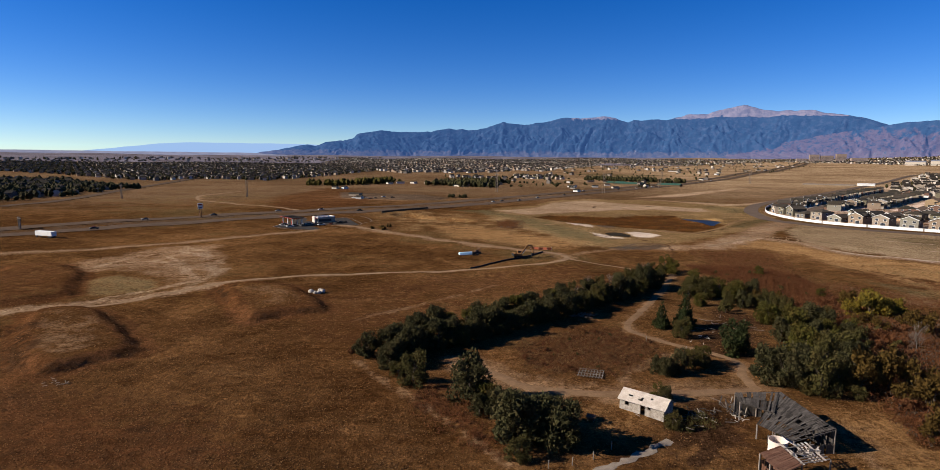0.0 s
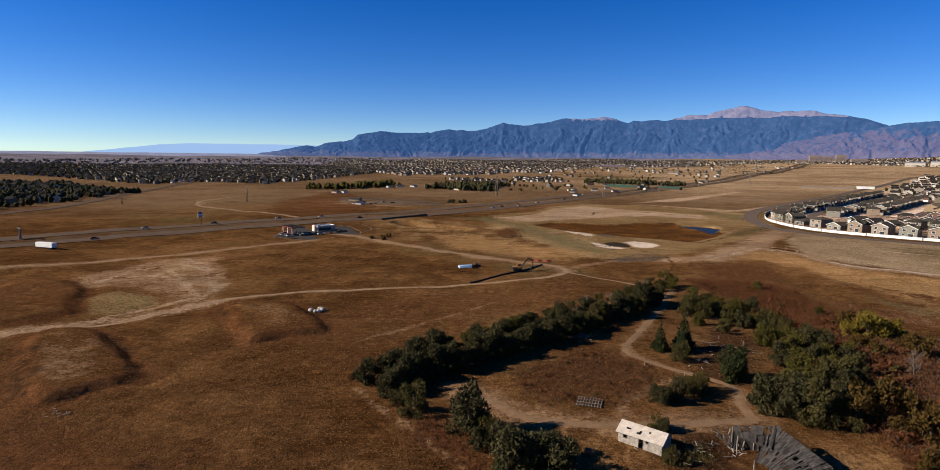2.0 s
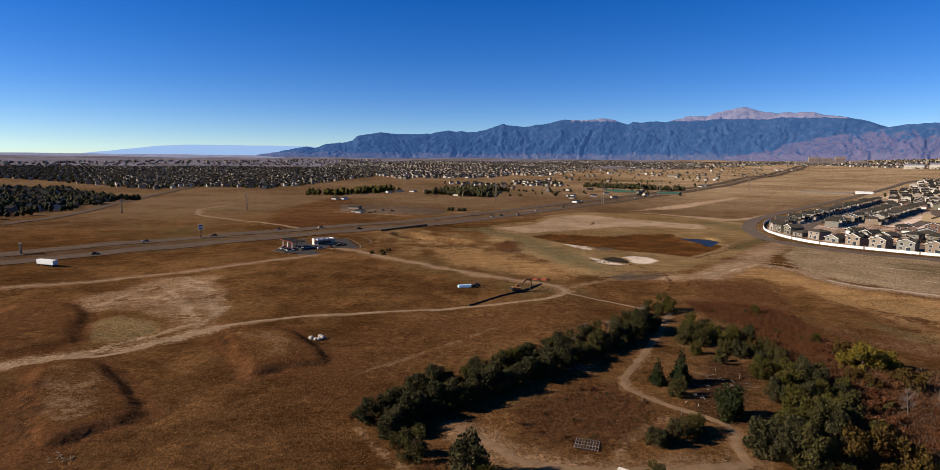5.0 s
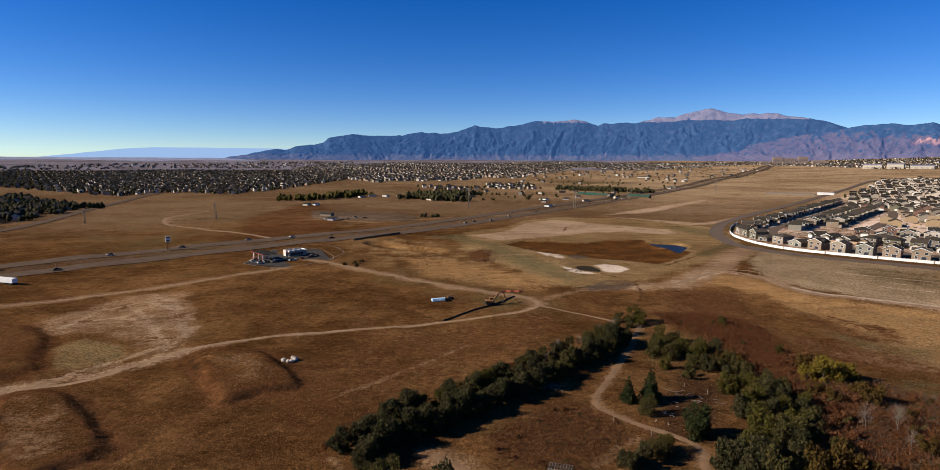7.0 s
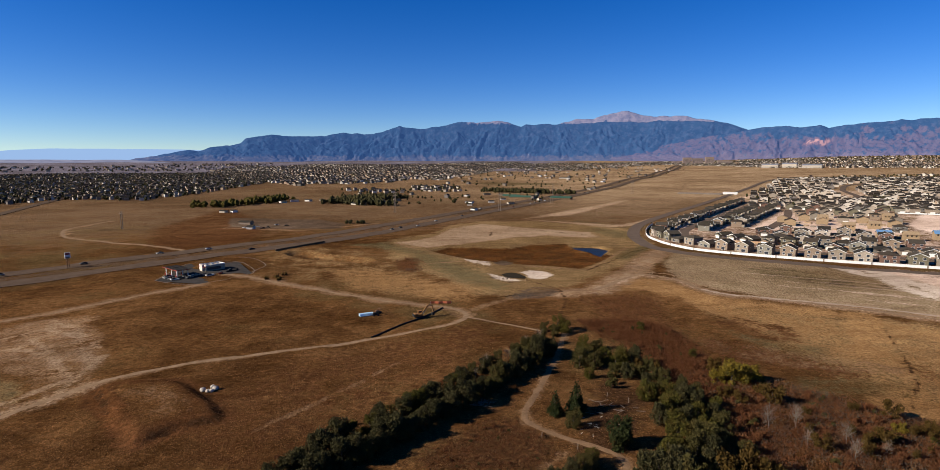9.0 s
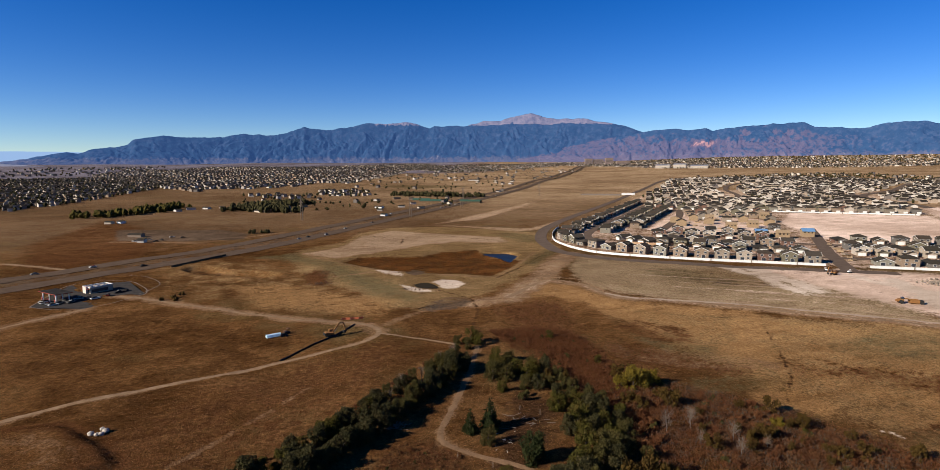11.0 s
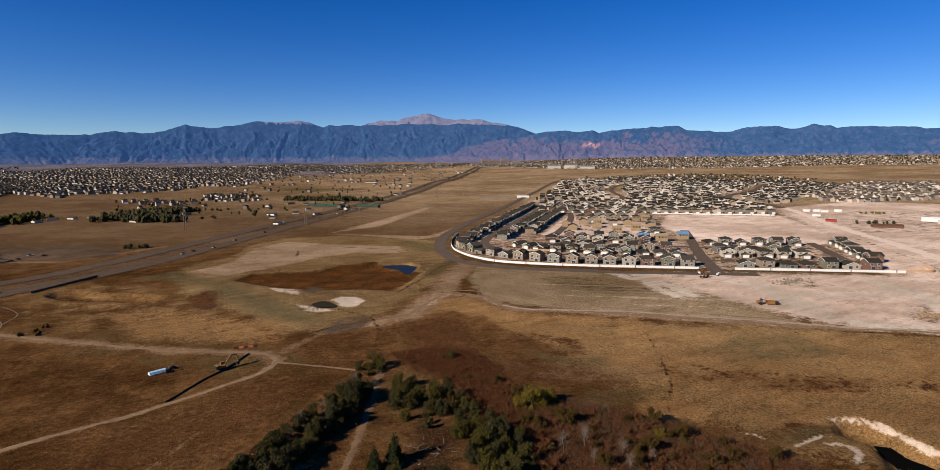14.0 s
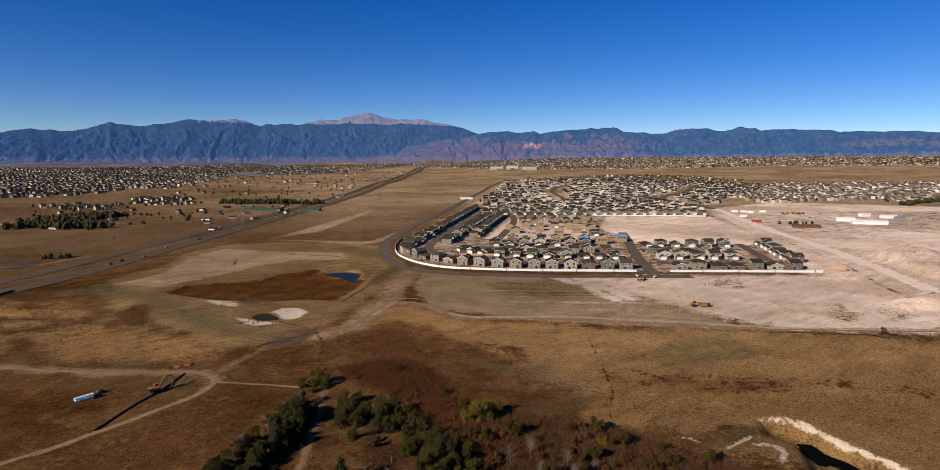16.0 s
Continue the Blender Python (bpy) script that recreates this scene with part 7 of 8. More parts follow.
def ruined_shed():
    rng = random.Random(9)
    root = thing("ruined_shed", "low shed with rusted sheets and stripped rafters", "shed")
    a, b = (38.39, 70.46, 2.2), (38.34, 65.27, 2.2)
    d, c = (41.68, 71.65, 2.6), (41.77, 66.83, 2.6)
    board_slope(root, a, b, c, d, 24, M["rust"], 0.0, rng, 0.2, "roof_rib", 0.06)
    board_slope(root, Vector(a) - Vector((0, 0, 0.06)), Vector(b) - Vector((0, 0, 0.06)), Vector(c) - Vector((0, 0, 0.06)), Vector(d) - Vector((0, 0, 0.06)), 6, M["rust"], 0.0, rng, 0.0, "roof_sheet", 0.03)
    e, f = (46.78, 73.46, 2.3), (46.63, 68.78, 2.2)
    board_slope(root, d, c, f, e, 9, M["oldwood"], 0.25, rng, 0.6, "rafter", 0.08)
    board_slope(root, d, e, f, c, 8, M["palewood"], 0.45, rng, 0.6, "batten", 0.06)
    for p in (a, b, c, d, e, f, lerp(a, b, 0.5)):
        post(root, p[0], p[1], p[2] - gz(p[0], p[1]) - 0.03)
    for p, q, n in ((a, b, 16), (b, c, 10), (a, d, 8)):
        for i in range(n):
            if rng.random() < 0.85:
                m = lerp(p, q, (i + 0.5) / n)
                dd = (Vector(q) - Vector(p)).normalized()
                g = gz(m.x, m.y)
                part("wall_board", plank((m.x, m.y, g - 0.1), (m.x, m.y, g + 1.9), (Vector(q) - Vector(p)).length / n * 0.85, 0.03, Vector((-dd.y, dd.x, 0))), M["rust"], root)
    for _ in range(80):
        m = lerp(lerp(d, e, rng.random()), lerp(c, f, rng.random()), 0.5)
        k = Vector((rng.uniform(-1, 1), rng.uniform(-1, 1), rng.uniform(-0.2, 0.2)))
        part("loose_board", plank(Vector(m) + Vector((0, 0, 0.1)), Vector(m) + k * 0.9 + Vector((0, 0, 0.15)), 0.2, 0.04), M[rng.choice(("palewood", "oldwood", "barnwood"))], root)


ruined_shed()


def tank():
    x, y = (43.6, 75.6)
    z = gz(x, y)
    root = thing("water_tank", "open cream steel water tank beside the sheds", "tank", m=pose(x, y, z))
    bm = bmesh.new()
    n = 32
    rings = [[bm.verts.new((rr * math.cos(2 * math.pi * k / n), rr * math.sin(2 * math.pi * k / n), zz)) for k in range(n)] for rr, zz in ((1.25, -0.1), (1.25, 1.95), (1.29, 1.97), (1.29, 2.05), (1.2, 2.05), (1.2, 0.2))]
    for p, q in zip(rings, rings[1:]):
        for k in range(n):
            bm.faces.new((p[k], p[(k + 1) % n], q[(k + 1) % n], q[k]))
    bm.faces.new(rings[-1])
    part("shell", bm, M["cream"], root)
    bm = bmesh.new()
    tube(bm, [(0, 0, 0), (0, 0, 0.06)], 1.25, 28)
    lid = part("lid", bm, M["cream"], root, "cream lid leaning on the rim")
    lid.matrix_basis = pose(1.75, 0.1, 1.75, 0, 28, 0)
    return root


tank()


def hutch():
    x, y = (19.3, 85.1)
    root = thing("feed_hutch", "small weathered hutch with a sloping roof", "hutch", m=pose(x, y, gz(x, y), 0, 0, -25) @ Matrix.Scale(0.8, 4))
    part("body", boxes((-0.7, 0.7, -0.4, 0.4, 0.25, 0.95)), M["rust"], root)
    part("roof", boxes((-0.9, 0.9, -0.6, 0.6, 0, 0.06), m=pose(0, 0, 1.0, 12, 0, 0)), M["rust"], root)
    for i in (-0.6, 0.6):
        for j in (-0.32, 0.32):
            part("leg", boxes((i - 0.05, i + 0.05, j - 0.05, j + 0.05, -0.1, 0.25)), M["oldwood"], root)


hutch()


def slab_frame():
    """A timber frame that lies in the grass."""
    x, y = (23.0, 103.2)
    root = thing("timber_frame", "grey timber floor frame lying in grass", "frame", m=pose(x, y, gz(x, y) + 0.12, 0, 0, -18))
    for k in range(9):
        part("joist", boxes((-2.2 + k * 0.55, -2.1 + k * 0.55, -1.9, 1.9, 0, 0.16)), M["oldwood"], root)
    for yy in (-1.9, -0.6, 0.7, 1.8):
        part("rail", boxes((-2.3, 2.4, yy, yy + 0.1, 0.16, 0.24)), M["oldwood"], root)


slab_frame()


def debris(name, label, xy, count, size, spread, mat, seed):
    rng = random.Random(seed)
    x, y = xy
    root = thing(name, label, "debris", m=pose(x, y, gz(x, y)))
    for _ in range(count):
        a, k = rng.uniform(0, 6.28), rng.uniform(0.5, 1.0) * size
        c = Vector((rng.gauss(0, spread), rng.gauss(0, spread * 0.7), rng.uniform(0.03, 0.3)))
        part("board", plank(c, c + Vector((math.cos(a) * k, math.sin(a) * k, rng.uniform(-0.05, 0.5) * size * 0.4)), 0.09 * size ** 0.5 + 0.05, 0.06), mat, root)


debris("brush_pile", "pile of pale broken branches by the hedge", (29.2, 144.2), 34, 2.0, 1.5, M["greybark"], 1)
debris("board_pile", "scattered broken boards behind the farmhouse", (35.3, 86.5), 30, 1.6, 2.2, M["oldwood"], 2)
debris("board_pile", "scrap boards in the bare yard", (37.9, 88.0), 26, 1.2, 1.8, M["barnwood"], 3)
debris("board_pile", "pale broken boards before the barn", (43.6, 86.2), 16, 0.9, 0.9, M["palewood"], 8)
debris("log_pile", "fallen logs in the clearing", (62.4, 136.0), 18, 3.0, 4.0, M["greybark"], 4)
debris("board_pile", "pale scrap on the dark yard", (54.6, 126.3), 16, 1.0, 3.0, M["palewood"], 5)
debris("rubble_heap", "pale rubble at the foot of the mound", (-73.7, 98.1), 14, 1.0, 1.6, M["concrete"], 6)
debris("brush_pile", "heap of dry cuttings beside the creek", (24.7, 340.4), 40, 3.0, 4.0, M["bark"], 7)

strip("concrete_strip", [(15.9, 69.4), (18.4, 71.1), (21.6, 73.0), (25.1, 75.6), (27.5, 77.4), (29.7, 78.7)], 1.4, M["concrete"], "broken pale concrete strip in the yard", 0.09, 0.4, category="slab", stepping=0.9)


def fence_line(pts, every, h, label):
    root = thing("fence", label, "fence", "old fence posts")
    for p in smooth_line(pts, every):
        part("post", tube(bmesh.new(), [(p.x, p.y, gz(p.x, p.y) - 0.2), (p.x + 0.03, p.y, gz(p.x, p.y) + h)], 0.08, 6), M["oldwood"], root)


fence_line([(6.4, 74.7), (10.7, 71.1), (17.2, 73.5), (20.3, 76.1)], 3.0, 1.2, "short run of weathered fence posts")
fence_line([(39.8, 123.7), (46.1, 116.6)], 9.0, 1.4, "two leaning posts beside the track")

# ---- the building field ----


def boulder(x, y, r, seed):
    rng = random.Random(seed)
    bm = bmesh.new()
    bmesh.ops.create_icosphere(bm, subdivisions=2, radius=r)
    for v in bm.verts:
        v.co *= 1 + 0.22 * noise.noise(v.co * 1.3 / r + Vector((seed, 0, 0)))
        v.co.z *= 0.75
    ob = part("boulder", bm, M["palestone"])
    ob.matrix_basis = pose(x, y, gz(x, y) + r * 0.45, 0, 0, rng.uniform(0, 360))
    return tagged(ob, "large pale boulder dumped in dry grass", "boulder", "pale boulders in the field")


for _i, (_p, _r) in enumerate((((-47.4, 166.3), 0.85), ((-45.9, 165.6), 0.7), ((-44.9, 165.7), 0.75), ((-44.2, 167.2), 0.9), ((-45.3, 168.7), 0.7))):
    boulder(*_p, _r, _i + 1)


def track_unit(root, x):
    t = part("track", bmesh.new(), None, root, "black steel crawler track")
    bm = bmesh.new()
    n = 20
    sec = []
    for k in range(n):
        a = 2 * math.pi * k / n
        sec.append((1.5 * (1 if math.cos(a) > 0 else -1) * (abs(math.cos(a)) > 0.01) + 0.42 * math.cos(a), 0.45 + 0.45 * math.sin(a)))
    rings = [[bm.verts.new((xx, yy, zz)) for yy, zz in sec] for xx in (x - 0.3, x + 0.3)]
    for k in range(n):
        bm.faces.new((rings[0][k], rings[0][(k + 1) % n], rings[1][(k + 1) % n], rings[1][k]))
    bm.faces.new(rings[0][::-1])
    bm.faces.new(rings[1])
    bm.to_mesh(t.data)
    bm.free()
    t.data.materials.append(M["tyre"])


def excavator(xy, turn, label):
    root = thing("excavator", label, "excavator", m=pose(*xy, gz(*xy) + 0.02, 0, 0, turn))
    for x in (-1.1, 1.1):
        track_unit(root, x)
    part("undercarriage", boxes((-0.85, 0.85, -1.1, 1.1, 0.45, 0.95), bevel=0.05), M["tyre"], root)
    body = part("body", boxes((-1.3, 1.3, -2.3, 0.9, 1.0, 1.95), (-1.3, 1.3, -2.6, -1.4, 1.05, 2.25), bevel=0.08), M["yellow"], root)
    part("counterweight", boxes((-1.25, 1.25, -2.95, -2.55, 1.05, 2.1), bevel=0.1), M["tyre"], body)
    cab = part("cab", boxes((-1.3, -0.35, -0.5, 1.2, 1.95, 3.0), bevel=0.06), M["yellow"], root)
    part("cab_glass", boxes((-1.33, -0.32, -0.3, 1.0, 2.3, 2.85), (-1.2, -0.45, 1.0, 1.22, 2.1, 2.85)), M["glass"], cab)
    boom = plank((0.2, 0.7, 1.8), (0.2, 3.6, 5.3), 0.5, 0.55, Vector((1, 0, 0.3)))
    part("boom", boom, M["yellow"], root)
    part("boom_tip", plank((0.2, 3.4, 5.2), (0.2, 5.6, 4.9), 0.45, 0.5, Vector((1, 0, 0.3))), M["yellow"], root)
    part("stick", plank((0.2, 5.4, 5.2), (0.2, 6.1, 1.9), 0.4, 0.42, Vector((1, 0, 0.3))), M["yellow"], root)
    part("bucket", boxes((-0.35, 0.75, 5.3, 6.5, 0.7, 1.9), bevel=0.2), M["tyre"], root)
    part("boom_ram", tube(bmesh.new(), [(0.2, 1.2, 1.5), (0.2, 2.9, 3.9)], 0.09, 6), M["steel"], root)
    return root


excavator((20.5, 232.9), -72, "mustard yellow crawler excavator digging in the field")


def pipe_stack():
    x, y = (-1.7, 242.5)
    root = thing("pipe_stack", "bundle of pale blue plastic pipes on the ground", "pipes", m=pose(x, y, gz(x, y), 0, 0, -72))
    for j, n in enumerate((6, 5, 4)):
        for i in range(n):
            px, pz = (i - (n - 1) / 2) * 0.42, 0.22 + j * 0.36
            part("pipe", tube(bmesh.new(), [(px, -3.0, pz), (px, 3.0, pz)], 0.2, 10), M["blue"], root)


pipe_stack()


def small_plant(name, label, xy, turn, mat):
    root = thing(name, label, "machine", m=pose(*xy, gz(*xy), 0, 0, turn))
    part("frame", boxes((-1.4, 1.4, -0.6, 0.6, 0.45, 0.75)), M["tyre"], root)
    part("hood", boxes((-1.3, 0.3, -0.55, 0.55, 0.75, 1.5), bevel=0.06), mat, root)
    part("canopy", boxes((0.1, 1.2, -0.6, 0.6, 2.1, 2.2), (0.15, 0.22, -0.55, -0.48, 0.7, 2.1), (1.1, 1.17, -0.55, -0.48, 0.7, 2.1), (0.15, 0.22, 0.48, 0.55, 0.7, 2.1), (1.1, 1.17, 0.48, 0.55, 0.7, 2.1)), mat, root)
    for x in (-0.9, 0.9):
        for y in (-0.65, 0.65):
            part("wheel", tube(bmesh.new(), [(x, y - 0.15, 0.42), (x, y + 0.15, 0.42)], 0.45, 14), M["tyre"], root)


small_plant("compressor", "small dark compressor trailer beside the pipes", (2.4, 241.1), 10, M["tyre"])
small_plant("site_loader", "small brown site loader on bare earth", (3.4, 244.9), 30, M["rust"])


def scraper(xy, turn):
    root = thing("earth_scraper", "long dark yellow earth scraper parked on bare ground", "machine", m=pose(*xy, gz(*xy), 0, 0, turn))
    part("tractor", boxes((-5.2, -2.9, -1.2, 1.2, 0.9, 2.2), (-6.0, -5.0, -0.9, 0.9, 0.9, 1.8), bevel=0.08), M["yellow"], root)
    part("cab", boxes((-4.0, -2.9, -0.8, 0.8, 2.2, 3.1), bevel=0.06), M["glass"], root)
    part("gooseneck", plank((-3.0, 0, 2.3), (0.2, 0, 1.9), 0.6, 0.5), M["yellow"], root)
    part("bowl", boxes((-0.4, 3.6, -1.5, -1.2, 0.5, 2.1), (-0.4, 3.6, 1.2, 1.5, 0.5, 2.1), (3.2, 3.6, -1.2, 1.2, 0.5, 2.2), (-0.4, 3.6, -1.2, 1.2, 0.4, 0.6)), M["yellow"], root)
    part("engine", boxes((3.6, 5.6, -1.0, 1.0, 0.9, 1.9), bevel=0.08), M["tyre"], root)
    for x in (-4.2, 4.6):
        for y in (-1.4, 1.4):
            part("wheel", tube(bmesh.new(), [(x, y - 0.35, 0.9), (x, y + 0.35, 0.9)], 0.92, 16), M["tyre"], root)


scraper((296.1, 188.5), -35)
excavator((328.4, 254.7), 100, "grey-brown excavator at the graded lot")
small_plant("site_loader", "pale loader beside stacked material", (342.2, 255.0), 0, M["white"])
small_plant("site_loader", "pale grader beside the sand wash", (335.1, 265.4), 70, M["white"])

_pipe = smooth_line([(0.3, 210.7), (11.1, 222.7), (21.7, 233.0), (31.8, 245.8)], 2.0)
_bm = tube(bmesh.new(), [(p.x, p.y, gz(p.x, p.y) + 0.28) for p in _pipe], 0.3, 10)
tagged(part("long_pipe", _bm, M["black"]), "long black welded pipe lying on the field", "pipe")

_o = thing("barrier_netting", "orange plastic safety netting round an excavation", "netting", m=pose(*(32.3, 256.0), gz(*(32.3, 256.0)), 0, 0, -8) @ Matrix.Diagonal((0.8, 0.8, 1.0, 1)))
for _k in range(6):
    part("stake", tube(bmesh.new(), [(-6 + 2.4 * _k, 0.5 * (_k % 2), -0.1), (-6 + 2.4 * _k, 0.5 * (_k % 2), 1.3)], 0.04, 5), M["steel"], _o)
    if _k < 5:
        part("net_panel", plank((-6 + 2.4 * _k, 0.5 * (_k % 2), 0.2), (-3.6 + 2.4 * _k, 0.5 * ((_k + 1) % 2), 0.2), 0.04, 1.0), M["orange"], _o)

# ---- filling station, sign, traffic ----


def station():
    c = (-94.9, 366.7)
    turn = 40
    root = thing("filling_station_shop", "low cream filling-station shop with a flat roof", "shop", m=pose(*c, gz(*c), 0, 0, turn) @ Matrix.Diagonal((0.85, 0.85, 0.75, 1)))
    part("wall", boxes((-7, 7, -4.6, 4.6, -0.3, 4.2)), M["siding"], root)
    part("shop_window", boxes((-6, 4, -4.66, -4.58, 0.7, 2.9)), M["glass"], root)
    part("parapet", boxes((-7.2, 7.2, -4.8, -4.5, 4.2, 4.8), (-7.2, 7.2, 4.5, 4.8, 4.2, 4.8), (-7.2, -6.9, -4.5, 4.5, 4.2, 4.8), (6.9, 7.2, -4.5, 4.5, 4.2, 4.8)), M["white"], root)
    part("entrance", boxes((-8.4, -7, -2.0, 2.0, -0.2, 5.0)), M["cream"], root)
    part("shopfront", boxes((-7.06, -6.98, 2.2, 4.4, 0.6, 3.0), (-7.06, -6.98, -4.4, -2.2, 0.6, 3.0)), M["glass"], root)
    part("awning", boxes((-8.2, -7.0, -4.6, 4.6, 3.3, 3.5)), M["red"], root)
    for k in (-4, 0, 4):
        part("roof_unit", boxes((k - 0.8, k + 0.8, -0.8, 0.8, 4.2, 4.9), bevel=0.05), M["steel"], root)
    c = (-109.4, 348.2)
    root = thing("fuel_canopy", "wide fuel canopy with a red and white edge", "canopy", m=pose(*c, gz(*c), 0, 0, turn))
    part("roof", boxes((-4.0, 4.0, -9, 9, 4.6, 5.0), *((-4.0, 4.0, k * 2.0 - 0.12, k * 2.0 + 0.12, 5.0, 5.12) for k in range(-4, 5))), M["forecourt"], root)
    part("fascia", boxes((-4.06, 4.06, -9.06, 9.06, 4.68, 4.95)), M["red"], root)
    for x in (-3, 3):
        for y in (-7, 0, 7):
            part("column", boxes((x - 0.2, x + 0.2, y - 0.2, y + 0.2, -0.2, 4.7)), M["white"], root)
            part("pump", boxes((x - 0.35, x + 0.35, y + 0.6, y + 1.5, 0, 1.8), bevel=0.04), M["red"], root)
    lot = [(-117.0, 334.9), (-90.3, 322.0), (-68.0, 348.0), (-84.6, 390.9), (-114.9, 388.4)]
    strip("kerb", lot + [lot[0]], 0.4, M["concrete"], "pale concrete kerb round the forecourt", 0.26, category="kerb")
    strip("kerb", [(-71.1, 348.9), (-67.0, 362.9), (-66.2, 380.8), (-75.9, 400.4), (-89.1, 412.4)], 0.4, M["concrete"], "pale concrete kerb along the station drive", 0.2, category="kerb")
    me = mesh_of("pavement_forecourt", [(x, y, gz(x, y) + 0.12) for x, y in lot], [tuple(range(len(lot)))])
    tagged(part("pavement_forecourt", me, M["forecourt"]), "dark asphalt forecourt of the filling station", "pavement", kind="structure")


station()


def pylon_sign():
    x, y = (-186.0, 390.7)
    root = thing("pylon_sign", "tall roadside pylon sign with a white board", "sign", m=pose(x, y, gz(x, y), 0, 0, 35))
    for k in (-0.5, 0.5):
        part("pole", boxes((k - 0.18, k + 0.18, -0.18, 0.18, -0.2, 9.5)), M["rust"], root)
    part("board", boxes((-1.5, 1.5, -0.3, 0.3, 6.0, 9.6), bevel=0.05), M["white"], root)
    part("panel", boxes((-1.2, 1.2, -0.34, -0.3, 8.2, 9.3)), M["red"], root)
    part("panel", boxes((-1.1, 1.1, -0.34, -0.3, 6.3, 7.0)), M["tyre"], root)


pylon_sign()


def car_proto():
    root = thing("car", "passenger car driving on the highway", "car", "cars on the highway")
    bm = boxes((-0.9, 0.9, -2.25, 2.25, 0.35, 0.95), bevel=0.12)
    body = part("body", bm, M["car_paint"], root)
    bm = bmesh.new()
    lo = [bm.verts.new(v) for v in ((-0.85, -1.6, 0.93), (0.85, -1.6, 0.93), (0.85, 1.0, 0.93), (-0.85, 1.0, 0.93))]
    hi = [bm.verts.new(v) for v in ((-0.65, -1.1, 1.48), (0.65, -1.1, 1.48), (0.65, 0.4, 1.48), (-0.65, 0.4, 1.48))]
    bm.faces.new(hi)
    for i in range(4):
        bm.faces.new((lo[i], lo[(i + 1) % 4], hi[(i + 1) % 4], hi[i]))
    part("cabin_glass", bm, M["dark"], body)
    part("roof_panel", boxes((-0.63, 0.63, -1.05, 0.35, 1.47, 1.52)), M["car_paint"], body)
    for x in (-0.82, 0.82):
        for y in (-1.4, 1.4):
            part("wheel", tube(bmesh.new(), [(x - 0.1, y, 0.33), (x + 0.1, y, 0.33)], 0.33, 12), M["tyre"], root)
    return root


CAR = car_proto()
_line = smooth_line(HIGHWAY, 6.0)
_first = True
_cr = random.Random(12)


def put_car(x, y, a, z=0.32):
    global _first
    m = pose(x, y, gz(x, y) + z, 0, 0, a)
    if _first:
        CAR.matrix_basis, _first = m, False
    else:
        copy_thing(CAR, m)


for _i in range(8, 260, 1):
    if _cr.random() < (0.15 if _i < 110 else 0.14):
        _p, _q = _line[_i], _line[_i + 1]
        _d = (_q - _p).normalized()
        _n = Vector((_d.y, -_d.x, 0))
        _o = _cr.choice((-28, -21, 7, 14))
        _c = _p + _n * _o
        _far = max(0.0, math.hypot(_c.x, _c.y) - 500) * 0.0006
        put_car(_c.x, _c.y, math.degrees(math.atan2(-_d.x, _d.y)) + (180 if _o < 0 else 0), 0.27 + _far)
for _p in ((-113.8, 341.4), (-110.0, 338.5), (-103.2, 342.1), (-83.0, 357.0), (-80.0, 360.7), (-98.7, 345.7), (-113.4, 344.6), (-106.9, 335.6), (-105.1, 338.8), (-100.1, 339.2), (-94.1, 346.0), (-90.4, 343.1), (-86.2, 349.9), (-122.0, 594.6), (-111.5, 605.7), (-103.2, 587.6), (-99.9, 597.4), (-94.2, 618.0), (-83.2, 609.4)):
    put_car(*_p, _cr.uniform(0, 360), 0.13)


def trailer():
    x, y = (-211.9, 281.4)
    root = thing("box_trailer", "long white box trailer parked on grass", "trailer", m=pose(x, y, gz(x, y), 0, 0, -20))
    part("box", boxes((-6, 6, -1.25, 1.25, 1.15, 3.4), bevel=0.05), M["white"], root)
    part("chassis", boxes((-5.8, 5.8, -0.5, 0.5, 0.9, 1.2)), M["tyre"], root)
    for wx in (3.6, 4.8, -5.0):
        for wy in (-1.0, 1.0):
            part("wheel", tube(bmesh.new(), [(wx, wy - 0.2, 0.5), (wx, wy + 0.2, 0.5)], 0.5, 14), M["tyre"], root)


trailer()

# ---- power line ----


def pylon(xy, h, seed):
    x, y = xy
    root = thing("power_pole", "tall timber H-frame power pole", "power pole", "power line", m=pose(x, y, gz(x, y), 0, 0, -38))
    for k in (-1.3, 1.3):
        part("pole", tube(bmesh.new(), [(k, 0, -0.5), (k, 0, h)], [0.42, 0.26], 8), M["greybark"], root)
    part("crossarm", boxes((-3.4, 3.4, -0.2, 0.2, h * 0.86, h * 0.86 + 0.4)), M["greybark"], root)
    part("brace", plank((-1.3, 0, h * 0.62), (1.3, 0, h * 0.8), 0.25, 0.2, Vector((0, 1, 0))), M["greybark"], root)
    part("brace", plank((1.3, 0, h * 0.62), (-1.3, 0, h * 0.8), 0.25, 0.2, Vector((0, 1, 0))), M["greybark"], root)
    for k in (-3.2, 0, 3.2):
        part("insulator", tube(bmesh.new(), [(k, 0, h * 0.86 - 1.2), (k, 0, h * 0.86)], 0.14, 6), M["tyre"], root)


for _p, _h in (((-347.2, 565.9), 15), ((-239.3, 609.1), 18), ((39.5, 846.0), 24), ((173.1, 739.0), 26), ((348.1, 1040.9), 24), ((34.4, 744.3), 26), ((523.6, 1069.6), 26), ((285.2, 860.7), 10), ((-254.7, 319.1), 7)):
    pylon(_p, _h, 1)

# ---- larger buildings far off ----


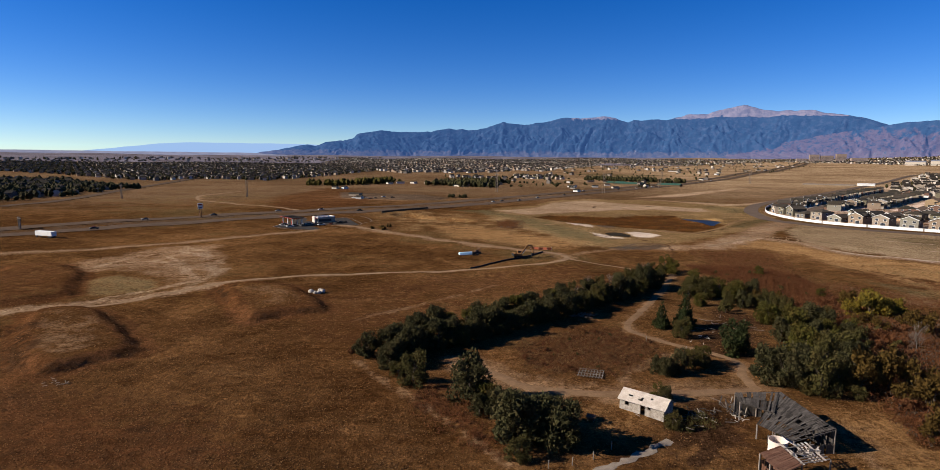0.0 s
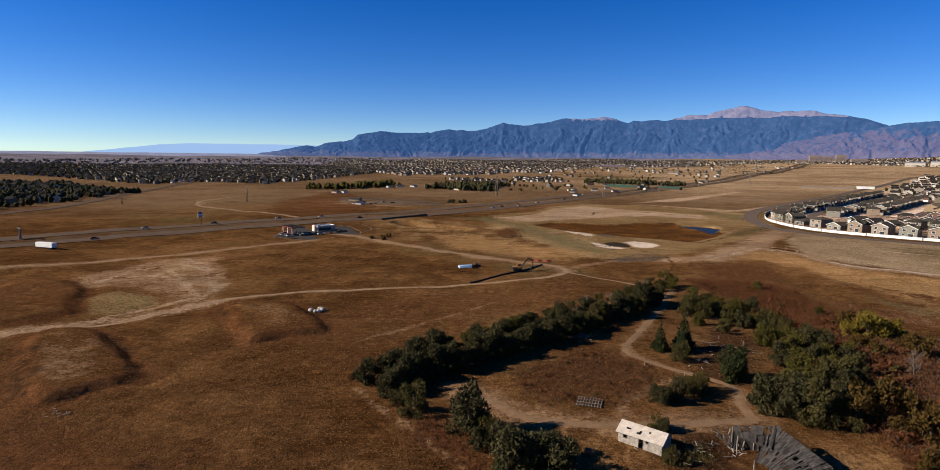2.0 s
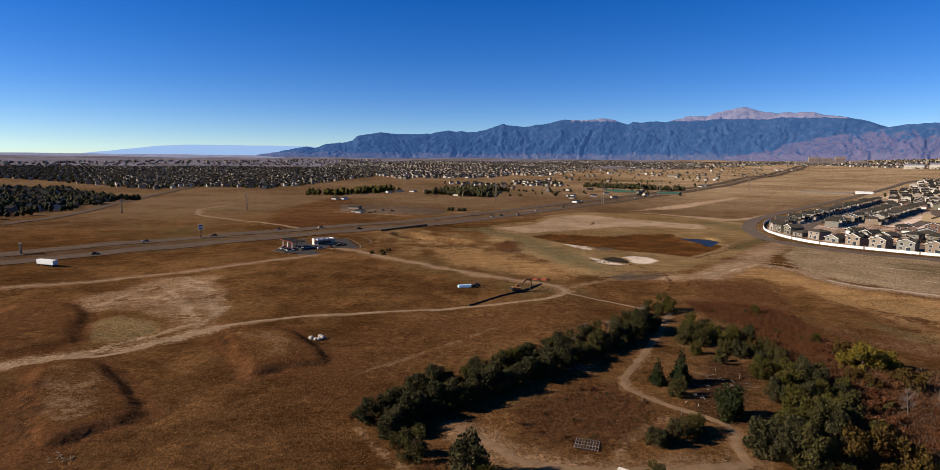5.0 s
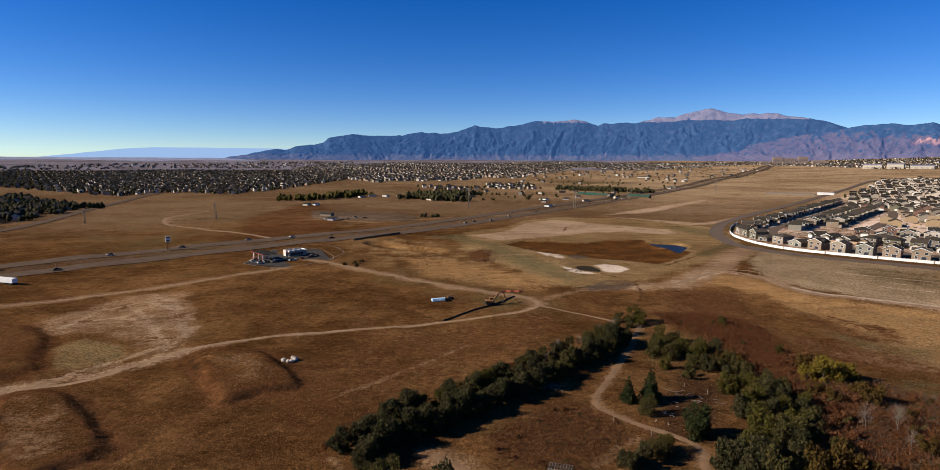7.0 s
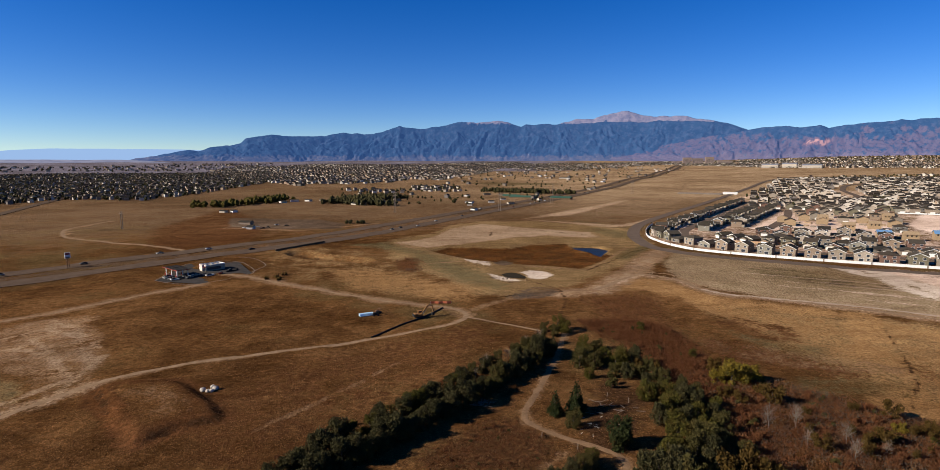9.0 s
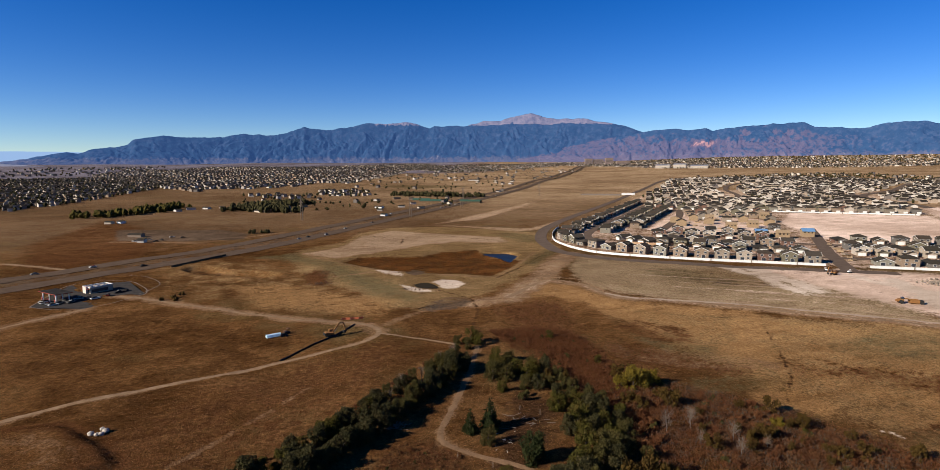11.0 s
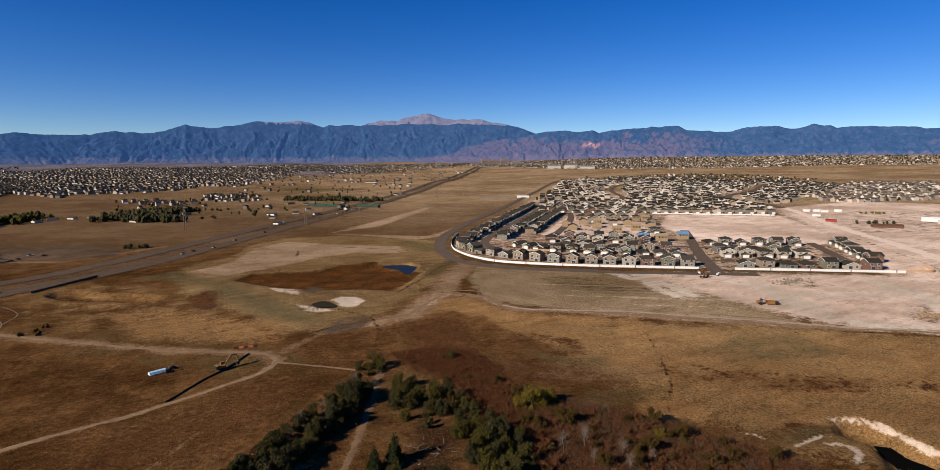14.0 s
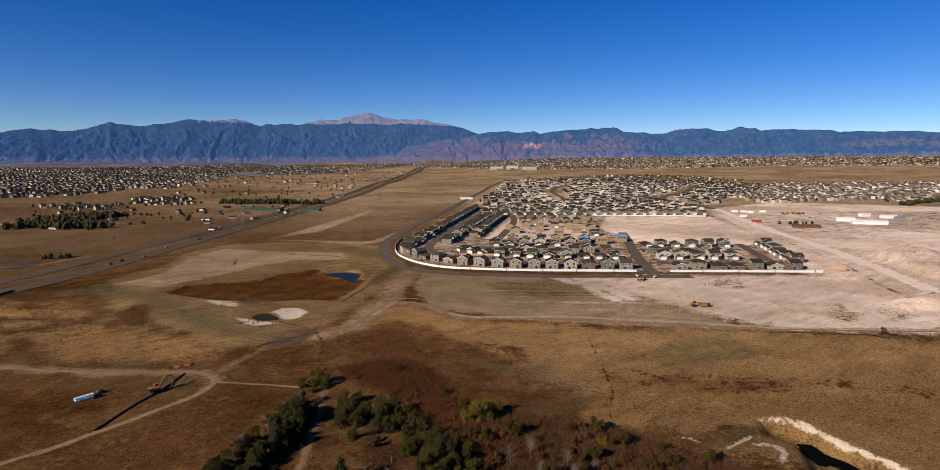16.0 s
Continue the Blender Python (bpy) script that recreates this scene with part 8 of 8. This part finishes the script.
def block(name, label, category, xy, w, d, h, turn, wall, roof=None, rise=0.0, storeys=0):
    root = thing(name, label, category, m=pose(*xy, gz(*xy), 0, 0, turn))
    if rise:
        bm = bmesh.new()
        pentagon_prism(bm, -w / 2, w / 2, -d / 2, d / 2, -1, h, rise, True)
        part("wall", bm, wall, root)
        bm = bmesh.new()
        gable_roof(bm, -w / 2, w / 2, -d / 2, d / 2, h, rise, True)
        part("roof", bm, roof or M["steel"], root)
    else:
        part("wall", boxes((-w / 2, w / 2, -d / 2, d / 2, -1, h)), wall, root)
        part("roof", boxes((-w / 2 - 0.3, w / 2 + 0.3, -d / 2 - 0.3, d / 2 + 0.3, h, h + 0.5)), roof or M["concrete"], root)
    for s in range(storeys):
        n = max(2, int(w / 4))
        for i in range(n):
            x = -w / 2 + (i + 0.5) * w / n
            part("window", boxes((x - 0.9, x + 0.9, -d / 2 - 0.08, -d / 2 + 0.02, 1.2 + s * 3.1, 2.8 + s * 3.1)), M["glass"], root)
    return root


for _i, (_p, _w, _h, _s) in enumerate((((1930.0, 3350.0), 70, 18, 5), ((2004.0, 3350.0), 70, 40, 9), ((2060.0, 3320.0), 90, 34, 9), ((2118.0, 3285.0), 70, 42, 9), ((2185.0, 3230.0), 110, 20, 4))):
    block("hospital_block" if _s > 5 else "office_block", "tall brown block on the skyline" if _s > 5 else "low pale block on the skyline", "building", _p, _w * 0.7, 30, _h, -20, M["brown_block"], None, 0, _s)
for _p, _w in (((276.0, 992.0), 62), ((334.0, 955.0), 46), ((262.0, 1024.0), 40)):
    block("long_barn", "long low building under a dark green roof", "building", _p, _w * 0.8, 14, 2.6, -36, M["bridgewall"], M["green_roof"], 2.4)
for _p, _w, _h in (((1895.0, 2440.0), 70, 14), ((1955.0, 2385.0), 60, 18), ((2010.0, 2310.0), 80, 12)):
    block("school_block", "large pale grey building on a bare rise", "building", _p, _w, 40, _h, -46, M["palestone"], M["steel"], 5.0, 2)
block("long_shed", "long white shed with low roof", "shed", (874.5, 342.2), 22, 8, 4, -62, M["white"], M["white"], 1.2)
block("long_shed", "long white shed with low roof", "shed", (859.4, 307.7), 40, 9, 4, -52, M["white"], M["white"], 1.2)
block("long_shed", "wide low concrete tank roof beside the road", "shed", (650.0, 1035.4), 80, 30, 1.2, -37, M["concrete"], M["concrete"])
block("long_shed", "white metal shed at the end of a concrete pad", "shed", (700.0, 1010.0), 26, 9, 3.0, -37, M["white"], M["white"], 1.0)
block("small_shed", "white metal shed on bare ground", "shed", (966.3, 353.0), 14, 8, 4, -30, M["white"], M["white"], 1.0)
block("small_shed", "white metal shed on bare ground", "shed", (964.5, 321.9), 20, 8, 4, -40, M["white"], M["white"], 1.0)
block("small_shed", "white metal shed on bare ground", "shed", (957.8, 306.5), 12, 6, 3, -40, M["steel"], M["steel"], 1.0)
for _i, _p in enumerate(((572.1, 744.3), (879.8, 506.4), (891.0, 497.6), (890.3, 485.3), (914.6, 478.8), (819.5, 457.3))):
    block("storage_box", "white storage container in the yard", "container", _p, 9, 4, 3.0, -40, M["white"], M["white"])
block("red_barn", "long red-roofed shed in the yard", "shed", (763.5, 407.1), 12, 5, 2.6, -60, M["red"], M["red"], 0.8)
block("farm_shed", "low brown building on bare ground", "shed", (752.0, 337.5), 30, 9, 3, -50, M["rust"], M["rust"], 1.2)
for _p, _w in (((-135.8, 959.1), 16), ((-120.9, 985.2), 22), ((-98.5, 989.7), 18), ((-76.0, 994.1), 12), ((-30.6, 979.6), 20), ((-15.2, 982.5), 18), ((-186.6, 789.1), 14), ((-174.5, 791.2), 12), ((-128.1, 634.7), 22), ((-114.1, 586.2), 10), ((-461.3, 1492.0), 40), ((667.0, 1551.1), 30),
               ((796.5, 2341.2), 50), ((846.6, 2344.2), 40), ((254.6, 1076.1), 14), ((265.9, 1053.2), 14), ((151.8, 847.0), 12), ((185.0, 1065.3), 20), ((230.9, 1097.9), 22), ((1031.3, 2051.7), 26), ((-146.4, 1645.4), 30), ((-20.4, 896.6), 30), ((-7.9, 895.4), 24), ((47.5, 971.0), 22),
               ((160.6, 898.8), 22), ((197.3, 903.5), 16), ((219.7, 865.3), 16), ((141.9, 760.3), 12), ((230.3, 960.3), 14), ((632.8, 1778.9), 60), ((585.5, 1810.7), 40)):
    block("roadside_building", "low pale roadside building with a shallow roof", "building", _p, _w * 0.6, 7, 2.5, RNG.uniform(-60, 60), M["shed_paint"], M["shingle"], 1.1)


# ---- bridge over the creek ----
def bridge():
    c = (-52.0, 455.4)
    turn = math.degrees(math.atan2(0.784, 0.62))
    root = thing("highway_bridge", "low concrete highway bridge over the creek", "bridge", m=pose(*c, gz(*c), 0, 0, turn))
    part("parapet", boxes((-26, 26, -0.25, 0.25, 0.5, 1.3)), M["bridgewall"], root)
    part("deck_edge", boxes((-26, 26, -0.4, 0.4, -0.4, 0.5)), M["bridgewall"], root)
    for k in (-16, 0, 16):
        part("pier", boxes((k - 0.5, k + 0.5, -0.2, 0.35, -4, -0.4)), M["concrete"], root)
    # near-black sheet puts the shade under the deck into colour
    part("abutment", boxes((-26, 26, 1.0, 1.6, -4, -0.4)), M["dark"], root, "dark shaded back of the underpass")


bridge()


# ---- clumps of trees round the town ----
def grove(pts, n, spread, sizes, seed, label, leaf):
    rng = random.Random(seed)
    tv, tf = [], []
    for p in smooth_line(pts, max(2.0, (sum((Vector(a) - Vector(b)).length for a, b in zip(pts, pts[1:]))) / n)):
        x, y = p.x + rng.gauss(0, spread), p.y + rng.gauss(0, spread)
        for _ in range(3):
            s = rng.uniform(*sizes)
            clump(tv, tf, rng, x + rng.gauss(0, s * 0.5), y + rng.gauss(0, s * 0.5), gz(x, y) - 0.3, s * 0.75, s * 1.9)
    tagged(part("far_trees", mesh_of("far_trees", tv, tf), leaf), label, "trees", kind="stuff")


grove([(252.0, 1190.0), (312.0, 1170.0), (340.0, 1135.0), (392.0, 1085.0)], 60, 13, (3, 6), 1, "dark green grove beside low buildings", M["leaf_dark"])
grove([(-248.6, 893.0), (-189.6, 926.1), (-149.1, 1053.3)], 70, 12, (3, 6), 2, "yellow-green cottonwoods along a creek", M["leaf_olive"])
grove([(-57.0, 930.0), (-24.0, 960.0), (37.0, 1000.0)], 60, 14, (3, 6), 21, "dark green trees round scattered sheds", M["leaf_dark"])
grove([(-24.0, 915.0), (31.0, 868.0)], 40, 10, (3, 6), 22, "dark green trees round scattered sheds", M["leaf_dark"])
grove([(5.7, 1034.0), (48.4, 1017.6)], 30, 12, (3, 5), 3, "dark green trees by the roadside", M["leaf_dark"])
grove([(-500.4, 604.8), (-506.1, 662.9), (-511.6, 765.9), (-455.5, 727.4)], 80, 16, (3, 5), 4, "dark trees on the slope below houses", M["leaf_dark"])
grove([(-42.3, 997.0), (6.6, 1030.3), (44.9, 1035.2)], 60, 10, (3, 6), 5, "dark trees round low buildings", M["leaf_dark"])
grove([(1217.2, 386.9), (1363.5, 380.9), (1427.8, 361.2)], 40, 5, (3, 5), 6, "dark green windbreak of conifers", M["leaf_dark"])
grove([(913.2, 442.1), (934.5, 425.1)], 26, 4, (1, 2), 7, "yellow-green bushes in the bare yard", M["leaf_yellow"])
grove([(765.1, 369.5), (787.0, 370.9), (797.2, 354.3)], 8, 3, (1.6, 2.8), 8, "dark bushes beside a low building", M["leaf_dark"])
grove([(-19.2, 617.6), (-3.0, 619.7)], 12, 5, (1.5, 2.5), 9, "dark bushes along the highway", M["leaf_dark"])
grove([(-53.6, 327.4), (-51.0, 333.5)], 5, 3, (0.8, 1.4), 10, "low bushes near the filling station", M["leaf_amber"])


# ---- the building site in the estate ----
def house_shell(s, d, turn, roofed, label):
    x, y = estate(s, d)
    root = thing("house_shell", label, "house", "houses under construction", m=pose(x, y, gz(x, y), 0, 0, FACE + turn))
    bm = bmesh.new()
    pentagon_prism(bm, -5, 5, -5, 5, 0.2, 5.4, 2.2, True)
    part("sheathing", bm, M["timber"], root)
    part("slab", boxes((-5.4, 5.4, -5.4, 5.4, -0.3, 0.2)), M["concrete"], root)
    for k in (-3, 0, 3):
        # shade of the window holes, put on as near-black panels
        part("opening", boxes((k - 0.6, k + 0.6, -5.06, -4.98, 3.6, 4.9)), M["dark"], root)
    if roofed:
        bm = bmesh.new()
        gable_roof(bm, -5, 5, -5, 5, 5.4, 2.2, True)
        part("roof", bm, M[roofed], root)


for _s, _d, _t, _r in ((76, 150, 0, "timber"), (58, 152, 0, "tarp"), (100, 168, 0, "tarp"), (22, 262, 90, "timber"), (64, 238, 0, "timber"), (84, 262, 90, "shingle"), (92, 345, 0, "timber"), (8, 300, 90, "shingle"), (-8, 236, 90, "shingle"), (40, 214, 0, "timber"), (62, 296, 90, "shingle"), (26, 300, 0, ""), (-14, 270, 90, "")):
    house_shell(_s, _d, _t, _r, "half-built house with raw timber sheathing")


def lumber(s, d, k):
    x, y = estate(s, d)
    root = thing("lumber_stack", "stack of raw lumber on bare earth", "lumber", "building material", m=pose(x, y, gz(x, y), 0, 0, FACE + k * 37))
    for i in range(3):
        part("load", boxes((-2.4, 2.4, -1.8 + i * 1.2, -0.7 + i * 1.2, 0.05, 0.5 + 0.35 * ((i + k) % 3))), M["timber"] if k % 3 else M["concrete"], root)


_lr = random.Random(44)
for _k in range(54):
    lumber(_lr.uniform(-16, 78), _lr.uniform(165, 325), _k)
for _k, (_s, _d) in enumerate(((98, 30), (100, 44), (101, 58), (102, 72), (103, 86), (104, 100), (105, 115))):
    lumber(_s, _d, _k + 1)


def cedar_fence(pts, label):
    root = thing("cedar_fence", label, "fence")
    line = smooth_line(pts, 2.4)
    for p, q in zip(line, line[1:]):
        part("panel", plank((p.x, p.y, gz(p.x, p.y) + 0.9), (q.x, q.y, gz(q.x, q.y) + 0.9), 0.06, 0.9), M["fence"], root)
        part("panel", plank((p.x, p.y, gz(p.x, p.y)), (q.x, q.y, gz(q.x, q.y)), 0.06, 0.9), M["fence"], root)


cedar_fence([estate(216, 3), estate(236, 6), estate(240, 26)], "orange cedar fence behind the last houses")
cedar_fence([estate(-60, 101), estate(0, 101), estate(66, 101)], "brown cedar fence between back gardens")
cedar_fence([estate(112, 75), estate(150, 75), estate(186, 75)], "brown cedar fence between back gardens")
cedar_fence([estate(-66, 74), estate(0, 74), estate(70, 74)], "brown cedar fence between back gardens")


def rubble(name, label, xy, n, spread, mat, seed, size=0.6):
    rng = random.Random(seed)
    x, y = xy
    bm = bmesh.new()
    for _ in range(n):
        r = rng.uniform(0.4, 1.0) * size
        px, py = x + rng.gauss(0, spread), y + rng.gauss(0, spread * 0.5)
        m = pose(px, py, gz(px, py) + r * 0.3, rng.uniform(0, 90), rng.uniform(0, 90), rng.uniform(0, 90))
        box(bm, -r, r, -r * 0.8, r * 0.8, -r * 0.6, r * 0.6, m)
    tagged(part(name, bm, mat), label, "rubble", kind="stuff")


rubble("rubble", "broken concrete rubble on the graded lot", (364.0, 217.0), 110, 7, M["concrete"], 1, 0.75)
rubble("rubble", "dark broken rock at the creek crossing", (72.7, 266.7), 60, 4, M["bark"], 2, 0.35)
rubble("rubble", "pale rocks scattered along the creek bank", (157.7, 292.8), 40, 12, M["track"], 3, 0.4)
rubble("earth_heap", "heap of dug earth on the graded lot", (344.8, 131.5), 40, 6, M["track"], 5, 0.9)
